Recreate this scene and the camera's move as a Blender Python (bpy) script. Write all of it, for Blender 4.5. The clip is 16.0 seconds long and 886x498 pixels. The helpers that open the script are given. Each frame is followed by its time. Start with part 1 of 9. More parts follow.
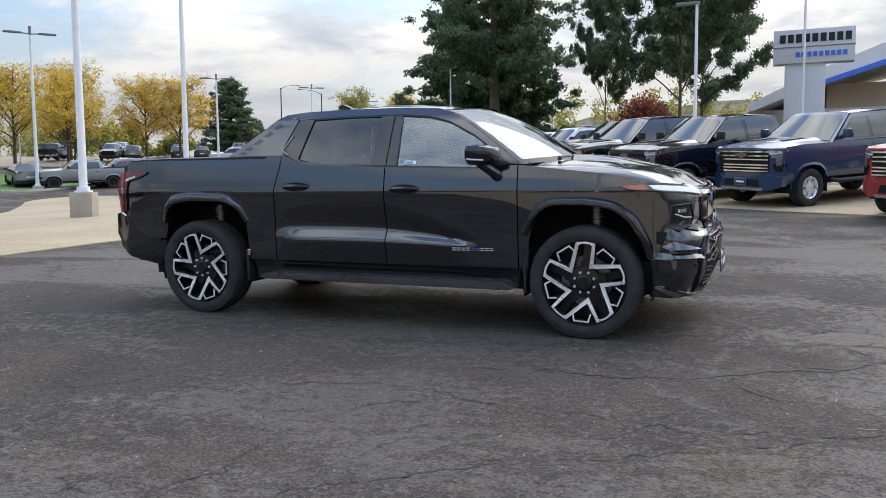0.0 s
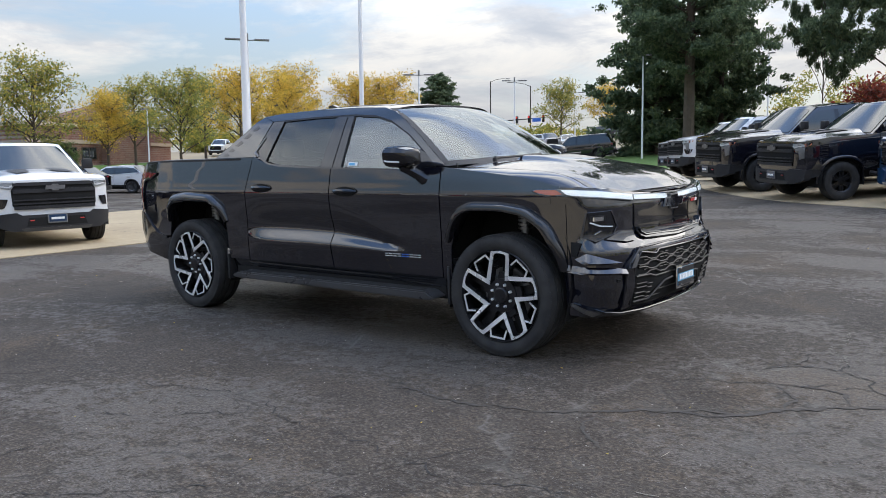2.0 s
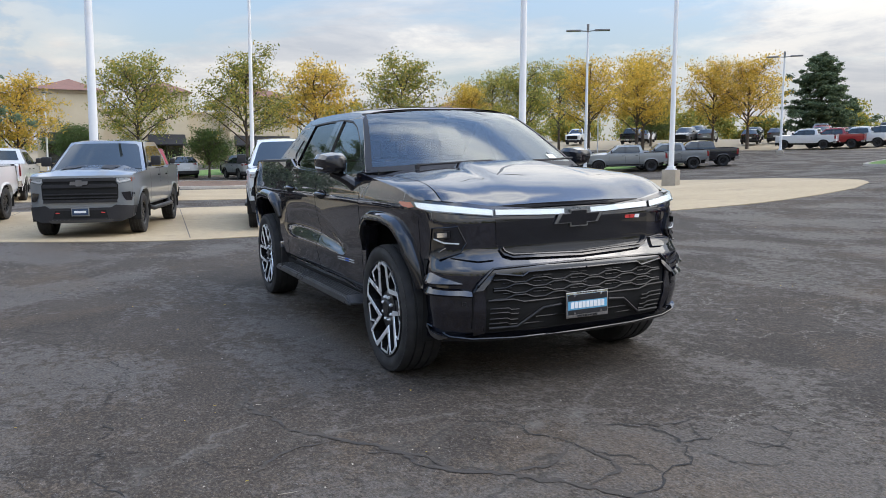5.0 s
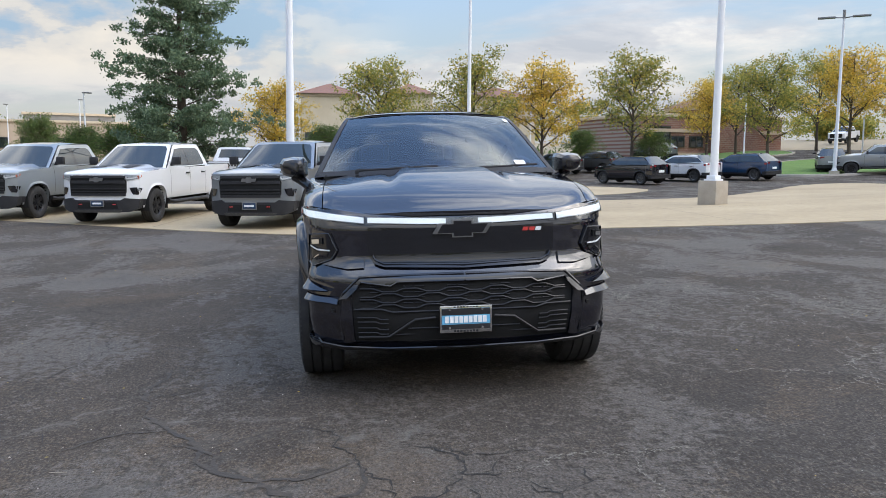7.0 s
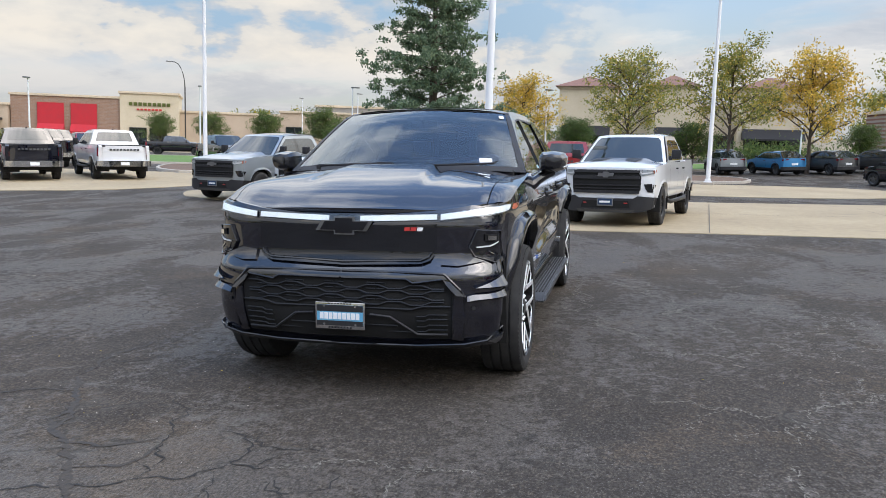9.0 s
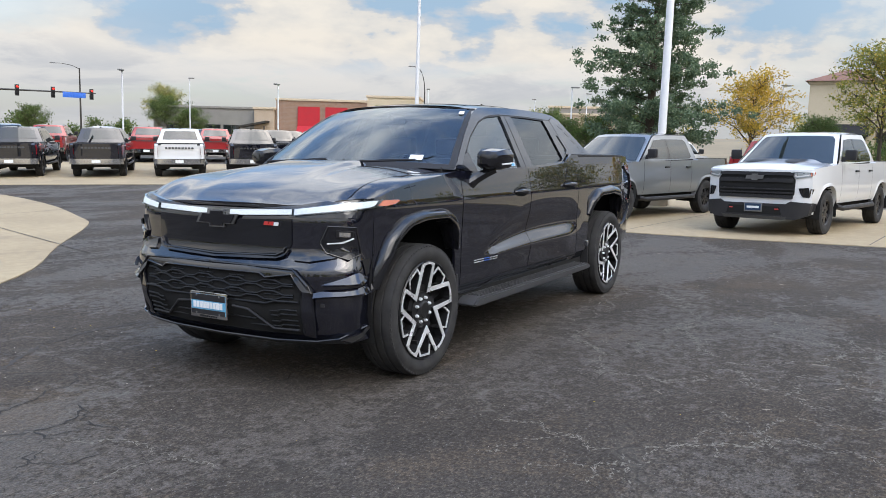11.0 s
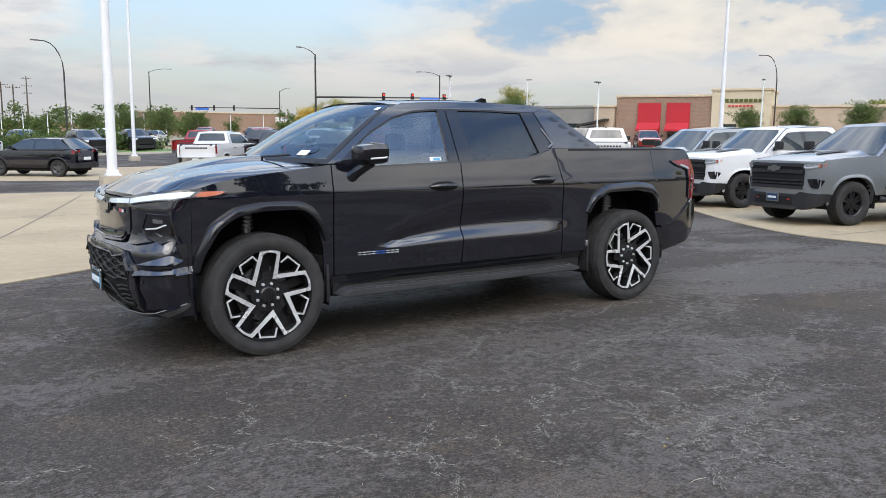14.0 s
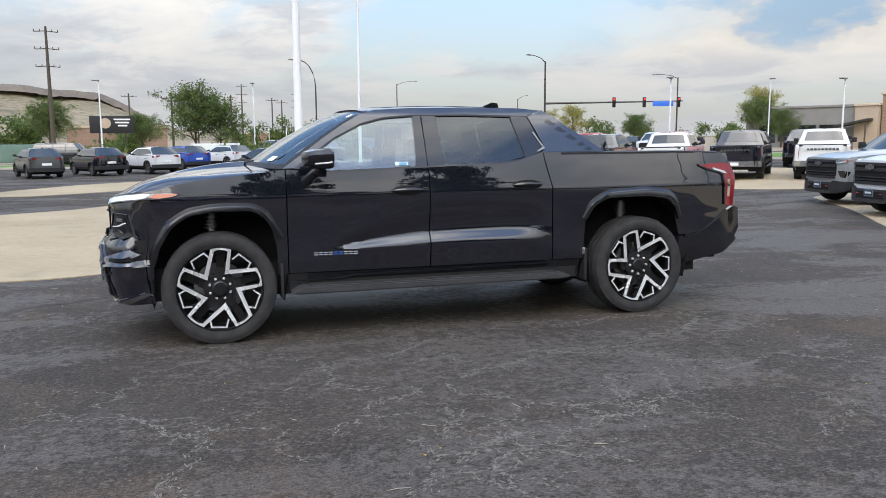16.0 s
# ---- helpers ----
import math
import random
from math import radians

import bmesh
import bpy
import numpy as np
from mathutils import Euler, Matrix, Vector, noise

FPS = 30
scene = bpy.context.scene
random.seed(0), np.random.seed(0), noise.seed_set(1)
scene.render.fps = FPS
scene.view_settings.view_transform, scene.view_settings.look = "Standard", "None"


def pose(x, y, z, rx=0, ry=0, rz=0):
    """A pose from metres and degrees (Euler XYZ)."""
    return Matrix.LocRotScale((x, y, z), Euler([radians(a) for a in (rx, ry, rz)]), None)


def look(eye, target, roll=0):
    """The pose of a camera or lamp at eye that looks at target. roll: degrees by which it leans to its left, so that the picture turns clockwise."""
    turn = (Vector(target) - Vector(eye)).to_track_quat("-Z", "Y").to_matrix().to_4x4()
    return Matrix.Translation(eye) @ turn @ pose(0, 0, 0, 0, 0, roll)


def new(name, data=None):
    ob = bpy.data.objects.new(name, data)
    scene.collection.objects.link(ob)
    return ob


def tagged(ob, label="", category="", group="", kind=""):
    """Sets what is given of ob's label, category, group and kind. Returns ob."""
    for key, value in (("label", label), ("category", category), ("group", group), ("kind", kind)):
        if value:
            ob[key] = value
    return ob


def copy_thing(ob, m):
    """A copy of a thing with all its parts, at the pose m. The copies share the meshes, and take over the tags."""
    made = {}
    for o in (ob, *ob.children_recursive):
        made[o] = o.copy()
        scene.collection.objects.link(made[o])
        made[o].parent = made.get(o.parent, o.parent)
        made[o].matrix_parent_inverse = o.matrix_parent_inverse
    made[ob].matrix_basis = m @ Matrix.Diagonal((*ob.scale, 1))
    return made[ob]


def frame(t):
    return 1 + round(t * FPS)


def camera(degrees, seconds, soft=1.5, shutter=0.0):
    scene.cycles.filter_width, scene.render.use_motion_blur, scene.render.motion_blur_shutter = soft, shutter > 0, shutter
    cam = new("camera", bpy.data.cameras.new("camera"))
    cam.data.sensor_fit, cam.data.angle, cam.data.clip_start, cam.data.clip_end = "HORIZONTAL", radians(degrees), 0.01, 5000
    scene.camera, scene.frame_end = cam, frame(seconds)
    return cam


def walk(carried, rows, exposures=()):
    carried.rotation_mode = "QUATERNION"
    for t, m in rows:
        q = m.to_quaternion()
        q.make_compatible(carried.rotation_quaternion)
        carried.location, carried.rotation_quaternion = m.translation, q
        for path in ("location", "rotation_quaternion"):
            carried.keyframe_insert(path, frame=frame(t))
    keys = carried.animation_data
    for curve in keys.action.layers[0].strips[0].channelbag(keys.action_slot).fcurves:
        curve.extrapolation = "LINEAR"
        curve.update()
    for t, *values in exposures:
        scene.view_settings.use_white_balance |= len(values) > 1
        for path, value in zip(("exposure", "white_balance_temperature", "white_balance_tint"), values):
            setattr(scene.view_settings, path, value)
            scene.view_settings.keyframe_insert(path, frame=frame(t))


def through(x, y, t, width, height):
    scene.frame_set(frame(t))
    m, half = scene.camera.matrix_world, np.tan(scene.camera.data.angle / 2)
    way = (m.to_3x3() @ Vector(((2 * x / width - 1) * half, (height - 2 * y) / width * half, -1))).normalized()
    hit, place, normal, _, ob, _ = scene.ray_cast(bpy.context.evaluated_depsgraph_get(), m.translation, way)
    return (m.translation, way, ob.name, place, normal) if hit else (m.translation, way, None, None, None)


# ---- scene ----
cam = camera(58.37, 16.0, 0.9)
PATH = [
    (0.0, pose(3.216, -7.090, 1.213, 85.08, 0.49, 22.77)),
    (0.5, pose(3.691, -6.760, 1.205, 84.88, 0.49, 26.16)),
    (1.0, pose(4.152, -6.421, 1.236, 84.72, 0.66, 30.21)),
    (1.5, pose(4.610, -6.079, 1.254, 84.62, 0.63, 34.09)),
    (2.0, pose(5.017, -5.657, 1.278, 84.63, 0.54, 38.42)),
    (2.5, pose(5.464, -5.265, 1.288, 84.64, 0.12, 42.32)),
    (3.0, pose(5.794, -4.809, 1.289, 84.53, -0.18, 45.93)),
    (3.5, pose(6.130, -4.392, 1.312, 84.44, -0.24, 50.09)),
    (3.7, pose(6.250, -4.202, 1.325, 84.42, -0.36, 52.37)),
    (5.8, pose(7.281, -2.087, 1.429, 83.84, 0.14, 72.86)),
    (6.0, pose(7.348, -1.860, 1.409, 83.90, 0.13, 74.87)),
    (6.5, pose(7.456, -1.287, 1.450, 83.81, -0.05, 78.92)),
    (7.0, pose(7.486, -0.707, 1.478, 83.65, -0.62, 83.40)),
    (7.5, pose(7.542, -0.101, 1.485, 83.43, -1.31, 88.74)),
    (8.0, pose(7.504, 0.470, 1.497, 83.16, -1.51, 93.21)),
    (8.5, pose(7.409, 1.048, 1.525, 82.88, -1.47, 98.04)),
    (9.0, pose(7.296, 1.632, 1.560, 82.74, -1.68, 102.99)),
    (9.5, pose(7.088, 2.181, 1.579, 82.64, -2.05, 106.94)),
    (10.0, pose(6.909, 2.763, 1.580, 82.56, -1.75, 113.02)),
    (10.2, pose(6.783, 2.956, 1.585, 82.49, -1.73, 114.67)),
    (12.3, pose(5.469, 5.005, 1.603, 81.95, -1.32, 131.73)),
    (12.5, pose(5.300, 5.191, 1.620, 81.87, -1.21, 133.74)),
    (13.0, pose(4.851, 5.548, 1.604, 81.77, -1.12, 137.24)),
    (13.5, pose(4.401, 5.923, 1.620, 81.65, -0.72, 141.62)),
    (14.0, pose(3.948, 6.322, 1.642, 81.61, -0.57, 145.97)),
    (14.5, pose(3.471, 6.639, 1.653, 81.59, -0.48, 150.35)),
    (15.0, pose(2.968, 6.966, 1.652, 81.70, -0.25, 154.48)),
    (15.5, pose(2.446, 7.177, 1.635, 81.82, -0.10, 158.99)),
    (16.0, pose(1.916, 7.371, 1.636, 82.02, 0.35, 163.41)),
]
walk(cam, PATH)
# ---- world, sun, exposure ----
SUN_AZ, SUN_EL = 62.0, 38.0
world = bpy.data.worlds.new("sky")
scene.world = world
world.use_nodes = True
wn, wl = world.node_tree.nodes, world.node_tree.links
wn.clear()


def wnode(kind, **kw):
    n = wn.new(kind)
    for k, v in kw.items():
        n.inputs[k].default_value = v
    return n


w_out = wn.new("ShaderNodeOutputWorld")
w_bg = wnode("ShaderNodeBackground", Strength=0.10)
w_sky = wn.new("ShaderNodeTexSky")
w_sky.sky_type = "NISHITA"
w_sky.sun_disc = False
w_sky.sun_elevation = radians(SUN_EL)
w_sky.sun_rotation = radians(90 - SUN_AZ)
w_sky.air_density, w_sky.dust_density, w_sky.ozone_density = 1.0, 1.6, 1.0
w_tc = wn.new("ShaderNodeTexCoord")
w_sep = wn.new("ShaderNodeSeparateXYZ")
wl.new(w_tc.outputs["Generated"], w_sep.inputs[0])


def wmath(op, a, b=None):
    n = wn.new("ShaderNodeMath")
    n.operation = op
    for i, v in enumerate((a, b)):
        if v is None:
            continue
        if isinstance(v, (int, float)):
            n.inputs[i].default_value = v
        else:
            wl.new(v, n.inputs[i])
    return n.outputs[0]


# clouds lie on a flat layer high above: the direction is spread out on it
w_up = wmath("ADD", wmath("MAXIMUM", w_sep.outputs[2], 0.0), 0.16)
w_comb = wn.new("ShaderNodeCombineXYZ")
wl.new(wmath("DIVIDE", w_sep.outputs[0], w_up), w_comb.inputs[0])
wl.new(wmath("DIVIDE", w_sep.outputs[1], w_up), w_comb.inputs[1])
wl.new(w_sep.outputs[2], w_comb.inputs[2])


def wnoise(scale, detail, rough, dist=0.0, w=0.0):
    n = wn.new("ShaderNodeTexNoise")
    n.noise_dimensions = "4D"
    wl.new(w_comb.outputs[0], n.inputs["Vector"])
    n.inputs["Scale"].default_value, n.inputs["Detail"].default_value = scale, detail
    n.inputs["Roughness"].default_value, n.inputs["Distortion"].default_value = rough, dist
    n.inputs["W"].default_value = w
    return n.outputs["Fac"]


def wramp(fac, stops):
    n = wn.new("ShaderNodeValToRGB")
    el = n.color_ramp.elements
    while len(el) < len(stops):
        el.new(0.5)
    for e, (p, c) in zip(el, stops):
        e.position, e.color = p, (*c, 1) if len(c) == 3 else c
    wl.new(fac, n.inputs[0])
    return n.outputs[0]


def wsmooth(v, lo, hi):
    n = wn.new("ShaderNodeMapRange")
    n.interpolation_type = "SMOOTHSTEP"
    wl.new(v, n.inputs["Value"])
    n.inputs["From Min"].default_value, n.inputs["From Max"].default_value = lo, hi
    return n.outputs[0]


# the layer breaks up into blue high in the south-west, above a warm bank of cumulus
w_dot = wn.new("ShaderNodeVectorMath")
w_dot.operation = "DOT_PRODUCT"
wl.new(w_tc.outputs["Generated"], w_dot.inputs[0])
w_dot.inputs[1].default_value = (math.cos(radians(-150)), math.sin(radians(-150)), 0.0)
w_side = wsmooth(w_dot.outputs["Value"], 0.62, 0.95)
w_clear = wmath("MULTIPLY", w_side, wmath("SUBTRACT", wsmooth(w_sep.outputs[2], 0.10, 0.17), wsmooth(w_sep.outputs[2], 0.22, 0.34)))
w_puff = wmath("MULTIPLY", w_side, wmath("SUBTRACT", wsmooth(w_sep.outputs[2], 0.02, 0.07), wsmooth(w_sep.outputs[2], 0.10, 0.18)))
w_cover = wramp(wmath("SUBTRACT", wnoise(0.62, 8, 0.60, 0.5, 1.7), wmath("MULTIPLY", w_clear, 0.24)), [(0.42, (0, 0, 0)), (0.52, (1, 1, 1))])
w_shade = wramp(wmath("ADD", wnoise(1.5, 8, 0.62, 0.5, 4.2), wmath("MULTIPLY", w_puff, 0.07)), [(0.36, (3.2, 3.5, 4.0)), (0.48, (4.2, 4.35, 4.65)), (0.56, (5.7, 5.65, 5.55)), (0.66, (6.5, 6.25, 5.9))])
w_mix = wn.new("ShaderNodeMix")
w_mix.data_type = "RGBA"
wl.new(w_cover, w_mix.inputs[0])
wl.new(w_sky.outputs[0], w_mix.inputs[6])
wl.new(w_shade, w_mix.inputs[7])
# a pale haze towards the horizon
w_haze = wramp(w_sep.outputs[2], [(0.0, (0.85, 0.85, 0.85)), (0.09, (0.45, 0.45, 0.45)), (0.24, (0.0, 0.0, 0.0))])
w_mix2 = wn.new("ShaderNodeMix")
w_mix2.data_type = "RGBA"
wl.new(w_haze, w_mix2.inputs[0])
# overcast: the cloud layer grows brighter towards the zenith
w_zen = wn.new("ShaderNodeVectorMath")
w_zen.operation = "SCALE"
w_cool = wn.new("ShaderNodeMix")
w_cool.data_type, w_cool.blend_type = "RGBA", "MULTIPLY"
wl.new(wsmooth(w_sep.outputs[2], 0.22, 0.55), w_cool.inputs[0])
wl.new(w_mix.outputs[2], w_cool.inputs[6])
w_cool.inputs[7].default_value = (0.965, 0.995, 1.035, 1)
wl.new(w_cool.outputs[2], w_zen.inputs[0])
wl.new(wmath("ADD", wmath("MULTIPLY", wmath("POWER", wmath("MAXIMUM", w_sep.outputs[2], 0.0), 1.3), 5.2), 0.95), w_zen.inputs[3])
wl.new(w_zen.outputs[0], w_mix2.inputs[6])
w_mix2.inputs[7].default_value = (4.7, 4.75, 4.85, 1)
# billows of the cumulus bank with warm lit tops and grey-blue bases
w_band = wmath("MULTIPLY", wsmooth(w_dot.outputs["Value"], 0.80, 0.95), wmath("SUBTRACT", wsmooth(w_sep.outputs[2], 0.07, 0.115), wsmooth(w_sep.outputs[2], 0.21, 0.30)))
w_map = wn.new("ShaderNodeMapping")
w_map.inputs["Scale"].default_value = (7.0, 7.0, 17.0)
wl.new(w_tc.outputs["Generated"], w_map.inputs["Vector"])
w_heap = wn.new("ShaderNodeTexNoise")
wl.new(w_map.outputs[0], w_heap.inputs["Vector"])
w_heap.inputs["Scale"].default_value, w_heap.inputs["Detail"].default_value, w_heap.inputs["Roughness"].default_value = 1.0, 8, 0.55
# fewer heaps higher up
w_high = wmath("MULTIPLY", wsmooth(w_sep.outputs[2], 0.12, 0.22), 0.10)
w_bill = wramp(wmath("SUBTRACT", wmath("ADD", w_heap.outputs["Fac"], 0.04), w_high), [(0.42, (2.9, 4.1, 5.4)), (0.485, (4.4, 4.75, 5.2)), (0.515, (5.9, 5.7, 5.4)), (0.62, (6.9, 6.45, 5.8))])
w_mix3 = wn.new("ShaderNodeMix")
w_mix3.data_type = "RGBA"
wl.new(wmath("MULTIPLY", w_band, 0.95), w_mix3.inputs[0])
wl.new(w_mix2.outputs[2], w_mix3.inputs[6])
wl.new(w_bill, w_mix3.inputs[7])
wl.new(w_mix3.outputs[2], w_bg.inputs[0])
wl.new(w_bg.outputs[0], w_out.inputs[0])

sun = new("sun", bpy.data.lights.new("sun", "SUN"))
sun.data.energy, sun.data.angle, sun.data.color = 0.95, radians(48), (1.0, 0.95, 0.88)
sun_from = Vector((math.cos(radians(SUN_AZ)) * math.cos(radians(SUN_EL)), math.sin(radians(SUN_AZ)) * math.cos(radians(SUN_EL)), math.sin(radians(SUN_EL))))
sun.matrix_world = look(sun_from * 50, (0, 0, 0))
scene.view_settings.exposure = 0.38


# ---- materials ----
class Shader:
    """A small builder of node materials."""

    def __init__(self, name):
        self.m = bpy.data.materials.new(name)
        self.m.use_nodes = True
        self.t = self.m.node_tree
        self.b = self.t.nodes["Principled BSDF"]
        tc = self.t.nodes.new("ShaderNodeTexCoord")
        self.co = tc.outputs["Object"]

    def put(self, sock, v):
        if isinstance(v, (int, float)):
            sock.default_value = v
        elif isinstance(v, tuple):
            sock.default_value = (*v, 1) if len(v) == 3 and len(sock.default_value) == 4 else v
        else:
            self.t.links.new(v, sock)

    def set(self, **kw):
        for k, v in kw.items():
            self.put(self.b.inputs[k.replace("_", " ")], v)
        return self

    def noise(self, scale, detail=3, rough=0.55, co=None, dist=0.0):
        n = self.t.nodes.new("ShaderNodeTexNoise")
        self.put(n.inputs["Vector"], co or self.co)
        n.inputs["Scale"].default_value, n.inputs["Detail"].default_value, n.inputs["Roughness"].default_value = scale, detail, rough
        n.inputs["Distortion"].default_value = dist
        return n.outputs["Fac"]

    def voronoi(self, scale, feature="DISTANCE_TO_EDGE", co=None):
        n = self.t.nodes.new("ShaderNodeTexVoronoi")
        n.feature = feature
        self.put(n.inputs["Vector"], co or self.co)
        n.inputs["Scale"].default_value = scale
        return n.outputs[0]

    def ramp(self, fac, *stops):
        n = self.t.nodes.new("ShaderNodeValToRGB")
        el = n.color_ramp.elements
        while len(el) < len(stops):
            el.new(0.5)
        for e, (p, c) in zip(el, stops):
            c = (c, c, c) if isinstance(c, (int, float)) else c
            e.position, e.color = p, (*c, 1)
        self.put(n.inputs[0], fac)
        return n.outputs[0]

    def mix(self, fac, a, b, blend="MIX"):
        n = self.t.nodes.new("ShaderNodeMix")
        n.data_type, n.blend_type = "RGBA", blend
        self.put(n.inputs[0], fac)
        self.put(n.inputs[6], a)
        self.put(n.inputs[7], b)
        return n.outputs[2]

    def math(self, op, a, b=0.0):
        n = self.t.nodes.new("ShaderNodeMath")
        n.operation = op
        self.put(n.inputs[0], a)
        self.put(n.inputs[1], b)
        return n.outputs[0]

    def bent(self, scale, amount):
        """Coordinates pushed about by noise."""
        n = self.t.nodes.new("ShaderNodeTexNoise")
        self.put(n.inputs["Vector"], self.co)
        n.inputs["Scale"].default_value, n.inputs["Detail"].default_value = scale, 4
        v = self.t.nodes.new("ShaderNodeVectorMath")
        v.operation = "MULTIPLY_ADD"
        self.put(v.inputs[0], n.outputs["Color"])
        v.inputs[1].default_value = (amount,) * 3
        self.put(v.inputs[2], self.co)
        return v.outputs[0]

    def mapped(self, sx, sy, sz):
        n = self.t.nodes.new("ShaderNodeMapping")
        self.put(n.inputs["Vector"], self.co)
        n.inputs["Scale"].default_value = (sx, sy, sz)
        return n.outputs[0]

    def island(self):
        return self.t.nodes.new("ShaderNodeNewGeometry").outputs["Random Per Island"]

    def piece(self):
        return self.t.nodes.new("ShaderNodeObjectInfo").outputs["Random"]

    def bump(self, height, strength=0.3, distance=0.01):
        n = self.t.nodes.new("ShaderNodeBump")
        n.inputs["Strength"].default_value, n.inputs["Distance"].default_value = strength, distance
        self.put(n.inputs["Height"], height)
        self.put(self.b.inputs["Normal"], n.outputs[0])
        return self


def mixed(name, a, b, rough, scale=3.0, metal=0.0, bump=0.0, bscale=60.0, coat=0.0, rvar=0.08):
    """Two close colours broken up by noise at two scales, with a little relief."""
    s = Shader(name)
    n1, n2 = s.noise(scale, 4), s.noise(scale * 14, 3)
    f = s.math("ADD", s.math("MULTIPLY", n1, 0.65), s.math("MULTIPLY", n2, 0.35))
    s.set(Base_Color=s.ramp(f, (0.3, a), (0.7, b)), Roughness=s.ramp(n1, (0.3, max(rough - rvar, 0.02)), (0.7, min(rough + rvar, 1))), Metallic=metal)
    if coat:
        s.set(Coat_Weight=coat, Coat_Roughness=0.03, Specular_IOR_Level=0.08)
    if bump:
        s.bump(s.noise(bscale, 3), bump)
    return s.m


def paint(name, col, flake=0.0, rough=0.28, dusty=0.035, spec=0.5, ior=1.55):
    """Clear-coated car paint with a faint film of dust."""
    s = Shader(name)
    dust = s.ramp(s.noise(2.2, 5), (0.45, 0.0), (0.8, dusty))
    base = s.mix(dust, col, (0.30, 0.28, 0.25))
    s.set(Coat_IOR=ior)
    s.set(Base_Color=base, Roughness=rough, Metallic=flake, Specular_IOR_Level=spec, Coat_Weight=1.0, Coat_Roughness=s.ramp(s.noise(6, 4), (0.4, 0.004), (0.8, 0.02)))
    return s.m


M = {}
# worn asphalt: brown-grey blotches, smooth ragged-edged sheets with painted sky sheen, pits, pale stone, crazing
s = Shader("asphalt")
big, mid, broad = s.noise(0.22, 4, 0.6), s.noise(0.85, 5, 0.62, None, 0.4), s.noise(0.45, 5, 0.6, s.mapped(0.8, 1.5, 1.0), 0.6)
ragged, dabs, pits, stone, fine = s.noise(13, 4, 0.7), s.noise(31, 3, 0.6), s.noise(52, 3, 0.55), s.noise(95, 1, 0.5), s.noise(120, 3, 0.6)
sheet = s.ramp(s.math("ADD", s.math("MULTIPLY", broad, 0.62), s.math("MULTIPLY", ragged, 0.38)), (0.475, 0.0), (0.535, 1.0))
brown = s.ramp(s.math("ADD", s.math("MULTIPLY", big, 0.7), s.math("MULTIPLY", dabs, 0.3)), (0.44, 0.0), (0.58, 1.0))
base = s.mix(brown, (0.0695, 0.0601, 0.0509), (0.0930, 0.0744, 0.0572))
base = s.mix(s.ramp(mid, (0.42, 0.0), (0.66, 0.65)), base, (0.0400, 0.0343, 0.0290))
# smoother sheets: lighter colour stands in for part of the sky's reflection
base = s.mix(s.math("MULTIPLY", sheet, 0.7), base, (0.1174, 0.1016, 0.0864))
base = s.mix(s.ramp(dabs, (0.52, 0.0), (0.66, 0.32)), base, (0.1830, 0.1571, 0.1283))
base = s.mix(s.math("MULTIPLY", s.ramp(pits, (0.36, 1.0), (0.46, 0.0)), 0.42), base, (0.0138, 0.0118, 0.0102))
dusty = s.ramp(s.math("ADD", s.math("MULTIPLY", s.noise(0.75, 4, 0.6, None, 0.3), 0.72), s.math("MULTIPLY", dabs, 0.28)), (0.53, 0.0), (0.62, 0.5))
base = s.mix(dusty, base, (0.1231, 0.0913, 0.0617))
flake = s.noise(44, 4, 0.7, s.mapped(1.0, 1.7, 1.0))
base = s.mix(s.ramp(flake, (0.44, 0.55), (0.52, 0.0)), base, (0.0211, 0.0182, 0.0155))
base = s.mix(s.ramp(flake, (0.58, 0.0), (0.68, 0.40)), base, (0.2229, 0.1958, 0.1646))
base = s.mix(s.ramp(fine, (0.50, 0.0), (0.64, 0.45)), base, (0.0228, 0.0196, 0.0168))
base = s.mix(s.ramp(stone, (0.69, 0.0), (0.73, 0.45)), base, (0.2550, 0.2500, 0.2450))
craze = s.voronoi(5.5, co=s.bent(4.0, 0.35))
crack = s.voronoi(0.50, co=s.bent(1.6, 0.9))
fray = s.noise(6.0, 4, 0.75)
crazed = s.math("MULTIPLY", s.ramp(craze, (0.0, 1.0), (0.05, 0.0)), s.math("MULTIPLY", s.ramp(s.noise(0.4, 4), (0.48, 0.0), (0.60, 1.0)), s.ramp(fray, (0.46, 0.0), (0.56, 1.0))))
cracked = s.math("MULTIPLY", s.ramp(crack, (0.0, 1.0), (0.005, 0.9), (0.010, 0.0)), s.ramp(fray, (0.44, 0.0), (0.54, 1.0)))
halo = s.math("MULTIPLY", s.ramp(crack, (0.0, 1.0), (0.05, 0.0)), s.math("MULTIPLY", s.ramp(fray, (0.47, 0.0), (0.54, 1.0)), s.ramp(s.noise(0.3, 3), (0.44, 0.0), (0.54, 1.0))))
base = s.mix(s.math("MULTIPLY", halo, 0.4), base, (0.1200, 0.1100, 0.0960))
lines = s.math("MAXIMUM", s.math("MULTIPLY", crazed, 0.7), cracked)
base = s.mix(s.math("MULTIPLY", lines, 0.45), base, s.ramp(s.noise(0.5, 3), (0.50, (0.0087, 0.0073, 0.0058)), (0.58, (0.1500, 0.1380, 0.1200))))
s.set(Base_Color=base, Roughness=s.ramp(s.math("ADD", s.math("MULTIPLY", sheet, 0.6), s.math("MULTIPLY", s.math("SUBTRACT", 1.0, dabs), 0.4)), (0.15, 0.88), (0.42, 0.74), (0.85, 0.55)), Specular_IOR_Level=0.11)
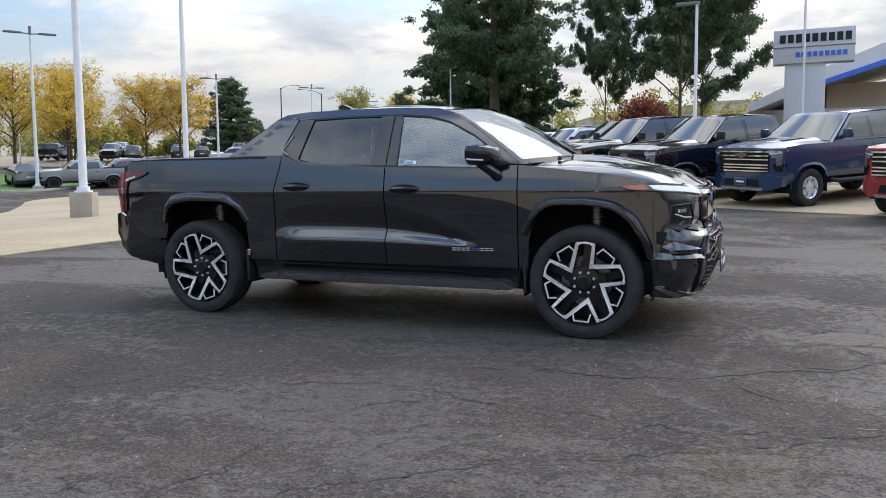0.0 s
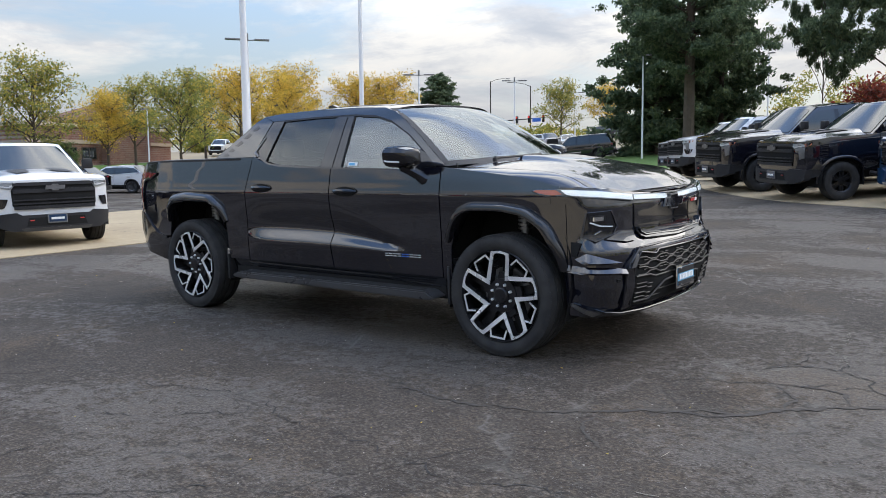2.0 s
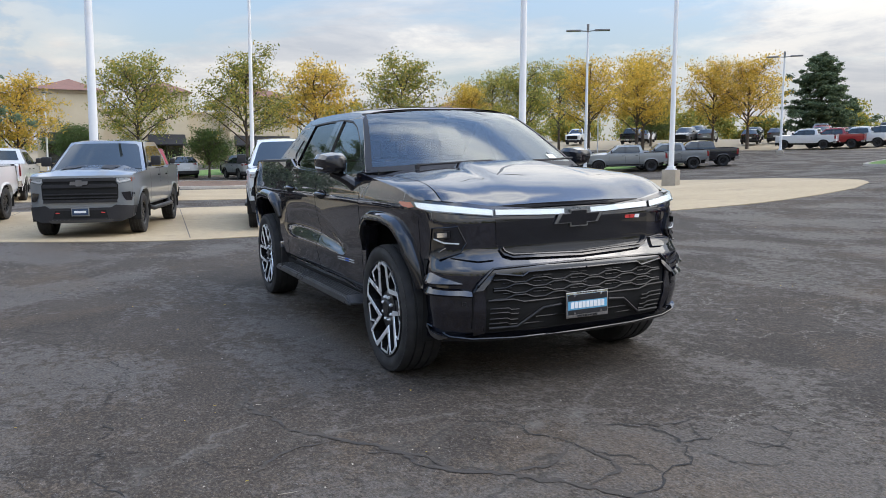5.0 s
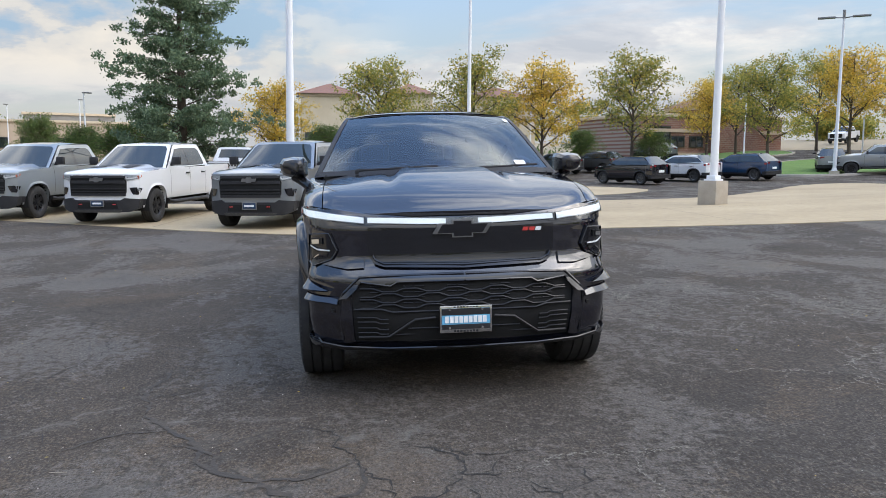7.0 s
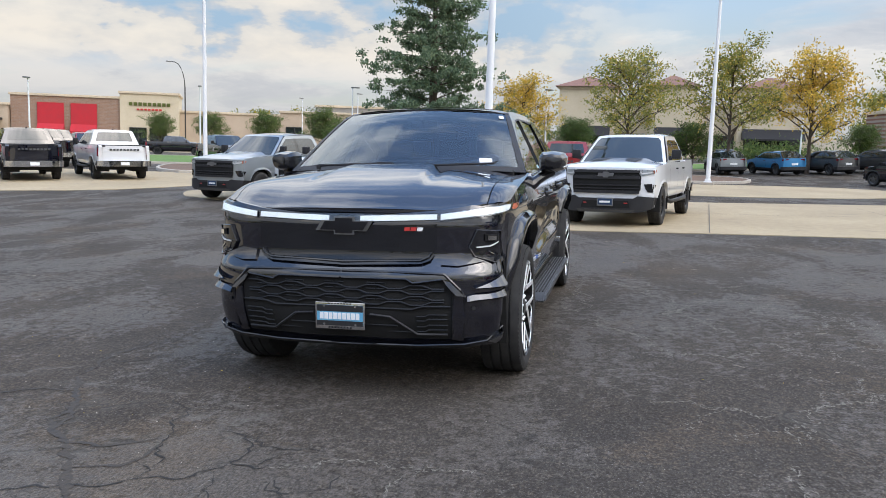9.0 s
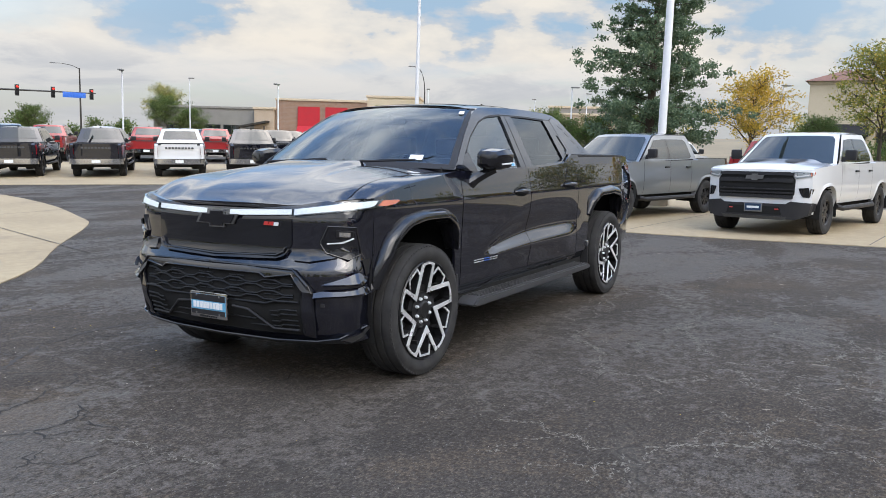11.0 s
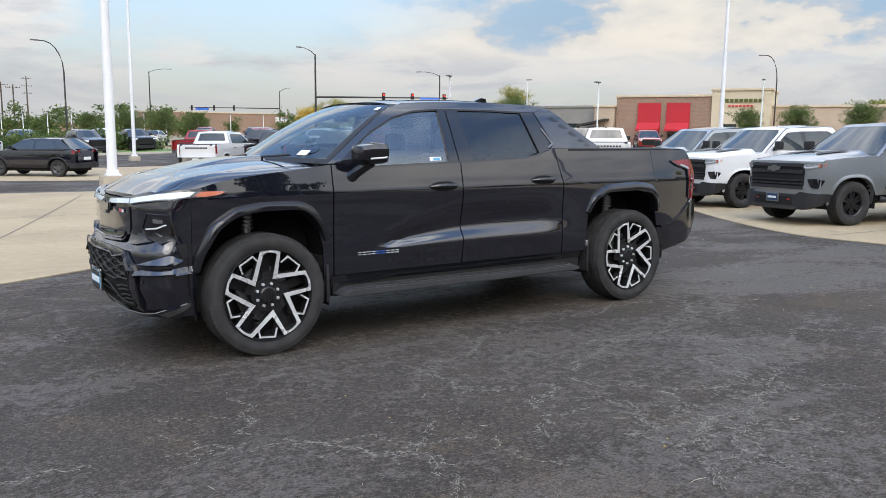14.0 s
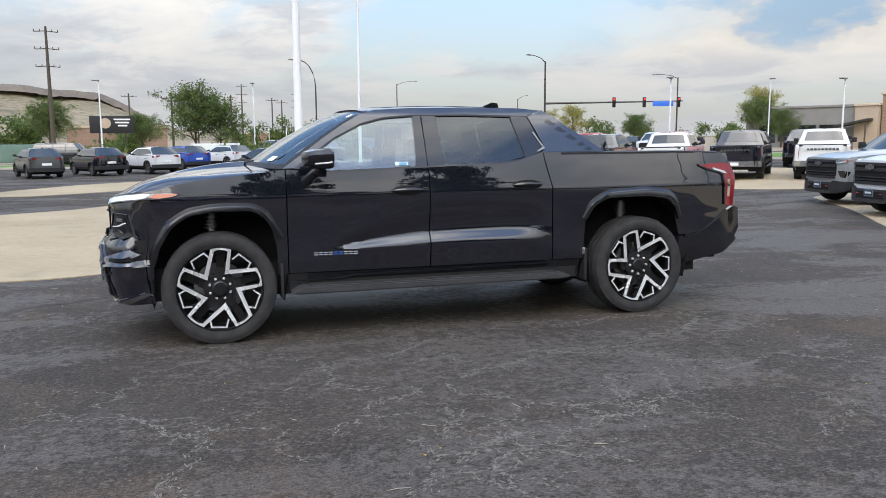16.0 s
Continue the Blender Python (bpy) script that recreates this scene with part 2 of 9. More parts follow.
h = s.math("SUBTRACT", s.math("ADD", s.math("MULTIPLY", pits, 0.9), s.math("ADD", s.math("MULTIPLY", dabs, 0.7), s.math("MULTIPLY", ragged, 0.5))), s.math("MULTIPLY", lines, 0.7))
s.bump(h, 0.62, 0.010)
M["asphalt"] = s.m
# pale broom-finished concrete with stains
s = Shader("concrete")
n1, n2 = s.noise(0.35, 5), s.noise(7, 5)
col = s.ramp(s.math("ADD", s.math("MULTIPLY", n1, 0.6), s.math("MULTIPLY", n2, 0.4)), (0.32, (0.275, 0.212, 0.128)), (0.55, (0.365, 0.285, 0.172)), (0.72, (0.43, 0.345, 0.220)))
col = s.mix(s.ramp(s.noise(0.9, 4), (0.62, 0.0), (0.72, 0.35)), col, (0.165, 0.130, 0.092))
s.set(Base_Color=col, Roughness=0.85)
s.bump(s.noise(140, 2), 0.25, 0.004)
M["concrete"] = s.m
M["kerb"] = mixed("kerb", (0.34, 0.30, 0.25), (0.47, 0.43, 0.37), 0.9, 2.0, bump=0.3)
M["pedestal"] = mixed("pedestal", (0.30, 0.26, 0.20), (0.42, 0.37, 0.30), 0.9, 3.0, bump=0.3)
M["grass"] = mixed("grass", (0.070, 0.145, 0.024), (0.135, 0.215, 0.048), 0.95, 0.6, bump=0.8, bscale=45)
M["soil"] = mixed("soil", (0.20, 0.16, 0.10), (0.31, 0.25, 0.16), 0.95, 0.05, bump=0.5, bscale=8)
M["mulch"] = mixed("mulch", (0.09, 0.055, 0.035), (0.19, 0.12, 0.08), 0.95, 3.0, bump=0.9, bscale=35)
M["white_post"] = mixed("white_post", (0.66, 0.68, 0.70), (0.76, 0.77, 0.78), 0.45, 1.2, bump=0.05)
M["dark_metal"] = mixed("dark_metal", (0.035, 0.033, 0.030), (0.065, 0.06, 0.055), 0.5, 2.0, metal=0.4)
M["lamp_grey"] = mixed("lamp_grey", (0.16, 0.16, 0.16), (0.24, 0.24, 0.24), 0.5, 2.0, metal=0.5)
M["wood_pole"] = mixed("wood_pole", (0.055, 0.042, 0.032), (0.10, 0.08, 0.06), 0.9, 2.0, bump=0.4)
M["black_paint"] = paint("black_paint", (0.0052, 0.0058, 0.0108), 0.0, 0.2, 0.003, 0.03, 1.84)
M["white_paint"] = paint("white_paint", (0.64, 0.65, 0.66))
M["grey_paint"] = paint("grey_paint", (0.205, 0.222, 0.238), 0.5, 0.33)
M["silver_paint"] = paint("silver_paint", (0.27, 0.295, 0.31), 0.55, 0.35)
M["blue_paint"] = paint("blue_paint", (0.003, 0.030, 0.085), 0.0, 0.3, 0.010)
M["bright_blue_paint"] = paint("bright_blue_paint", (0.015, 0.075, 0.42), 0.25, 0.3)
M["sky_blue_paint"] = paint("sky_blue_paint", (0.03, 0.20, 0.42), 0.2, 0.3)
M["red_paint"] = paint("red_paint", (0.28, 0.012, 0.014), 0.15, 0.3)
M["gunmetal_paint"] = paint("gunmetal_paint", (0.075, 0.078, 0.082), 0.5, 0.35)
M["plastic"] = mixed("plastic", (0.016, 0.016, 0.018), (0.027, 0.027, 0.029), 0.5, 4.0, bump=0.1, bscale=300)
M["step_grey"] = mixed("step_grey", (0.034, 0.0345, 0.037), (0.050, 0.0505, 0.054), 0.34, 5.0, bump=0.06, bscale=250)
M["plastic"].node_tree.nodes["Principled BSDF"].inputs["Specular IOR Level"].default_value = 0.28
M["gloss_black"] = mixed("gloss_black", (0.008, 0.0085, 0.011), (0.012, 0.0125, 0.015), 0.12, 4.0, coat=1.0, rvar=0.03)
M["void"] = mixed("void", (0.017, 0.017, 0.017), (0.025, 0.025, 0.025), 0.95, 4.0)
M["void"].node_tree.nodes["Principled BSDF"].inputs["Specular IOR Level"].default_value = 0.08
M["chrome"] = mixed("chrome", (0.62, 0.63, 0.65), (0.72, 0.73, 0.74), 0.10, 6.0, metal=1.0, rvar=0.04)
M["alloy"] = mixed("alloy", (0.76, 0.77, 0.78), (0.88, 0.89, 0.90), 0.30, 8.0, metal=0.6, rvar=0.08)
M["dark_alloy"] = mixed("dark_alloy", (0.012, 0.012, 0.013), (0.026, 0.026, 0.028), 0.32, 5.0, metal=0.3, coat=0.4)
M["steel"] = mixed("steel", (0.16, 0.16, 0.165), (0.26, 0.26, 0.265), 0.45, 9.0, metal=1.0)
s = Shader("rubber")
s.set(Base_Color=s.ramp(s.noise(9, 5), (0.35, (0.027, 0.027, 0.028)), (0.7, (0.046, 0.045, 0.044))), Roughness=0.75, Specular_IOR_Level=0.16)
s.bump(s.noise(160, 2), 0.15, 0.003)
M["rubber"] = s.m
s = Shader("tinted_glass")
s.set(Base_Color=s.ramp(s.noise(1.2, 3), (0.3, (0.012, 0.017, 0.018)), (0.7, (0.022, 0.030, 0.031))), Roughness=0.02, Specular_IOR_Level=0.9)
M["tinted_glass"] = s.m


def pane_material(name, tint, gloss=0.08):
    """Thin window glass: clear through, with a mirror film whose strength grows towards grazing angles."""
    m = bpy.data.materials.new(name)
    m.use_nodes = True
    t = m.node_tree
    t.nodes.clear()
    out, mixn = t.nodes.new("ShaderNodeOutputMaterial"), t.nodes.new("ShaderNodeMixShader")
    clear, mirror = t.nodes.new("ShaderNodeBsdfTransparent"), t.nodes.new("ShaderNodeBsdfGlossy")
    fres = t.nodes.new("ShaderNodeFresnel")
    fres.inputs["IOR"].default_value = 1.5
    add = t.nodes.new("ShaderNodeMath")
    add.operation, add.use_clamp = "ADD", True
    add.inputs[1].default_value = gloss
    clear.inputs[0].default_value = (*tint, 1)
    mirror.inputs["Roughness"].default_value = 0.015
    mirror.inputs["Color"].default_value = (0.9, 0.95, 0.97, 1)
    t.links.new(fres.outputs[0], add.inputs[0])
    t.links.new(add.outputs[0], mixn.inputs[0])
    t.links.new(clear.outputs[0], mixn.inputs[1])
    t.links.new(mirror.outputs[0], mixn.inputs[2])
    t.links.new(mixn.outputs[0], out.inputs[0])
    return m


M["clear_glass"] = pane_material("clear_glass", (0.78, 0.86, 0.83), 0.11)
M["privacy_glass"] = pane_material("privacy_glass", (0.20, 0.21, 0.21), 0.025)
M["screen_glass"] = pane_material("screen_glass", (0.72, 0.80, 0.78), 0.055)
M["lens_glass"] = pane_material("lens_glass", (0.55, 0.57, 0.6), 0.06)


def glow(name, col, strength):
    s = Shader(name)
    s.set(Base_Color=col, Roughness=0.3, Emission_Color=col, Emission_Strength=s.ramp(s.noise(5, 2), (0.3, strength * 0.9), (0.7, strength)))
    return s.m


M["drl"] = glow("drl", (0.93, 0.97, 1.0), 0.75)
M["signal_red"] = glow("signal_red", (0.9, 0.03, 0.02), 1.0)
M["drl_off"] = mixed("drl_off", (0.55, 0.56, 0.57), (0.75, 0.76, 0.77), 0.2, 5.0, coat=1.0)
M["red_lens"] = mixed("red_lens", (0.15, 0.010, 0.014), (0.24, 0.016, 0.022), 0.12, 6.0, coat=1.0, rvar=0.04)
M["amber_lens"] = mixed("amber_lens", (0.44, 0.13, 0.075), (0.54, 0.18, 0.11), 0.12, 6.0, coat=1.0, rvar=0.04)
M["red_cloth"] = mixed("red_cloth", (0.36, 0.012, 0.020), (0.46, 0.020, 0.030), 0.8, 1.5, bump=0.2)
M["red_trim"] = mixed("red_trim", (0.45, 0.03, 0.03), (0.55, 0.05, 0.04), 0.4, 4.0)
M["blue_trim"] = mixed("blue_trim", (0.03, 0.12, 0.55), (0.05, 0.18, 0.65), 0.4, 4.0)
M["paper"] = mixed("paper", (0.66, 0.68, 0.68), (0.78, 0.79, 0.79), 0.7, 8.0)
M["sticker_blue"] = mixed("sticker_blue", (0.08, 0.30, 0.50), (0.13, 0.38, 0.58), 0.6, 8.0)
M["seat"] = mixed("seat", (0.018, 0.018, 0.019), (0.035, 0.035, 0.036), 0.7, 12.0, bump=0.2)
M["cream_stucco"] = mixed("cream_stucco", (0.50, 0.42, 0.29), (0.60, 0.52, 0.38), 0.9, 0.6, bump=0.3, bscale=25)
M["tan_stucco"] = mixed("tan_stucco", (0.40, 0.31, 0.22), (0.50, 0.40, 0.30), 0.9, 0.5, bump=0.3, bscale=25)
M["grey_stucco"] = mixed("grey_stucco", (0.20, 0.19, 0.17), (0.28, 0.27, 0.245), 0.9, 0.5, bump=0.3, bscale=25)
M["white_stucco"] = mixed("white_stucco", (0.60, 0.60, 0.60), (0.70, 0.70, 0.70), 0.8, 0.5, bump=0.1)
M["tile_roof"] = mixed("tile_roof", (0.15, 0.075, 0.055), (0.25, 0.13, 0.095), 0.85, 2.0, bump=0.6, bscale=5)
M["green_metal"] = mixed("green_metal", (0.10, 0.17, 0.14), (0.15, 0.23, 0.19), 0.6, 1.0)
M["stone_trim"] = mixed("stone_trim", (0.46, 0.37, 0.26), (0.62, 0.52, 0.38), 0.9, 3.0, bump=0.4)


def brick_material(name, a, b):
    s = Shader(name)
    n = s.t.nodes.new("ShaderNodeTexBrick")
    n.inputs["Scale"].default_value = 1.0
    n.inputs["Brick Width"].default_value, n.inputs["Row Height"].default_value, n.inputs["Mortar Size"].default_value = 0.42, 0.2, 0.012
    n.inputs["Color1"].default_value, n.inputs["Color2"].default_value, n.inputs["Mortar"].default_value = (*a, 1), (*b, 1), (0.30, 0.26, 0.22, 1)
    mp = s.t.nodes.new("ShaderNodeMapping")
    mp.inputs["Rotation"].default_value = (radians(90), 0, 0)
    s.put(mp.inputs["Vector"], s.co)
    s.put(n.inputs["Vector"], mp.outputs[0])
    s.set(Base_Color=s.mix(s.ramp(s.noise(0.5, 4), (0.4, 0.0), (0.7, 0.3)), n.outputs["Color"], (0.22, 0.15, 0.11)), Roughness=0.9)
    return s.m


M["tan_brick"] = brick_material("tan_brick", (0.25, 0.15, 0.10), (0.30, 0.19, 0.13))
M["red_brick"] = brick_material("red_brick", (0.17, 0.075, 0.055), (0.23, 0.11, 0.08))
M["bark"] = mixed("bark", (0.050, 0.038, 0.028), (0.11, 0.085, 0.065), 0.95, 4.0, bump=0.9, bscale=18)


def leaf_material(name, stops, through=0.45):
    """Thin leaves that let some light through."""
    s = Shader(name)
    col = s.mix(0.35, s.ramp(s.island(), *stops), s.ramp(s.noise(0.35, 3), *stops))
    s.set(Base_Color=col, Roughness=0.6, Specular_IOR_Level=0.25)
    tr, mx, out = s.t.nodes.new("ShaderNodeBsdfTranslucent"), s.t.nodes.new("ShaderNodeMixShader"), s.t.nodes["Material Output"]
    s.put(tr.inputs[0], col)
    mx.inputs[0].default_value = through
    s.t.links.new(s.b.outputs[0], mx.inputs[1])
    s.t.links.new(tr.outputs[0], mx.inputs[2])
    s.t.links.new(mx.outputs[0], out.inputs[0])
    return s.m


M["leaf_gold"] = leaf_material("leaf_gold", ((0.15, (0.23, 0.225, 0.055)), (0.42, (0.56, 0.395, 0.068)), (0.88, (0.84, 0.55, 0.09))), 0.55)
M["leaf_turning"] = leaf_material("leaf_turning", ((0.15, (0.135, 0.175, 0.048)), (0.58, (0.285, 0.285, 0.07)), (0.92, (0.66, 0.46, 0.09))), 0.5)
M["leaf_green"] = leaf_material("leaf_green", ((0.15, (0.062, 0.105, 0.032)), (0.6, (0.115, 0.165, 0.048)), (0.9, (0.21, 0.225, 0.065))), 0.5)
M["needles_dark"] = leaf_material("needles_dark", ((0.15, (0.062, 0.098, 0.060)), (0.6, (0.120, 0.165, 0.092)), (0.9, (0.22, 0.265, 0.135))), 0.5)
M["leaf_red"] = leaf_material("leaf_red", ((0.15, (0.12, 0.03, 0.02)), (0.9, (0.26, 0.06, 0.035))))
M["needles"] = leaf_material("needles", ((0.15, (0.090, 0.140, 0.088)), (0.6, (0.160, 0.222, 0.130)), (0.9, (0.27, 0.335, 0.19))), 0.5)
s = Shader("hill")
hill = s.ramp(s.noise(0.012, 5, 0.65), (0.35, (0.14, 0.105, 0.06)), (0.52, (0.22, 0.172, 0.10)), (0.66, (0.29, 0.235, 0.145)))
hill = s.mix(s.ramp(s.noise(0.11, 3, 0.6), (0.52, 0.0), (0.60, 0.75)), hill, (0.075, 0.085, 0.045))
s.set(Base_Color=hill, Roughness=0.95)
s.bump(s.noise(0.03, 5), 1.0, 6.0)
M["hill"] = s.m
M["rock"] = mixed("rock", (0.11, 0.095, 0.08), (0.20, 0.17, 0.14), 0.95, 0.02, bump=0.8, bscale=0.05)


# ---- mesh helpers ----
def terrain(x, y):
    """Height of the lot: it falls gently across, flattens to the west and climbs to the north-west."""
    if y < 0:
        v = 0.5 * math.tanh(y * 0.0295 / 0.5)
    else:
        q = min(y, 18.0)
        v = 0.0295 * q + 0.0016 * q * q + 0.02 * (y - q)
    w = 1 / (1 + math.exp(-min(max((x + 16 + 0.35 * max(y - 12, 0)) / 4, -60), 60)))
    u = min(max((-0.6 * x + 0.8 * y - 25) / 105, 0), 1)
    return v * w + 5.5 * u * u * (3 - 2 * u)


def clip(poly, axis, value, keep_above):
    out = []
    for i, p in enumerate(poly):
        q = poly[i - 1]
        a, b = (q[axis] - value), (p[axis] - value)
        if not keep_above:
            a, b = -a, -b
        if (a >= 0) != (b >= 0):
            k = a / (a - b)
            out.append((q[0] + (p[0] - q[0]) * k, q[1] + (p[1] - q[1]) * k))
        if b >= 0:
            out.append(p)
    return out


def patch(poly, step, fn, bm=None, flip=False):
    """Fills a flat outline with small cells and lays them on the surface fn(a, b) -> (x, y, z)."""
    bm = bm or bmesh.new()
    known = {}
    sa, sb = step if isinstance(step, tuple) else (step, step)
    a0, a1 = min(p[0] for p in poly), max(p[0] for p in poly)
    b0, b1 = min(p[1] for p in poly), max(p[1] for p in poly)
    na, nb = max(1, math.ceil((a1 - a0) / sa)), max(1, math.ceil((b1 - b0) / sb))
    sa, sb = (a1 - a0) / na, (b1 - b0) / nb
    for i in range(na):
        col = clip(clip(poly, 0, a0 + i * sa, True), 0, a0 + (i + 1) * sa, False)
        if len(col) < 3:
            continue
        for j in range(nb):
            c = clip(clip(col, 1, b0 + j * sb, True), 1, b0 + (j + 1) * sb, False)
            keys = []
            for p in c:
                k = (round(p[0], 5), round(p[1], 5))
                if k not in keys:
                    keys.append(k)
            if len(keys) < 3:
                continue
            area = sum(keys[q - 1][0] * keys[q][1] - keys[q][0] * keys[q - 1][1] for q in range(len(keys)))
            if abs(area) < 2e-7:
                continue
            vs = []
            for k in keys:
                if k not in known:
                    known[k] = bm.verts.new(fn(*k))
                vs.append(known[k])
            if (area < 0) != flip:
                vs.reverse()
            try:
                bm.faces.new(vs)
            except ValueError:
                pass
    return bm


def rim(bm, move):
    """Turns the open border of a sheet over by the vector move, so that the panel has a thickness."""
    edges = [e for e in bm.edges if e.is_boundary]
    for e in edges:
        e.smooth = False
    made = bmesh.ops.extrude_edge_only(bm, edges=edges)["geom"]
    for v in made:
        if isinstance(v, bmesh.types.BMVert):
            v.co += Vector(move(v.co) if callable(move) else move)
    return bm


def box(bm, lo, hi, bevel=0.0, m=None):
    made = bmesh.ops.create_cube(bm, size=1.0)["verts"]
    for v in made:
        v.co = Vector([lo[i] + (v.co[i] + 0.5) * (hi[i] - lo[i]) for i in range(3)])
    if bevel:
        geo = bmesh.ops.bevel(bm, geom=list({e for v in made for e in v.link_edges}), offset=bevel, segments=2, affect="EDGES", profile=0.6)
        made = geo["verts"]
    if m is not None:
        for v in made:
            v.co = m @ v.co
    return bm


def tube(bm, pts, radii, n=8, cap=True):
    """A round bar along a line of points."""
    pts = [Vector(p) for p in pts]
    radii = radii if isinstance(radii, (list, tuple)) else [radii] * len(pts)
    rings = []
    for i, p in enumerate(pts):
        d = (pts[min(i + 1, len(pts) - 1)] - pts[max(i - 1, 0)]).normalized()
        side = d.cross(Vector((0, 0, 1)) if abs(d.z) < 0.95 else Vector((1, 0, 0))).normalized()
        up = side.cross(d)
        rings.append([bm.verts.new(p + (side * math.cos(a) + up * math.sin(a)) * radii[i]) for a in (2 * math.pi * k / n for k in range(n))])
    for r0, r1 in zip(rings, rings[1:]):
        for k in range(n):
            bm.faces.new((r0[k], r0[(k + 1) % n], r1[(k + 1) % n], r1[k]))
    if cap:
        bm.faces.new(rings[0])
        bm.faces.new(rings[-1][::-1])
    return bm


def lathe(bm, prof, n=32, close=False):
    """Turns a profile of (radius, y) about the y axis."""
    rings = [[bm.verts.new((r * math.cos(2 * math.pi * k / n), y, r * math.sin(2 * math.pi * k / n))) for k in range(n)] for r, y in prof]
    pairs = list(zip(rings, rings[1:])) + ([(rings[-1], rings[0])] if close else [])
    for r0, r1 in pairs:
        for k in range(n):
            bm.faces.new((r0[k], r1[k], r1[(k + 1) % n], r0[(k + 1) % n]))
    return bm


def prism(bm, poly, fn, depth):
    """A flat outline given thickness: fn(a, b, d) -> point, d from 0 to depth."""
    lo = [bm.verts.new(fn(a, b, 0.0)) for a, b in poly]
    hi = [bm.verts.new(fn(a, b, depth)) for a, b in poly]
    n = len(poly)
    bm.faces.new(lo[::-1])
    bm.faces.new(hi)
    for i in range(n):
        bm.faces.new((lo[i], lo[(i + 1) % n], hi[(i + 1) % n], hi[i]))
    return bm


def to_mesh(name, bm, material, smooth=True, fix=True):
    if fix:
        bmesh.ops.recalc_face_normals(bm, faces=bm.faces)
    me = bpy.data.meshes.new(name)
    if smooth:
        for f in bm.faces:
            f.smooth = True
        for e in bm.edges:
            if len(e.link_faces) == 2 and e.calc_face_angle(0.0) > 0.6:
                e.smooth = False
    bm.to_mesh(me)
    bm.free()
    me.materials.append(material)
    return me


def part(name, bm, material, parent, label="", smooth=True, fix=True):
    me = bm if isinstance(bm, bpy.types.Mesh) else to_mesh(name, bm, M[material] if isinstance(material, str) else material, smooth, fix)
    ob = new(name, me)
    ob.parent = parent
    return tagged(ob, label)


def thing(name, m, label, category, group="", kind=""):
    ob = new(name)
    ob.empty_display_size = 0.2
    ob.matrix_world = m
    return tagged(ob, label, category, group, kind)


def solid(name, bm, material, label="", category="", group="", kind="", smooth=True):
    """A thing of one mesh."""
    return tagged(new(name, to_mesh(name, bm, M[material], smooth)), label, category, group, kind)


def curve_table(knots, blur):
    """A smooth curve through knots (a, b), rounded over the width blur."""
    a = np.array([k[0] for k in knots], float)
    b = np.array([k[1] for k in knots], float)
    g = np.linspace(a[0] - 0.5, a[-1] + 0.5, 800)
    v = np.interp(g, a, b)
    w = max(1, int(blur / (g[1] - g[0])))
    k = np.hanning(2 * w + 3)
    v = np.convolve(np.pad(v, w + 1, mode="edge"), k / k.sum(), "valid")
    return lambda q: float(np.interp(q, g, v))


# ---- ground ----
def draped(name, poly, step, material, lift, kind="structure", label="", thick=0.0, category="ground"):
    bm = patch(poly, step, lambda a, b: (a, b, terrain(a, b) + lift))
    for f in bm.faces:
        if f.normal.z < 0:
            f.normal_flip()
    if thick:
        rim(bm, (0, 0, -thick))
    return tagged(new(name, to_mesh(name, bm, M[material], True, False)), label, category, kind=kind)


def smooth_loop(pts, n=4):
    """Rounds a closed outline (Catmull-Rom)."""
    out = []
    m = len(pts)
    for i in range(m):
        p0, p1, p2, p3 = (Vector(pts[(i + k - 1) % m]) for k in range(4))
        for k in range(n):
            t = k / n
            q = 0.5 * (2 * p1 + (p2 - p0) * t + (2 * p0 - 5 * p1 + 4 * p2 - p3) * t * t + (3 * p1 - p0 - 3 * p2 + p3) * t ** 3)
            out.append((q[0], q[1]))
    return out


def kerb_ring(name, loop, width=0.16, height=0.15, label="pale concrete kerb round a planted island"):
    bm = bmesh.new()
    n = len(loop)
    rings = []
    cx, cy = sum(p[0] for p in loop) / n, sum(p[1] for p in loop) / n
    for i in range(n):
        p, q, r = Vector(loop[i - 1]), Vector(loop[i]), Vector(loop[(i + 1) % n])
        d = (r - p).normalized()
        nrm = Vector((d.y, -d.x))
        if nrm.dot(q - Vector((cx, cy))) < 0:
            nrm = -nrm
        z = terrain(q.x, q.y)
        prof = [(0.02, -0.1), (0.0, height - 0.02), (-0.02, height), (-width, height), (-width, -0.1)]
        rings.append([bm.verts.new((q.x + nrm.x * o, q.y + nrm.y * o, z + h)) for o, h in prof])
    for i in range(n):
        a, b = rings[i - 1], rings[i]
        for k in range(len(a) - 1):
            bm.faces.new((a[k], a[k + 1], b[k + 1], b[k]))
    return tagged(new(name, to_mesh(name, bm, M["kerb"])), label, "kerb", kind="structure")


def stretched(lo, hi, near, n):
    """Grid lines, close together near the middle and wide apart far off."""
    t = np.linspace(-1, 1, n)
    c = (lo + hi) / 2
    return [c + (hi - lo) / 2 * (0.06 * q + 0.94 * q ** 5) for q in t]


bm = bmesh.new()
gx, gy = stretched(-2600, 2600, 3, 70), stretched(-2600, 2600, 3, 70)
rows_v = [[bm.verts.new((x, y, terrain(x, y) - 0.12)) for x in gx] for y in gy]
for r0, r1 in zip(rows_v, rows_v[1:]):
    for k in range(len(gx) - 1):
        bm.faces.new((r0[k], r0[k + 1], r1[k + 1], r1[k]))
tagged(new("ground", to_mesh("ground", bm, M["soil"], True, False)), "dry grass and bare soil reaching to the horizon", "ground", kind="structure")

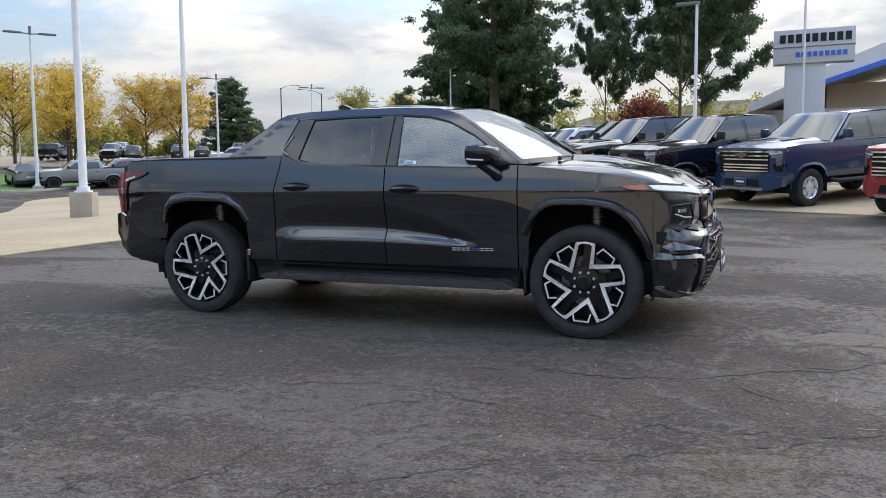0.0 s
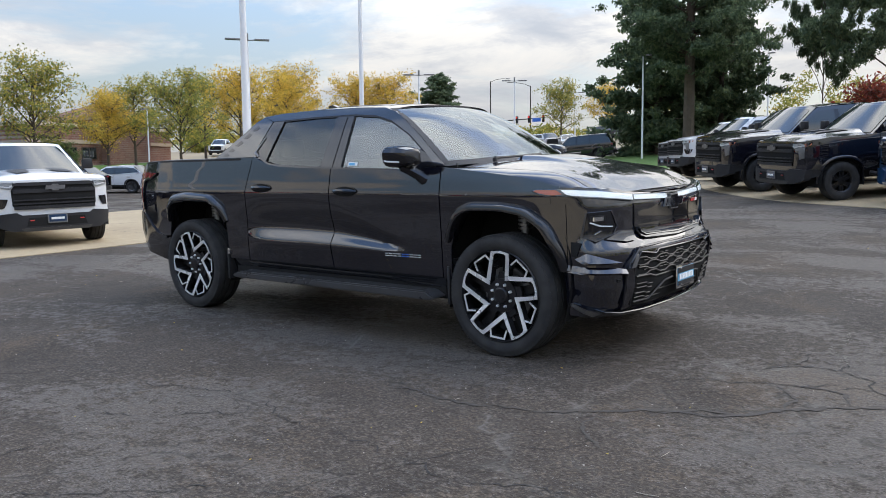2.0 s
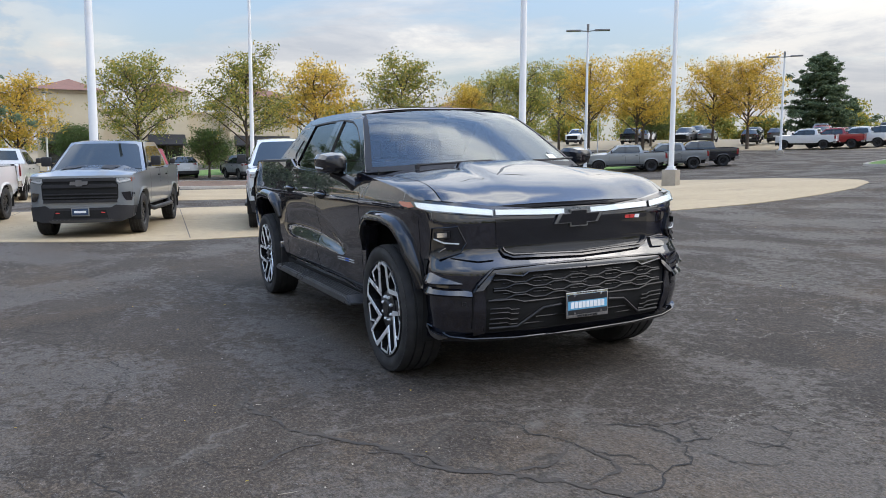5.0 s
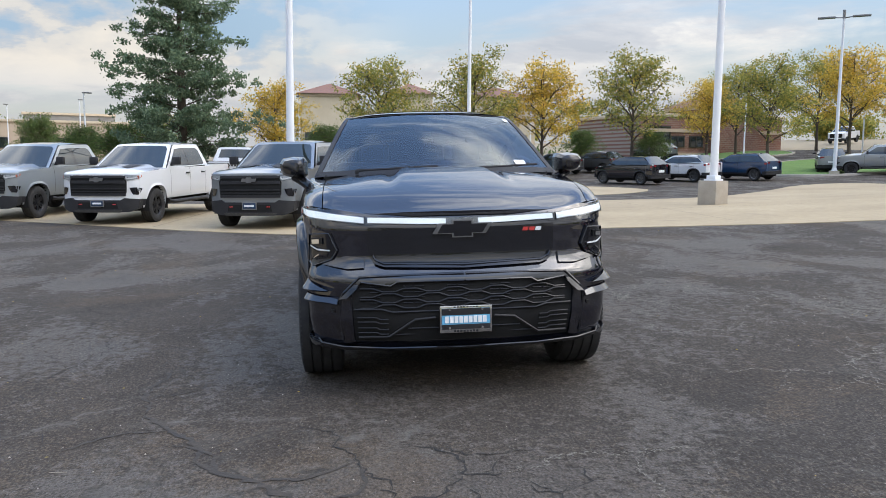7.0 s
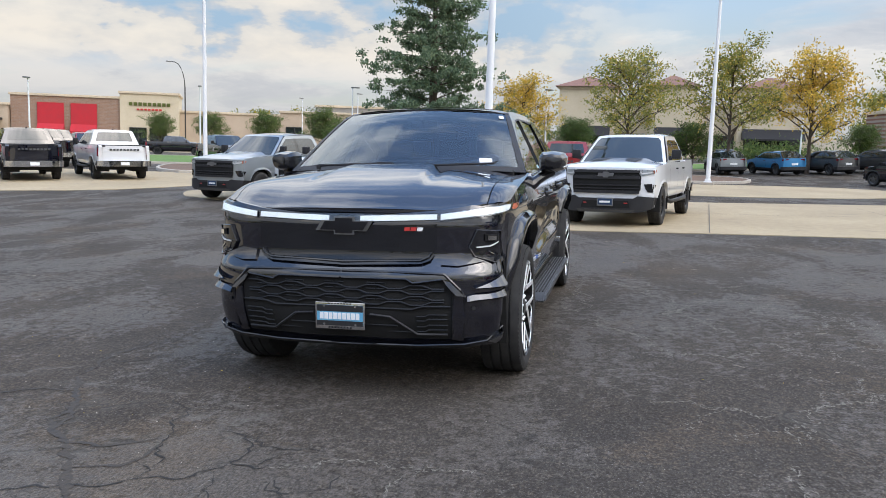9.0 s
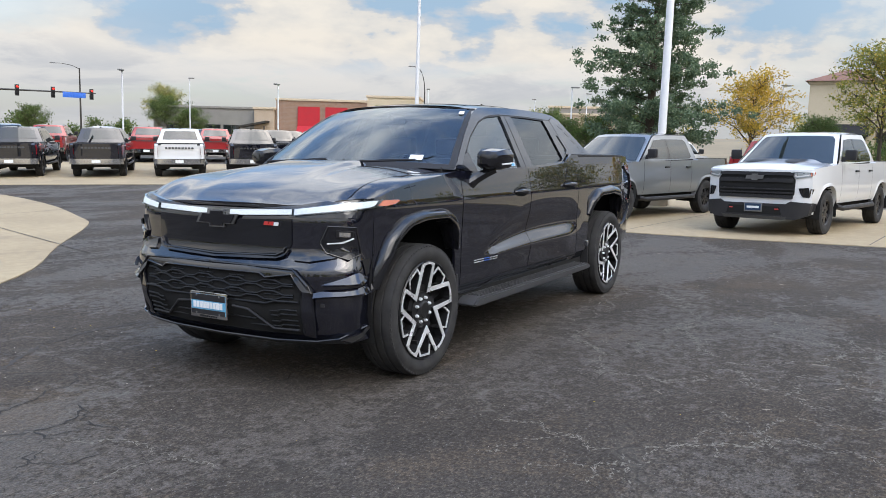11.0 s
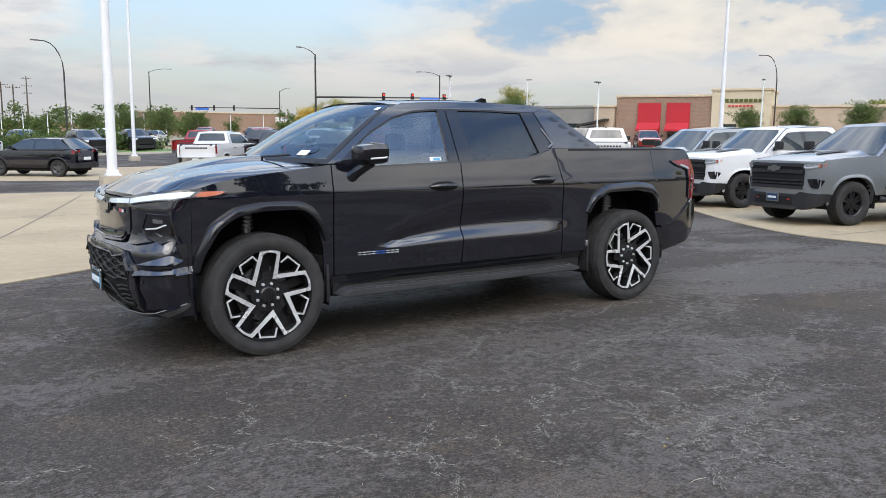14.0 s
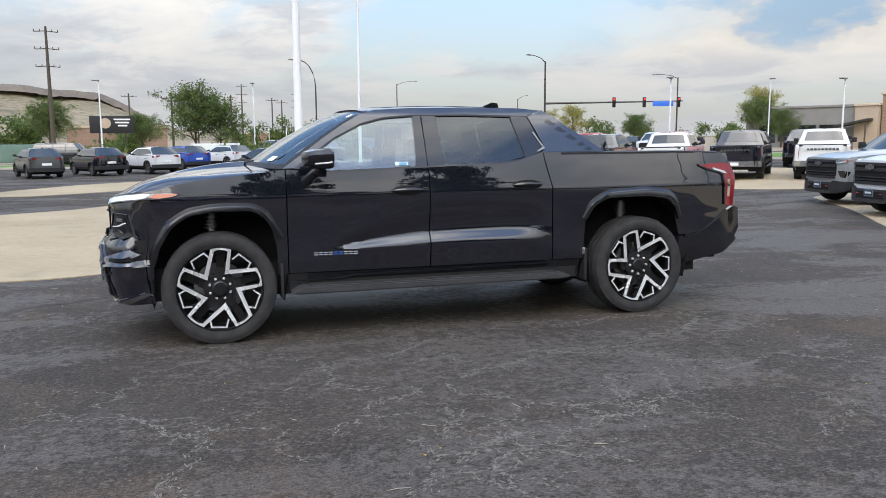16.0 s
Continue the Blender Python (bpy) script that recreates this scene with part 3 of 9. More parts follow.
# the far eastern part is unseen, added so the truck's nose reflects dark ground
LOT = [(-84, -62), (-30, -70), (26, -66), (120, -60), (120, 30), (40, 50), (-4, 62), (-40, 66), (-72, 48), (-84, 10)]
draped("parking_lot", LOT, 2.0, "asphalt", 0.0, label="worn dark asphalt car park with cracks and damp-looking patches")
PAD_WEST = [(-7.0, 12.5), (-7.2, 9.0), (-7.8, 6.2), (-8.3, 3.4), (-8.4, 0.0), (-8.6, -1.5), (-9.6, -3.3), (-10.75, -5.0), (-12.85, -7.9), (-14.55, -10.8), (-15.4, -12.0),
            (-17.8, -12.6), (-19.6, -8.0), (-19.3, -3.0), (-19.3, 1.5), (-20.2, 6.0), (-23.0, 13.0), (-30.0, 20.0), (-34.0, 24.0), (-34.0, 28.0), (-24.0, 29.0), (-14.0, 22.0), (-8.5, 17.5)]
PAD_SOUTH = [(8.4, -13.5), (7.0, -9.0), (6.0, -5.6), (5.2, -3.9), (4.3, -3.4), (3.2, -3.7), (1.9, -4.5), (0.4, -5.7), (-1.2, -7.6), (-3.6, -10.2), (-4.6, -11.9), (-6.4, -16.0), (-7.2, -20.6),
             (-3.0, -21.4), (0.0, -22.0), (2.6, -22.0), (4.4, -19.9), (5.7, -17.8), (7.4, -16.4)]
PAD_FAR = [(-16.5, -15.2), (-14.0, -19.2), (-11.0, -22.4), (-8.0, -25.2), (-5.0, -27.4), (-1.0, -28.8), (2.7, -29.8), (8.2, -25.5), (10.5, -27.5), (5.0, -36.0), (-10.0, -40.0), (-24.0, -33.0), (-28.0, -20.0), (-22.0, -14.0)]
PAD_ISLAND = [(-24.6, 3.0), (-25.2, 7.0), (-28.0, 11.5), (-33.0, 14.9), (-37.5, 12.5), (-38.0, 6.0), (-36.0, 0.0), (-34.0, -10.0), (-28.0, -11.0), (-25.0, -3.0)]
PAD_NORTH = [(10.2, 8.6), (8.6, 8.7), (5.1, 10.2), (2.2, 11.5), (-1.0, 13.4), (-5.0, 18.6), (-9.0, 26.0), (-11.5, 32.0), (-5.0, 36.0), (3.0, 26.0), (8.0, 20.0), (10.6, 14.0)]
for nm, loop in (("west", PAD_WEST), ("south", PAD_SOUTH), ("far", PAD_FAR), ("island", PAD_ISLAND), ("north", PAD_NORTH)):
    draped("pavement_" + nm, smooth_loop(loop, 3), 1.5, "concrete", 0.012, label="tan concrete apron, stained and jointed, for parked stock", thick=0.05, category="pavement")


def strip(name, pts, width, material, lift, label, category="marking"):
    """A thin ribbon lying on the ground."""
    bm = bmesh.new()
    last = None
    for i, p in enumerate(pts):
        d = Vector(pts[min(i + 1, len(pts) - 1)]) - Vector(pts[max(i - 1, 0)])
        d.normalize()
        w = width * (0.6 + 0.8 * noise.noise((p[0] * 1.7, p[1] * 1.7, 3.0)) ** 2) if material != "joint" else width
        a = bm.verts.new((p[0] - d.y * w, p[1] + d.x * w, terrain(p[0], p[1]) + lift))
        b = bm.verts.new((p[0] + d.y * w, p[1] - d.x * w, terrain(p[0], p[1]) + lift))
        if last:
            bm.faces.new((last[0], last[1], b, a))
        last = (a, b)
    return tagged(new(name, to_mesh(name, bm, M[material], False)), label, category, kind="structure")


M["joint"] = mixed("joint", (0.07, 0.06, 0.05), (0.13, 0.11, 0.09), 0.95, 5.0)
M["grit"] = mixed("grit", (0.10, 0.092, 0.078), (0.26, 0.24, 0.20), 0.95, 25.0)


M["crack_dark"] = mixed("crack_dark", (0.014, 0.013, 0.012), (0.028, 0.026, 0.024), 0.95, 20.0)
M["tar"] = mixed("tar", (0.024, 0.020, 0.017), (0.058, 0.047, 0.037), 0.85, 6.0, bump=0.6, bscale=40)
rng_c = random.Random(7)


def crack(pts, width, material, branches=3, jag=0.035, gaps=0.35):
    """A broken, jagged crack along rough waypoints, with short side branches, as flat slivers lying on the ground."""
    bm = bmesh.new()

    def run(line, w0):
        p = np.array(line, float)
        d = np.concatenate([[0], np.cumsum(np.hypot(*np.diff(p, axis=0).T))])
        n = max(4, int(d[-1] / 0.035))
        g = np.linspace(0, d[-1], n)
        q = np.stack([np.interp(g, d, p[:, 0]), np.interp(g, d, p[:, 1])], 1)
        drift = 0.0
        out = []
        for i in range(n):
            drift = drift * 0.82 + rng_c.uniform(-jag, jag)
            t_ = q[min(i + 1, n - 1)] - q[max(i - 1, 0)]
            t_ = t_ / (np.hypot(*t_) + 1e-9)
            out.append((q[i][0] - t_[1] * drift, q[i][1] + t_[0] * drift))
        seed = rng_c.uniform(0, 99)
        last = None
        if material == "grit":
            # frayed: many short pale slivers scattered along the line
            for i, (x, y) in enumerate(out):
                if noise.noise((i * 0.09, seed, 0.0)) < -0.35 + gaps * 0.7:
                    continue
                a0 = math.atan2(out[min(i + 1, n - 1)][1] - out[max(i - 1, 0)][1], out[min(i + 1, n - 1)][0] - out[max(i - 1, 0)][0])
                for _ in range(4):
                    a, L, w = a0 + rng_c.gauss(0, 0.5), rng_c.uniform(0.005, 0.026), rng_c.uniform(0.0016, 0.0044) * (w0 / 0.008) ** 0.5
                    cx, cy = x + rng_c.gauss(0, w0 * 1.1), y + rng_c.gauss(0, w0 * 1.1)
                    z = terrain(cx, cy) + 0.0035
                    ux, uy = math.cos(a), math.sin(a)
                    bm.faces.new([bm.verts.new((cx + ux * p_ - uy * q_, cy + uy * p_ + ux * q_, z)) for p_, q_ in ((-L, 0), (-L * 0.2, -w), (L, -w * 0.3), (L * 0.3, w))])
            return out
        for i, (x, y) in enumerate(out):
            dx, dy = out[min(i + 1, n - 1)][0] - out[max(i - 1, 0)][0], out[min(i + 1, n - 1)][1] - out[max(i - 1, 0)][1]
            L = math.hypot(dx, dy) + 1e-9
            show = noise.noise((i * 0.11, seed, 0.0)) > -0.42 + gaps * 0.8
            w = w0 * rng_c.uniform(0.25, 1.5) * min(1.0, (i + 0.5) / 4, (n - i) / 4)
            z = terrain(x, y) + 0.0035
            cur = (bm.verts.new((x - dy / L * w, y + dx / L * w, z)), bm.verts.new((x + dy / L * w, y - dx / L * w, z)))
            if last and show:
                bm.faces.new((last[0], last[1], cur[1], cur[0]))
            last = cur
        return out

    main = run(pts, width)
    for _ in range(branches):
        x, y = main[rng_c.randrange(len(main))]
        a, L = rng_c.uniform(0, 6.28), rng_c.uniform(0.15, 0.6)
        run([(x, y), (x + math.cos(a) * L * 0.5, y + math.sin(a) * L * 0.5), (x + math.cos(a + 0.5) * L, y + math.sin(a + 0.5) * L)], width * 0.6)
    bmesh.ops.delete(bm, geom=[v for v in bm.verts if not v.link_faces], context="VERTS")
    lab = {"grit": "thin pale grit-filled crack in the asphalt", "crack_dark": "thin dark broken crack in the asphalt", "tar": "worn brown sealed joint across the asphalt"}[material]
    for f in bm.faces:
        if f.normal.z < 0:
            f.normal_flip()
    tagged(new("crack", to_mesh("crack", bm, M[material], False, False)), lab, "crack", kind="structure")


# cracks between the truck and the way round it
crack([(1.53, 3.49), (1.07, 3.01), (0.44, 2.62), (-0.26, 2.27), (-1.12, 2.1), (-2.3, 1.5)], 0.017, "grit", 12, 0.03, 0.05)
crack([(1.29, 2.06), (0.73, 1.84), (0.4, 1.55), (-0.45, 1.11)], 0.011, "grit", 5)
crack([(1.17, 2.11), (1.21, 2.45), (1.11, 2.69)], 0.011, "grit", 5)
crack([(-2.05, 1.19), (-1.5, 1.18), (-0.84, 1.4)], 0.011, "grit", 5)
crack([(0.98, 3.68), (0.86, 3.86), (0.48, 3.85), (-0.04, 3.75), (-0.8, 3.4)], 0.014, "grit", 14, 0.045, 0.1)
crack([(0.5, 3.5), (0.49, 3.76), (0.5, 4.1)], 0.006, "grit", 2)
crack([(0.68, 3.2), (0.74, 3.61), (0.62, 3.9)], 0.006, "grit", 2)
crack([(0.58, 2.12), (0.23, 2.01), (-0.33, 2.08), (-1.2, 2.6)], 0.011, "grit", 5)
crack([(4.05, -0.49), (3.71, -0.66), (3.3, -0.8)], 0.006, "crack_dark", 1, 0.03, 0.0)
crack([(4.45, -1.3), (4.28, -0.73), (4.08, -0.31), (3.9, -0.2)], 0.006, "crack_dark", 2, 0.03, 0.1)
crack([(3.43, -0.4), (3.62, -0.25), (3.9, -0.2), (3.96, 0.06), (4.25, 0.25)], 0.007, "crack_dark", 4, 0.035, 0.1)
crack([(3.93, 0.07), (3.71, 0.42), (3.75, 1.0)], 0.006, "grit", 3)
crack([(1.2, -4.4), (2.1, -3.6), (2.7, -3.3), (3.9, -2.6)], 0.0035, "crack_dark", 5, 0.03, 0.2)
crack([(2.5, -3.5), (2.6, -2.8), (3.2, -2.2)], 0.003, "crack_dark", 2)
crack([(-1.5, -3.0), (1.0, -2.7), (3.0, -2.9), (5.2, -2.4)], 0.004, "crack_dark", 8, 0.04, 0.35)
crack([(5.2, -3.8), (4.7, -1.8), (4.9, 0.4), (4.1, 3.2)], 0.006, "grit", 8, 0.05, 0.45)
crack([(5.6, 0.6), (4.6, 2.4), (3.5, 4.8)], 0.006, "grit", 6, 0.05, 0.4)
crack([(4.9, 2.4), (2.6, 2.6), (1.6, 3.4)], 0.007, "grit", 6, 0.05, 0.4)
crack([(-1.2, 3.2), (-0.6, 2.9), (-0.3, 3.5), (0.3, 3.3)], 0.010, "grit", 8, 0.04, 0.2)
crack([(-2.6, 3.4), (-1.9, 2.8), (-1.3, 3.0), (-0.9, 2.3)], 0.010, "grit", 8, 0.04, 0.2)
crack([(0.1, 4.3), (0.5, 4.0), (1.2, 4.3)], 0.009, "grit", 6, 0.04, 0.2)
crack([(2.2, 4.2), (2.0, 3.3), (2.6, 2.6), (2.4, 1.9)], 0.009, "grit", 8, 0.04, 0.25)
crack([(0.4, -5.0), (0.9, -4.2), (0.6, -3.4), (1.5, -2.8)], 0.004, "crack_dark", 8, 0.04, 0.3)
crack([(-3.4, 4.6), (-1.6, 3.9), (-0.4, 4.6)], 0.006, "grit", 5, 0.04, 0.4)
for p0, p1, p2 in (((-4.5, -4.2), (-3.2, -6.4), (-2.6, -9.0)), ((6.6, -5.0), (6.7, -7.0), (7.4, -9.0)), ((-6.5, 3.0), (-6.6, 6.0), (-7.2, 9.5)), ((5.2, -1.2), (7.4, 2.0), (9.0, 6.0)), ((6.0, 8.0), (1.0, 8.2), (-3.0, 9.4)), ((-3.0, 5.5), (-5.2, 6.5), (-6.0, 10.0))):
    crack([p0, p1, p2], 0.0045, "crack_dark", 6, 0.06, 0.3)
crack([(4.9, -0.42), (4.55, -0.62), (4.39, -0.77), (3.92, -1.1), (3.55, -1.42), (3.28, -1.54), (2.9, -1.8), (2.68, -1.93)], 0.020, "tar", 5, 0.020, -0.2)
crack([(2.68, -1.93), (2.25, -2.03), (1.83, -1.99), (1.5, -2.1)], 0.014, "tar", 3, 0.02, 0.0)
# dry twigs
bm = bmesh.new()
for _ in range(46):
    a, d = rng_c.uniform(0, 6.28), rng_c.uniform(2.4, 7.5)
    x, y = math.cos(a) * d * 1.1, math.sin(a) * d
    if abs(x) < 3.0 and abs(y) < 1.1:
        continue
    h, L, b = rng_c.uniform(0, 6.28), rng_c.uniform(0.015, 0.055), rng_c.uniform(-0.4, 0.4)
    pts = [(x - math.cos(h) * L, y - math.sin(h) * L), (x, y), (x + math.cos(h + b) * L, y + math.sin(h + b) * L)]
    tube(bm, [(u, v, terrain(u, v) + 0.004) for u, v in pts], [0.0012, 0.0020, 0.0010], 4)
solid("twigs", bm, "pedestal", "scattered dry pale twigs on the asphalt", "twigs", kind="stuff")
# loose stones and leaf scraps
for nm, mt, lab, num, size in (("gravel", "kerb", "scattered pale grit on the asphalt", 1100, 0.0052), ("leaf_litter", "leaf_gold", "scattered dry leaf scraps on the asphalt", 130, 0.011)):
    bm = bmesh.new()
    for _ in range(num):
        a, d = rng_c.uniform(0, 6.28), rng_c.uniform(1.2, 9.0)
        x, y = math.cos(a) * d * 1.1, math.sin(a) * d
        if abs(x) < 2.6 and abs(y) < 0.9:
            continue
        q = size * rng_c.uniform(0.5, 1.6)
        z = terrain(x, y)
        flat = 0.25 if nm == "leaf_litter" else 0.8
        vs = [bm.verts.new((x + q * rng_c.uniform(0.6, 1.3) * math.cos(k * 2.1 + a), y + q * rng_c.uniform(0.6, 1.3) * math.sin(k * 2.1 + a), z - 0.001)) for k in range(3)]
        top = bm.verts.new((x + q * 0.2, y, z + q * flat))
        for k in range(3):
            bm.faces.new((vs[k - 1], vs[k], top))
    tagged(new(nm, to_mesh(nm, bm, M[mt], False)), lab, "debris", kind="stuff")
for y in (-5.2, -1.0, 3.24, 7.4):
    x1 = -8.45 if y > 0 else -8.8 if y > -2 else -11.2
    strip("joint", [(x1 - 0.35 * k, y + 0.033 * k) for k in range(30)], 0.010, "joint", 0.018, "dark expansion joint in the concrete", "joint")
strip("joint", [(-13.6, -9.0 + 0.6 * k) for k in range(36)], 0.012, "joint", 0.018, "dark expansion joint in the concrete", "joint")
for k in range(2):
    strip("joint", [(-1.0 + 4.4 * k - 0.12 * j, -6.5 - 0.42 * j) for j in range(34)], 0.012, "joint", 0.018, "dark expansion joint in the concrete", "joint")
strip("joint", [(-6.0 + 0.6 * j, -13.8 + 0.05 * j) for j in range(36)], 0.012, "joint", 0.018, "dark expansion joint in the concrete", "joint")

# planted islands behind kerbs
ISLANDS = [
    ("grass_island", [(-45, 27), (-41, 31), (-44, 44), (-53, 50), (-58, 40), (-52, 29)], "grass", "mown lawn on a kerbed island"),
    ("grass_island", [(-11.5, 30), (-16, 33), (-26, 40), (-27, 50), (-14, 50), (-7.0, 40)], "grass", "mown lawn on a kerbed island"),
    ("mulch_island", [(-39.5, 0.5), (-38.8, 4.5), (-40.5, 8.2), (-46, 8.6), (-50, 4), (-48, -5), (-42, -6)], "mulch", "brown mulch bed on a kerbed island"),
    ("mulch_island", [(-30, -16.5), (-27.5, -19.5), (-31, -23), (-38, -25.5), (-39, -19), (-34, -15)], "mulch", "brown mulch bed on a kerbed island"),
    ("grass_verge", [(-40, -26), (-58, -14), (-66, -18), (-62, -40), (-46, -56), (-34, -58), (-36, -44)], "grass", "green roadside lawn behind a kerb"),
    ("grass_verge", [(-22, -62), (18, -58), (22, -64), (-22, -68)], "grass", "green roadside lawn behind a kerb"),
    ("grass_verge", [(-56, -4), (-58, 6), (-62, 24), (-66, 42), (-74, 40), (-70, 10), (-64, -8)], "grass", "green roadside lawn behind a kerb")]
for nm, loop, mt, lab in ISLANDS:
    loop = smooth_loop(loop, 4)
    draped(nm, loop, 1.6, mt, 0.11, label=lab, category="lawn" if mt == "grass" else "flower bed")
    kerb_ring("kerb", loop)


# ---- poles and lamps ----
def light_pole(x, y, height=12.0, pedestal=0.72, arms=True, turn=0.0, r=0.105):
    z = terrain(x, y)
    t = thing("light_pole", pose(x, y, z, 0, 0, turn), "tall white steel car-park light pole" + (" on a square concrete pedestal" if pedestal else ""), "light pole", "car-park light poles")
    if pedestal:
        bm = bmesh.new()
        box(bm, (-0.31, -0.31, -0.15), (0.31, 0.31, pedestal), 0.02)
        part("pedestal", bm, "pedestal", t, "weathered tan concrete pedestal")
    bm = bmesh.new()
    box(bm, (-0.2, -0.2, pedestal), (0.2, 0.2, pedestal + 0.05), 0.01)
    box(bm, (-0.15, -0.15, pedestal + 0.05), (0.15, 0.15, pedestal + 0.16), 0.02)
    part("base_plate", bm, "white_post", t)
    bm = bmesh.new()
    tube(bm, [(0, 0, pedestal), (0, 0, height * 0.5), (0, 0, height)], [r * 1.15, r * 0.95, r * 0.62], 12)
    part("shaft", bm, "white_post", t)
    if arms:
        for sx in (-1, 1):
            bm = bmesh.new()
            tube(bm, [(0, 0, height - 0.25), (sx * 0.55, 0, height - 0.2)], 0.04, 6)
            part("arm", bm, "lamp_grey", t)
            bm = bmesh.new()
            box(bm, (sx * 0.5 - 0.0 if sx > 0 else -1.55, -0.16, height - 0.25), (1.55 if sx > 0 else -0.5, 0.16, height - 0.13), 0.03)
            part("lamp_head", bm, "lamp_grey", t)
        bm = bmesh.new()
        tube(bm, [(0, 0, height - 0.3), (0, 0, height + 0.25)], 0.09, 8)
        part("cap", bm, "lamp_grey", t)
    return t


light_pole(-15.27, 10.09, 12.2, 0.72, turn=30)
light_pole(-20.78, 20.92, 12.2, 0.72, turn=30)
light_pole(-16.36, -2.46, 12.0, 0.6, turn=10)
light_pole(-31.97, -20.62, 12.6, 0.0, turn=40)
light_pole(-0.85, -17.25, 12.6, 0.72, turn=0, r=0.12)
light_pole(-8.6, -48.4, 12.6, 0.3, turn=0)
light_pole(-37.2, 5.9, 12.0, 0.15, turn=80)
light_pole(-41.8, 31.0, 10.4, 0.3, turn=55)
light_pole(-47.2, 56.4, 9.0, 0.3, turn=40)
light_pole(-50.9, 79.5, 9.0, 0.3, turn=40)
light_pole(-58.3, 108.4, 8.6, 0.3, turn=30)


def shoebox_lamp(x, y, height, turn=0.0, head=0.55):
    """A short pole with one flat lamp box."""
    z = terrain(x, y)
    t = thing("shoebox_lamp", pose(x, y, z, 0, 0, turn), "slim white lamp post with one flat lamp head", "lamp post", "slim lamp posts")
    bm = bmesh.new()
    tube(bm, [(0, 0, 0), (0, 0, height)], [0.075, 0.055], 8)
    part("shaft", bm, "white_post", t)
    bm = bmesh.new()
    box(bm, (-0.1, -0.14, height), (head, 0.14, height + 0.1), 0.02)
    part("lamp_head", bm, "lamp_grey", t)
    return t


shoebox_lamp(0.1, 26.6, 6.9, 180, 0.8)
shoebox_lamp(-18.3, 45.7, 7.0)
shoebox_lamp(-17.7, 71.7, 8.0)
shoebox_lamp(4.4, 41.0, 12.0, 180)
for x, y, h in ((-55.6, -4.7, 6.2), (-54.1, -20.1, 6.1), (-44.2, -42.0, 5.8), (-56.0, -34.7, 6.2), (-30.7, -44.1, 5.8), (-102.9, -45.1, 8.1), (-60, 34, 5.6), (-64, 48, 5.6), (-66, 16, 5.4), (-60, -70, 8.0), (10.7, -70.0, 7.3), (-3.0, -76.0, 7.6), (-84, -30, 7.6)):
    shoebox_lamp(x, y, h, rng_c.uniform(0, 360))


def street_lamp(x, y, height, reach, turn, curved=True, arm_z=None, arm_len=0.0, label="dark bronze street lamp with a curved arm", arm_turn=0.0):
    """A dark roadside mast; with arm_len also a long signal arm with traffic lights and a street sign."""
    z = terrain(x, y)
    t = thing("traffic_mast" if arm_len else "street_lamp", pose(x, y, z, 0, 0, turn), label, "traffic light" if arm_len else "street lamp", "roadside masts")
    bm = bmesh.new()
    if curved:
        pts = [(0, 0, 0), (0, 0, height * 0.72)] + [(reach * (1 - math.cos(a)) * 0.75, 0, height * 0.72 + height * 0.28 * math.sin(a)) for a in (0.3, 0.6, 0.9, 1.2, 1.5)] + [(reach, 0, height + 0.02)]
        tube(bm, pts, [0.11, 0.085] + [0.06] * 6, 8)
    else:
        tube(bm, [(0, 0, 0), (0, 0, height)], [0.16, 0.10], 8)
    part("shaft", bm, "dark_metal", t)
    if not curved:
        bm = bmesh.new()
        tube(bm, [(0, 0, height - 0.15), (reach * 0.3, 0, height + 0.35), (reach * 0.7, 0, height + 0.6), (reach, 0, height + 0.62)], [0.06, 0.05, 0.045, 0.04], 6)
        part("lamp_arm", bm, "dark_metal", t)
    bm = bmesh.new()
    top = height + (0.0 if curved else 0.6)
    box(bm, (reach - 0.15, -0.14, top - 0.05), (reach + 0.6, 0.14, top + 0.1), 0.03)
    part("lamp_head", bm, "lamp_grey", t)
    if arm_len:
        am = Matrix.Rotation(radians(arm_turn - turn), 4, "Z")
        bm = bmesh.new()
        tube(bm, [am @ Vector((0, 0, arm_z)), am @ Vector((arm_len, 0, arm_z + 0.25))], [0.14, 0.07], 8)
        part("signal_arm", bm, "dark_metal", t)
        for k in (0.5, 0.72, 0.97):
            head = bmesh.new()
            box(head, (arm_len * k - 0.2, -0.2, arm_z - 0.55), (arm_len * k + 0.2, 0.12, arm_z + 0.75), 0.03, am)
            hd = part("signal_head", head, "plastic", t, "black three-lamp traffic signal")
            for j in range(3):
                lens = bmesh.new()
                tube(lens, [am @ Vector((arm_len * k, -0.2, arm_z + 0.5 - 0.4 * j)), am @ Vector((arm_len * k, -0.26, arm_z + 0.5 - 0.4 * j))], 0.13, 10)
                part("lens", lens, "signal_red" if j == 0 else "void", hd)
        sg = bmesh.new()
        box(sg, (arm_len * 0.78, -0.12, arm_z - 0.42), (arm_len * 0.93, -0.08, arm_z + 0.24), 0.008, am)
        part("street_sign", sg, "blue_trim", t, "blue street name plate")
    return t


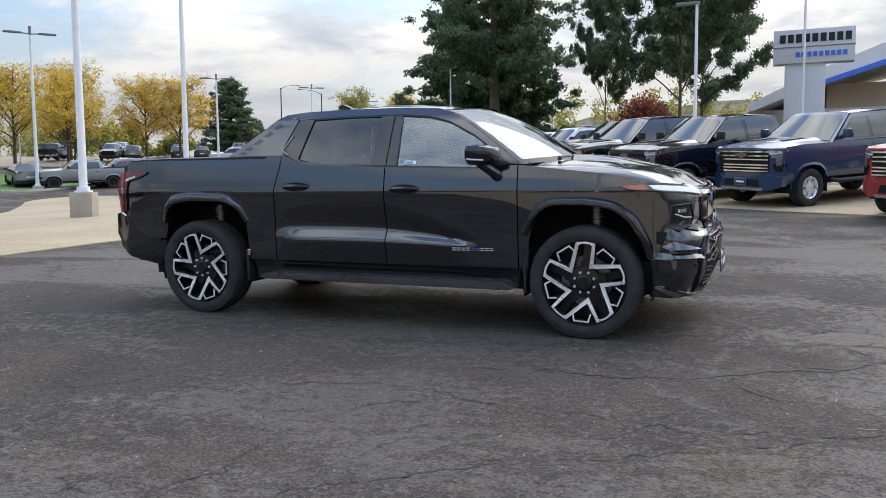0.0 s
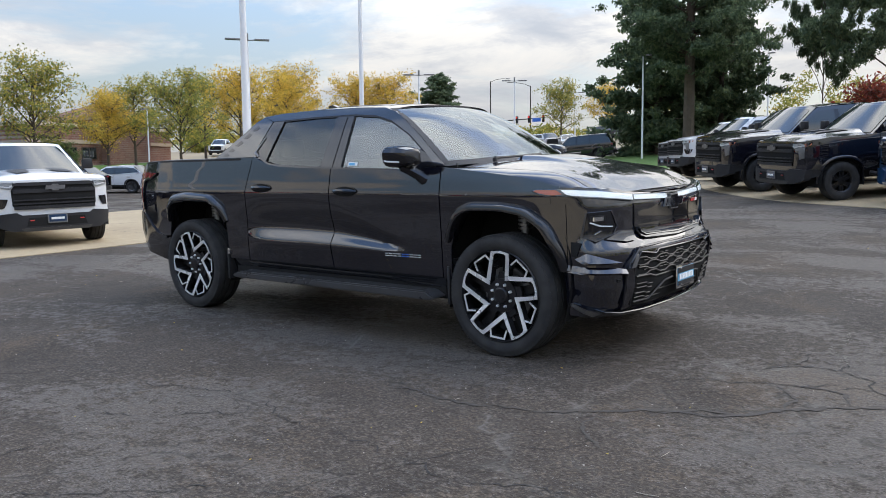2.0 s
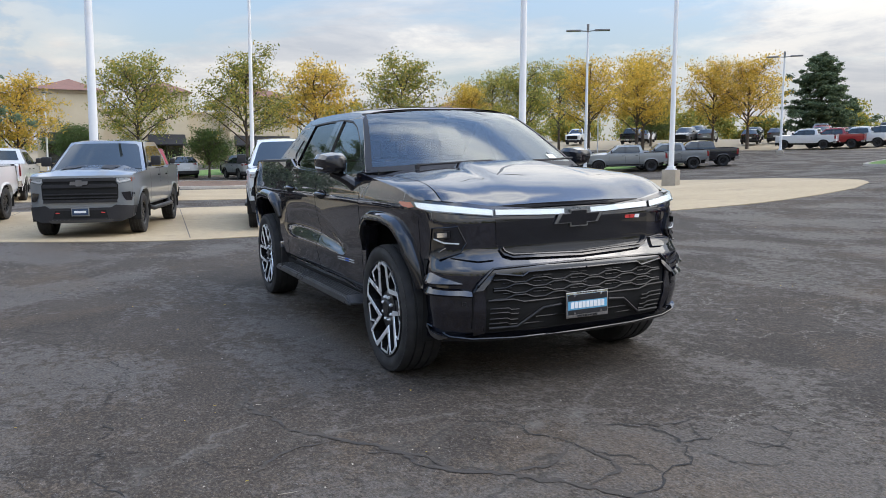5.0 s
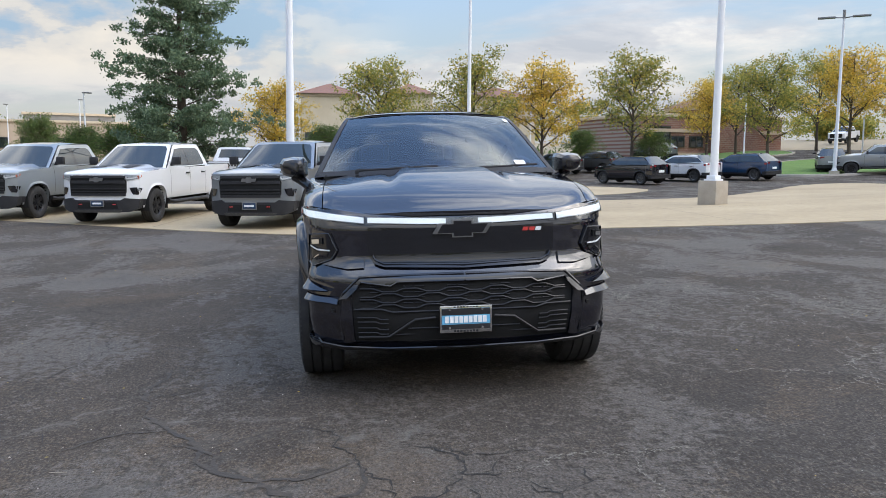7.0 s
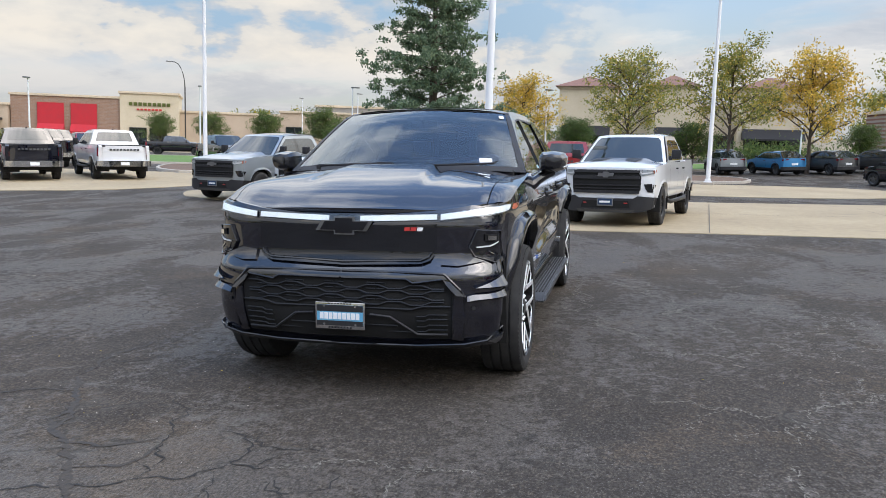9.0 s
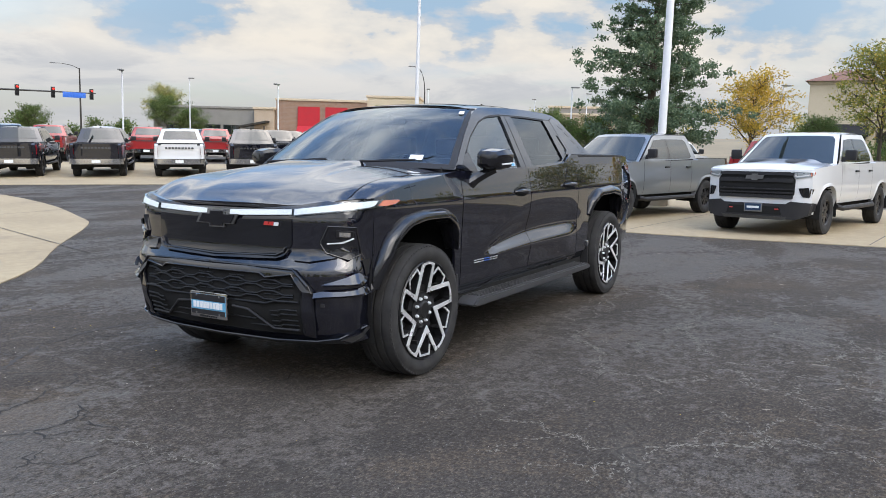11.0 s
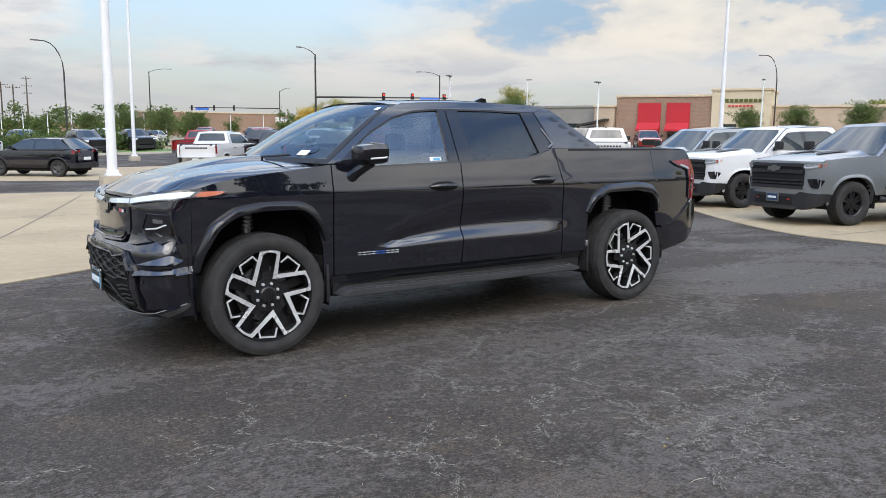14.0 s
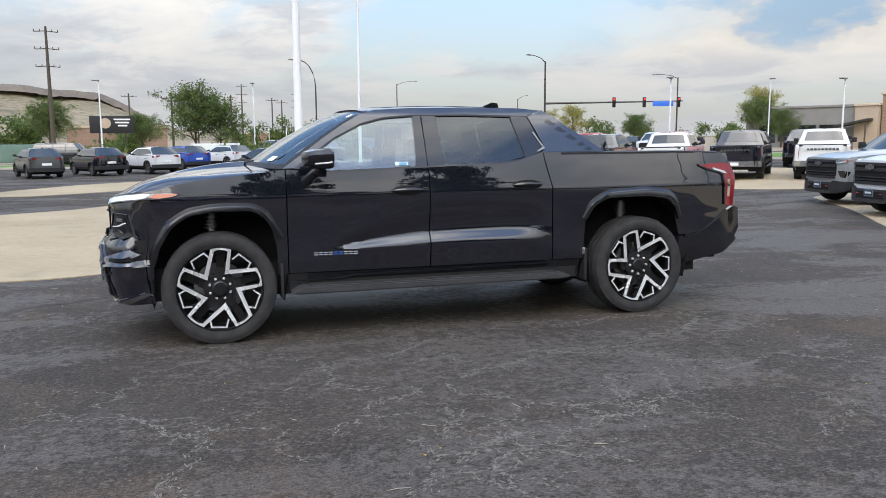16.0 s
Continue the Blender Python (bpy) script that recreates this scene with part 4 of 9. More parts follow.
street_lamp(-41.0, -89.9, 11.4, 2.9, 25, False, 6.0, 18.2, "dark traffic signal mast with a lamp and red lights", arm_turn=165)
street_lamp(-72.9, -178.7, 11.0, 4.6, 95, False, 6.9, 24.0, "dark traffic signal mast with a lamp and red lights", arm_turn=-45)
street_lamp(-72.2, -107.6, 11.1, 3.6, 310, False, label="dark street lamp with a straight shaft")
street_lamp(-95.5, -59.7, 12.4, 1.9, 310)
street_lamp(-11.1, -89.5, 11.2, 2.6, 10)
street_lamp(-40.0, -169.4, 13.6, 4.0, 160, False, label="dark street lamp with a straight shaft")
street_lamp(-82.5, 119.4, 13.2, 3.4, 60, False, 5.6, 12.0, "dark traffic signal mast with a lamp and red lights", arm_turn=0)
street_lamp(-79.0, 128.0, 12.8, 4.0, 225, False, label="dark street lamp with a straight shaft")


def power_pole(x, y, height, steel=False):
    t = thing("power_pole", pose(x, y, terrain(x, y), 0, 0, 10), "dark wooden power pole with cross arms" if not steel else "dark steel power line mast with three cross arms", "power pole", "power poles")
    bm = bmesh.new()
    tube(bm, [(0, 0, 0), (0, 0, height)], [0.28 if steel else 0.17, 0.12], 8)
    part("shaft", bm, "wood_pole", t)
    for k in range(3 if steel else 1):
        bm = bmesh.new()
        zz = height - 0.5 - 1.9 * k
        tube(bm, [(-1.2, 0, zz - 0.1), (0, 0, zz), (1.2, 0, zz - 0.1)], 0.05, 6)
        for sx in (-1.2, -0.6, 0.6, 1.2):
            tube(bm, [(sx, 0, zz - 0.12), (sx, 0, zz + 0.18)], 0.05, 6)
        part("cross_arm", bm, "wood_pole", t)
    return t


power_pole(18.2, -91.5, 14.6, True)
power_pole(-7.0, -190, 15.0, True)
power_pole(-24.0, -230, 15.0, True)
for x, y, h in ((5.8, -103, 8.0), (14, -140, 10), (-2, -150, 10), (-3.2, -150, 10.4), (-12, -165, 10.5), (-14, -165, 10), (3, -160, 10)):
    power_pole(x, y, h)


for q in (264.8, 263.6, 262.2, 260.8, 259.4, 258.0, 256.4, 255.0, 252.9, 250.8, 248.6):
    shoebox_lamp(3.9 + 138 * math.cos(radians(q)), 6.3 + 138 * math.sin(radians(q)), 4.1, 40, 0.7)


# ---- wheels ----
def tyre_mesh(r, rim_r, w, n=48, name="tyre"):
    h = w / 2
    bm = bmesh.new()
    prof = [(rim_r - 0.01, -h * 0.78), (rim_r + 0.02, -h * 0.92), (r * 0.5 + rim_r * 0.5, -h), (r - 0.035, -h * 0.96), (r - 0.008, -h * 0.86), (r, -h * 0.66),
            (r, -h * 0.50), (r - 0.011, -h * 0.48), (r - 0.011, -h * 0.42), (r, -h * 0.40), (r, -h * 0.06), (r - 0.011, -h * 0.04), (r - 0.011, h * 0.04), (r, h * 0.06), (r, h * 0.40),
            (r - 0.011, h * 0.42), (r - 0.011, h * 0.48), (r, h * 0.50), (r, h * 0.66), (r - 0.008, h * 0.86), (r - 0.035, h * 0.96), (r * 0.5 + rim_r * 0.5, h), (rim_r + 0.02, h * 0.92), (rim_r - 0.01, h * 0.78)]
    lathe(bm, prof, n)
    # shoulder blocks
    for k in range(n):
        a = 2 * math.pi * (k + 0.25) / n
        for sy in (-1, 1):
            box(bm, (-0.5 * math.pi * r / n, 0, -0.012), (0.5 * math.pi * r / n, 0.014, 0.002), 0.0, Matrix.Rotation(-a, 4, "Y") @ Matrix.Translation((0, sy * h * 0.865 - 0.007, r - 0.012)))
    return to_mesh(name, bm, M["rubber"])


def bar2(bm, p, q, w0, w1, y0, y1):
    """A flat bar in the wheel's face from p to q (x, z), from depth y0 to y1."""
    p, q = Vector(p), Vector(q)
    d = (q - p).normalized()
    s = Vector((-d.y, d.x))
    prism(bm, [tuple(p + s * w0), tuple(p - s * w0), tuple(q - s * w1), tuple(q + s * w1)], lambda a, b, e: (a, y0 + e, b), y1 - y0)


def polar(r, deg):
    return (r * math.cos(radians(deg)), r * math.sin(radians(deg)))


def plain_rim_mesh(rim_r, w, spokes, face_mat, name="rim"):
    """A parked vehicle's wheel: dish, paired spokes and hub; the outside is +y."""
    h = w / 2
    bm = bmesh.new()
    lathe(bm, [(rim_r, h * 0.78), (rim_r - 0.012, h * 0.84), (rim_r - 0.03, h * 0.72), (rim_r - 0.04, -h * 0.2), (0.0001, -h * 0.25)], 32)
    for k in range(spokes):
        a = 360 / spokes * k + 90
        for o in (-9, 9):
            bar2(bm, polar(0.06, a + o * 2.2), polar(rim_r - 0.02, a + o), 0.022, 0.026, h * 0.35, h * 0.66)
    lathe(bm, [(0.085, h * 0.3), (0.08, h * 0.66), (0.03, h * 0.72), (0.0001, h * 0.72)], 20)
    for k in range(6):
        x, z = polar(0.058, 60 * k)
        box(bm, (x - 0.008, h * 0.6, z - 0.008), (x + 0.008, h * 0.74, z + 0.008))
    return to_mesh(name, bm, M[face_mat])


TYRE_T, RIM_BLACK, RIM_CHROME = tyre_mesh(0.415, 0.245, 0.27, 36), plain_rim_mesh(0.25, 0.27, 6, "dark_alloy"), plain_rim_mesh(0.25, 0.27, 6, "alloy")
TYRE_S, RIM_SUV = tyre_mesh(0.36, 0.235, 0.23, 32), plain_rim_mesh(0.24, 0.23, 5, "gunmetal_paint")


def wheel(parent, x, y, r, tyre, rm, turn=0.0):
    """A wheel as a part of its vehicle: the rim is a piece of it."""
    w = part("wheel", tyre, None, parent)
    w.matrix_local = pose(x, y, r, 0, 0, (0 if y > 0 else 180) + turn)
    part("rim", rm, None, w)
    return w


def squared(a):
    """A point of a unit circle drawn out towards a square."""
    c, q = math.cos(a), math.sin(a)
    return math.copysign(abs(c) ** 0.78, c), math.copysign(abs(q) ** 0.82, q)


def arch(xc, zc, r, z0, n=10):
    """Points of a wheel opening, from front to back, below the body's edge z0."""
    a0 = math.asin(min(max((z0 - zc) / r, -1), 1))
    cs = [squared(a0 + (math.pi - 2 * a0) * k / n) for k in range(n + 1)]
    return [(xc + r * c, zc + r * q) for c, q in cs]


# ---- parked vehicles ----
PICKUP = dict(
    kind="pickup", xf=1.87, xr=-1.87, r=0.415, half=1.03, nose=2.80, tail=-3.02, sill=0.56, belt=1.31, fender=1.27, rail=1.36,
    cab=[(1.26, 1.30), (0.42, 1.90), (-1.12, 1.925), (-1.32, 1.36)], roof_half=0.74, archr=0.50,
    front=[(1.04, 1.37), (0.44, 1.79), (0.02, 1.82), (0.02, 1.355)], rear=[(-0.09, 1.355), (-0.09, 1.82), (-0.88, 1.825), (-1.0, 1.77), (-1.08, 1.42), (-1.0, 1.375)])
HD = dict(PICKUP, kind="pickup", fender=1.36, belt=1.38, rail=1.42, nose=2.95, sill=0.62, xf=1.98, xr=-1.98, r=0.415,
          cab=[(1.26, 1.38), (0.44, 1.99), (-1.12, 2.01), (-1.32, 1.42)], front=[(1.05, 1.44), (0.46, 1.88), (0.02, 1.91), (0.02, 1.43)], rear=[(-0.09, 1.43), (-0.09, 1.91), (-0.88, 1.915), (-1.0, 1.86), (-1.08, 1.48), (-1.0, 1.445)], tail=-3.2)
SUV = dict(
    kind="suv", xf=1.42, xr=-1.42, r=0.37, half=0.95, nose=2.26, tail=-2.28, sill=0.40, belt=1.12, fender=1.04, rail=1.20,
    cab=[(1.12, 1.12), (0.28, 1.60), (-1.52, 1.63), (-2.10, 1.20)], roof_half=0.64, archr=0.44,
    front=[(0.78, 1.18), (0.26, 1.51), (-0.30, 1.54), (-0.30, 1.165)], rear=[(-0.38, 1.165), (-0.38, 1.54), (-1.10, 1.53), (-1.42, 1.24)])
BIG_SUV = dict(SUV, xf=1.60, xr=-1.65, r=0.40, half=1.0, nose=2.60, tail=-2.75, sill=0.45, belt=1.20, fender=1.15, rail=1.22,
               cab=[(1.10, 1.20), (0.45, 1.84), (-2.35, 1.88), (-2.62, 1.22)], roof_half=0.68, archr=0.47,
               front=[(0.98, 1.25), (0.45, 1.76), (-0.05, 1.78), (-0.05, 1.25)], rear=[(-0.14, 1.25), (-0.14, 1.78), (-1.0, 1.80), (-1.05, 1.25)])


def front_plate(t, nose, sill):
    bm = bmesh.new()
    box(bm, (nose + 0.055, -0.165, sill - 0.13), (nose + 0.073, 0.165, sill + 0.04), 0.006)
    pl = part("front_plate", bm, "lamp_grey", t, "dealer plate in a grey frame")
    bm = bmesh.new()
    box(bm, (nose + 0.072, -0.145, sill - 0.105), (nose + 0.077, 0.145, sill + 0.02))
    part("plate_field", bm, "blue_paint", pl)
    bm = bmesh.new()
    box(bm, (nose + 0.076, -0.11, sill - 0.065), (nose + 0.081, 0.11, sill - 0.025))
    part("plate_bar", bm, "paper", pl)


def parked(spec, coat, label, category, m, rims="black", scoop=False, group="parked stock", lite=False):
    """A parked vehicle built of panels: x runs forward, z up, the origin on the ground between the axles."""
    S = spec
    W, rail, belt, nose, tail, sill = S["half"], S["rail"], S["belt"], S["nose"], S["tail"], S["sill"]
    pick = S["kind"] == "pickup"
    t = thing("pickup_truck" if pick else "suv", m, label, category, group)
    prof = curve_table([(sill - 0.1, W - 0.09), (sill + 0.08, W - 0.02), (sill + 0.3, W), (belt - 0.22, W - 0.002), (belt - 0.08, W - 0.010), (belt + 0.06, W - 0.030)], 0.07)
    plan = curve_table([(tail - 0.1, -0.10), (tail + 0.12, -0.035), (tail + 0.5, 0), (nose - 0.95, 0), (nose - 0.45, -0.03), (nose - 0.12, -0.10), (nose + 0.02, -0.19)], 0.16)

    def side_y(x, z):
        return prof(z) + plan(x)

    A, r = S["archr"], S["r"]
    cf, cr = arch(S["xf"], r, A, sill, 12), arch(S["xr"], r, A, sill + 0.06, 12)
    cab = S["cab"]
    top = [(nose - 0.17, S["fender"] - 0.10), (nose - 0.26, S["fender"] - 0.04), (nose - 0.7, S["fender"]), (cab[0][0] + 0.1, belt - 0.01), (cab[0][0], belt)]
    if pick:
        top += [(cab[3][0], belt + 0.02), (cab[3][0] - 0.04, rail), (tail + 0.06, rail)]
    else:
        top += [(cab[3][0] + 0.3, belt + 0.02), (tail + 0.12, rail)]
    outline = [(nose - 0.17, sill + 0.10)] + top + [(tail, rail - 0.06), (tail + 0.03, sill + 0.2), (S["xr"] - A - 0.1, sill + 0.06)] + cr[::-1] + [(S["xr"] + A + 0.08, sill), (S["xf"] - A - 0.08, sill)] + cf[::-1] + [(nose - 0.3, sill)]
    for sy in (-1, 1):
        bm = patch(outline, (0.14, 0.09), lambda x, z: (x, sy * side_y(x, z), z))
        rim(bm, (0, -sy * 0.12, 0))
        part("body_side", bm, coat, t)
        for xc in (S["xf"], S["xr"]):
            bm = bmesh.new()
            pts = [(xc + A * squared(a)[0], r + A * squared(a)[1]) for a in np.linspace(-0.15, math.pi + 0.15, 18)]
            rr = [[bm.verts.new((x, sy * y, z)) for y in (side_y(xc, r + A * 0.6) + 0.015, 0.45)] for x, z in pts]
            for a, b in zip(rr, rr[1:]):
                bm.faces.new((a[0], a[1], b[1], b[0]))
            bm.faces.new([a[1] for a in rr])
            part("wheel_well", bm, "void", t)
            if lite:
                continue
            bm = bmesh.new()
            pts = [squared(a) for a in np.linspace(-0.02, math.pi + 0.02, 20)]
            rr = []
            for ca, sa in pts:
                yy = side_y(xc + A * ca, r + A * sa)
                rr.append([bm.verts.new((xc + (A + o) * ca, sy * (yy + h), r + (A + o) * sa)) for o, h in ((0.050, 0.0), (0.03, 0.010), (-0.005, 0.016), (-0.01, -0.06))])
            for a, b in zip(rr, rr[1:]):
                for k in range(3):
                    bm.faces.new((a[k], a[k + 1], b[k + 1], b[k]))
            part("arch_trim", bm, "plastic" if not pick else coat, t)
    # bonnet
    hx0, hx1 = cab[0][0] - 0.02, nose - 0.06
    bw = W - 0.07
    bon = curve_table([(hx0, belt + 0.03), (nose - 0.8, S["fender"] + 0.055), (nose - 0.35, S["fender"] + 0.03), (nose - 0.05, S["fender"] - 0.07)], 0.25)

    def hood(x, y):
        k = abs(y) / bw
        edge = min(1.0, max(0.0, (x - (nose - 0.5)) / 0.45))
        return (x - 0.14 * edge * k ** 3, y, bon(x) - 0.055 * k ** 4 + (0.085 / (1 + math.exp((abs(y) - 0.62) / 0.045)) * min(1.0, max(0.0, (nose - 0.25 - x) / 1.55)) if pick else 0.0) * (1 - edge))

    bm = patch([(hx0, -bw), (hx1, -bw), (hx1, bw), (hx0, bw)], (0.11, 0.06), hood)
    rim(bm, (0, 0, -0.05))
    part("bonnet", bm, coat, t)
    if scoop:
        for sy in (-1, 1):
            bm = patch([(hx0 + 0.22, sy * 0.16), (hx0 + 0.85, sy * 0.24), (hx0 + 1.05, sy * 0.50), (hx0 + 0.3, sy * 0.52)], 0.05, lambda x, y: (x, y, hood(x, y)[2] + 0.016))
            part("bonnet_decal", bm, "plastic", t, "matt black bonnet insert")

    # nose and tail
    def front(y, z):
        k = abs(y) / (W - 0.1)
        return (nose - 0.015 - 0.17 * min(k, 1.06) ** 5 - 0.10 * max(0.0, (z - (S["fender"] - 0.25))) + 0.02, y, z)

    fz = S["fender"]
    bm = patch([(-W + 0.075, sill - (0.0 if pick else 0.0)), (W - 0.075, sill), (W - 0.075, fz - 0.06), (-W + 0.075, fz - 0.06)], (0.06, 0.1), front)
    part("nose_panel", bm, coat, t)
    gz0, gz1 = (fz - 0.58, fz - 0.10) if pick else (0.50, 0.72)
    gh2 = W - 0.35 if pick else W - 0.28
    chrome = rims == "chrome"

    def skin(name, poly, step, material, off, thick, parent, label=""):
        bm = patch(poly, step, lambda y, z: (front(y, z)[0] + off, y, z))
        if thick:
            rim(bm, (-thick, 0, 0))
        return part(name, bm, material, parent, label)

    if pick:
        g = skin("grille", [(-gh2 + 0.03, gz0), (gh2 - 0.03, gz0), (gh2 + 0.02, gz0 + 0.08), (gh2 + 0.03, gz1 - 0.14), (gh2 - 0.06, gz1), (-gh2 + 0.06, gz1), (-gh2 - 0.03, gz1 - 0.14), (-gh2 - 0.02, gz0 + 0.08)], 0.12, "void", 0.010, 0, t, "black grille with cross bars")
        bar = "chrome" if chrome else "plastic"
        for z, hgt in () if lite else (((gz1 - 0.03, 0.016), (gz1 - 0.12, 0.014), (gz1 - 0.20, 0.014), (gz0 + 0.165, 0.014), (gz0 + 0.10, 0.014), (gz0 + 0.03, 0.014)) if chrome else ((gz1 - 0.035, 0.026), (gz1 - 0.155, 0.034), (gz0 + 0.165, 0.012), (gz0 + 0.10, 0.012), (gz0 + 0.03, 0.030))):
            skin("grille_bar", [(-gh2, z - hgt), (gh2, z - hgt), (gh2, z + hgt), (-gh2, z + hgt)], (0.12, 0.08), bar, 0.035, 0.025, g)
        if not lite:
            bm = bmesh.new()
            prism(bm, [(-0.17, -0.035), (-0.06, -0.035), (-0.05, -0.06), (0.05, -0.06), (0.06, -0.035), (0.15, -0.035), (0.17, 0.035), (0.06, 0.035), (0.05, 0.06), (-0.05, 0.06), (-0.06, 0.035), (-0.15, 0.035)], lambda a, b, d: (nose + 0.05 + d, a, gz1 - 0.10 + b), 0.015)
            part("badge", bm, "steel", g, "plain dark badge")
        bz = fz - 0.66
        bmat = coat if chrome else "plastic"
        skin("front_bumper", [(-W + 0.10, bz - 0.22), (-W + 0.3, bz - 0.30), (W - 0.3, bz - 0.30), (W - 0.10, bz - 0.22), (W - 0.07, bz), (W - 0.38, bz + 0.03), (W - 0.46, bz - 0.02), (-W + 0.46, bz - 0.02), (-W + 0.38, bz + 0.03), (-W + 0.07, bz)], (0.07, 0.1), bmat, 0.045, 0.16, t)
        if not lite:
            skin("bumper_insert", [(-W + 0.52, bz - 0.22), (W - 0.52, bz - 0.22), (W - 0.56, bz - 0.07), (-W + 0.56, bz - 0.07)], 0.12, "void", 0.05, 0, t)
            skin("skid_plate", [(-0.55, bz - 0.31), (0.55, bz - 0.31), (0.6, bz - 0.25), (-0.6, bz - 0.25)], 0.12, "chrome" if chrome else "dark_metal", 0.055, 0.03, t)
        for sy in () if lite or fz < 1.3 else (-1, 1):
            skin("headlight", [(sy * (W - 0.29), gz1 - 0.10), (sy * (W - 0.10), gz1 - 0.07), (sy * (W - 0.11), gz0 + 0.17), (sy * (W - 0.19), gz0 + 0.14), (sy * (W - 0.21), gz1 - 0.15), (sy * (W - 0.28), gz1 - 0.17)], 0.06, "steel", 0.020, 0.01, t)
        for sy in (-1, 1):
            bm = patch([(nose - 0.20, bz - 0.20), (nose - 0.20, bz + 0.0), (S["xf"] + A * 0.93, bz - 0.01), (S["xf"] + A * 0.98, bz - 0.14)], (0.08, 0.1), lambda x, z: (x, sy * (side_y(x, max(z, sill)) + 0.012), z))
            rim(bm, (0, -sy * 0.05, 0))
            part("bumper_end", bm, bmat, t)
            skin("headlight", [(sy * (gh2 - 0.02), gz1 + 0.01), (sy * (W - 0.085), gz1 - 0.005), (sy * (W - 0.08), gz1 - 0.075), (sy * (W - 0.30), gz1 - 0.12), (sy * (gh2 - 0.005), gz1 - 0.09)], 0.07, "lens_glass" if not lite else "drl_off", 0.024, 0.02, t)
            if lite:
                continue
            skin("headlight", [(sy * gh2, gz1 - 0.005), (sy * (W - 0.09), gz1 - 0.015), (sy * (W - 0.09), gz1 - 0.066), (sy * (W - 0.30), gz1 - 0.108), (sy * (gh2 + 0.01), gz1 - 0.08)], 0.07, "alloy", 0.014, 0.0, t)
            skin("lamp_strip", [(sy * (gh2 + 0.01), gz1 - 0.062), (sy * (W - 0.30), gz1 - 0.09), (sy * (W - 0.10), gz1 - 0.052), (sy * (W - 0.10), gz1 - 0.038), (sy * (W - 0.29), gz1 - 0.070), (sy * (gh2 + 0.01), gz1 - 0.04)], 0.07, "drl_off", 0.026, 0, t)
            skin("cheek_slot", [(sy * (W - 0.27), gz0 + 0.19), (sy * (W - 0.12), gz0 + 0.20), (sy * (W - 0.10), gz0 + 0.02), (sy * (W - 0.20), gz0 + 0.03), (sy * (W - 0.24), gz0 + 0.10)], 0.06, "gloss_black", 0.014, 0.0, t)
            bm = patch([(nose - 0.27, gz1 - 0.045), (nose - 0.15, gz1 - 0.085), (nose - 0.13, gz1 - 0.01), (nose - 0.29, gz1 + 0.0)], 0.06, lambda x, z: (x, sy * (side_y(x, z) + 0.008), z))
            part("side_marker", bm, "amber_lens", t)
            bm = patch([(nose - 0.27, gz0 + 0.17), (nose - 0.15, gz0 + 0.19), (nose - 0.13, gz0 + 0.03), (nose - 0.20, gz0 + 0.04)], 0.06, lambda x, z: (x, sy * (side_y(x, z) + 0.006), z))
            part("cheek_slot", bm, "gloss_black", t)
            if rims == "black":
                bm = bmesh.new()
                box(bm, (nose + 0.03, sy * 0.42 - 0.035, bz - 0.125), (nose + 0.07, sy * 0.42 + 0.035, bz - 0.108), 0.005)
                part("tow_hook", bm, "red_trim", t, "red tow hook")
    else:
        g = skin("grille", [(-gh2, gz0), (gh2, gz0), (gh2 + 0.05, gz1), (-gh2 - 0.05, gz1)], 0.12, "void", 0.012, 0, t, "black grille with cross bars")
        for k in range(0 if lite else 2):
            z = gz0 + (gz1 - gz0) * (k + 0.5) / 2
            skin("grille_bar", [(-gh2 - 0.02, z - 0.022), (gh2 + 0.02, z - 0.022), (gh2 + 0.02, z + 0.022), (-gh2 - 0.02, z + 0.022)], (0.12, 0.05), "gloss_black", 0.03, 0.02, g)
        skin("front_bumper", [(-W + 0.10, sill - 0.04), (W - 0.10, sill - 0.04), (W - 0.08, gz0 - 0.02), (-W + 0.08, gz0 - 0.02)], (0.08, 0.12), "plastic", 0.03, 0.12, t)
        for sy in (-1, 1):
            skin("headlight", [(sy * (W - 0.5), gz1 + 0.07), (sy * (W - 0.12), gz1 + 0.12), (sy * (W - 0.12), gz1 + 0.07), (sy * (W - 0.46), gz1 + 0.03)], 0.08, "drl_off", 0.02, 0.03, t)
            skin("fog_pod", [(sy * (W - 0.36), gz0 + 0.10), (sy * (W - 0.14), gz0 + 0.14), (sy * (W - 0.14), gz0 + 0.0), (sy * (W - 0.32), gz0 + 0.0)], 0.08, "gloss_black", 0.014, 0, t)
    if not lite:
        front_plate(t, nose, sill)

    def back(y, z):
        k = abs(y) / (W - 0.08)
        lean = 0.0 if pick else 0.35 * max(0.0, z - 0.75)
        return (tail + 0.02 + 0.10 * k ** 4 + lean * 0.2, y, z)

    bm = patch([(-W + 0.07, sill + 0.2), (W - 0.07, sill + 0.2), (W - 0.1, rail - 0.01), (-W + 0.1, rail - 0.01)], 0.12, back)
    rim(bm, (0.08, 0, 0))
    tg = part("tailgate" if pick else "hatch", bm, coat, t)
    bm = bmesh.new()
    if pick:
        for k in range(9):
            box(bm, (tail - 0.004, -0.56 + 0.127 * k, rail - 0.2), (tail + 0.03, -0.47 + 0.127 * k, rail - 0.13))
        part("tailgate_lettering", bm, "gunmetal_paint" if coat != "gunmetal_paint" else "plastic", tg)
    else:
        box(bm, (tail - 0.012, -0.25, 0.72), (tail + 0.02, 0.25, 0.85), 0.01)
        part("plate_recess", bm, "paper", tg)
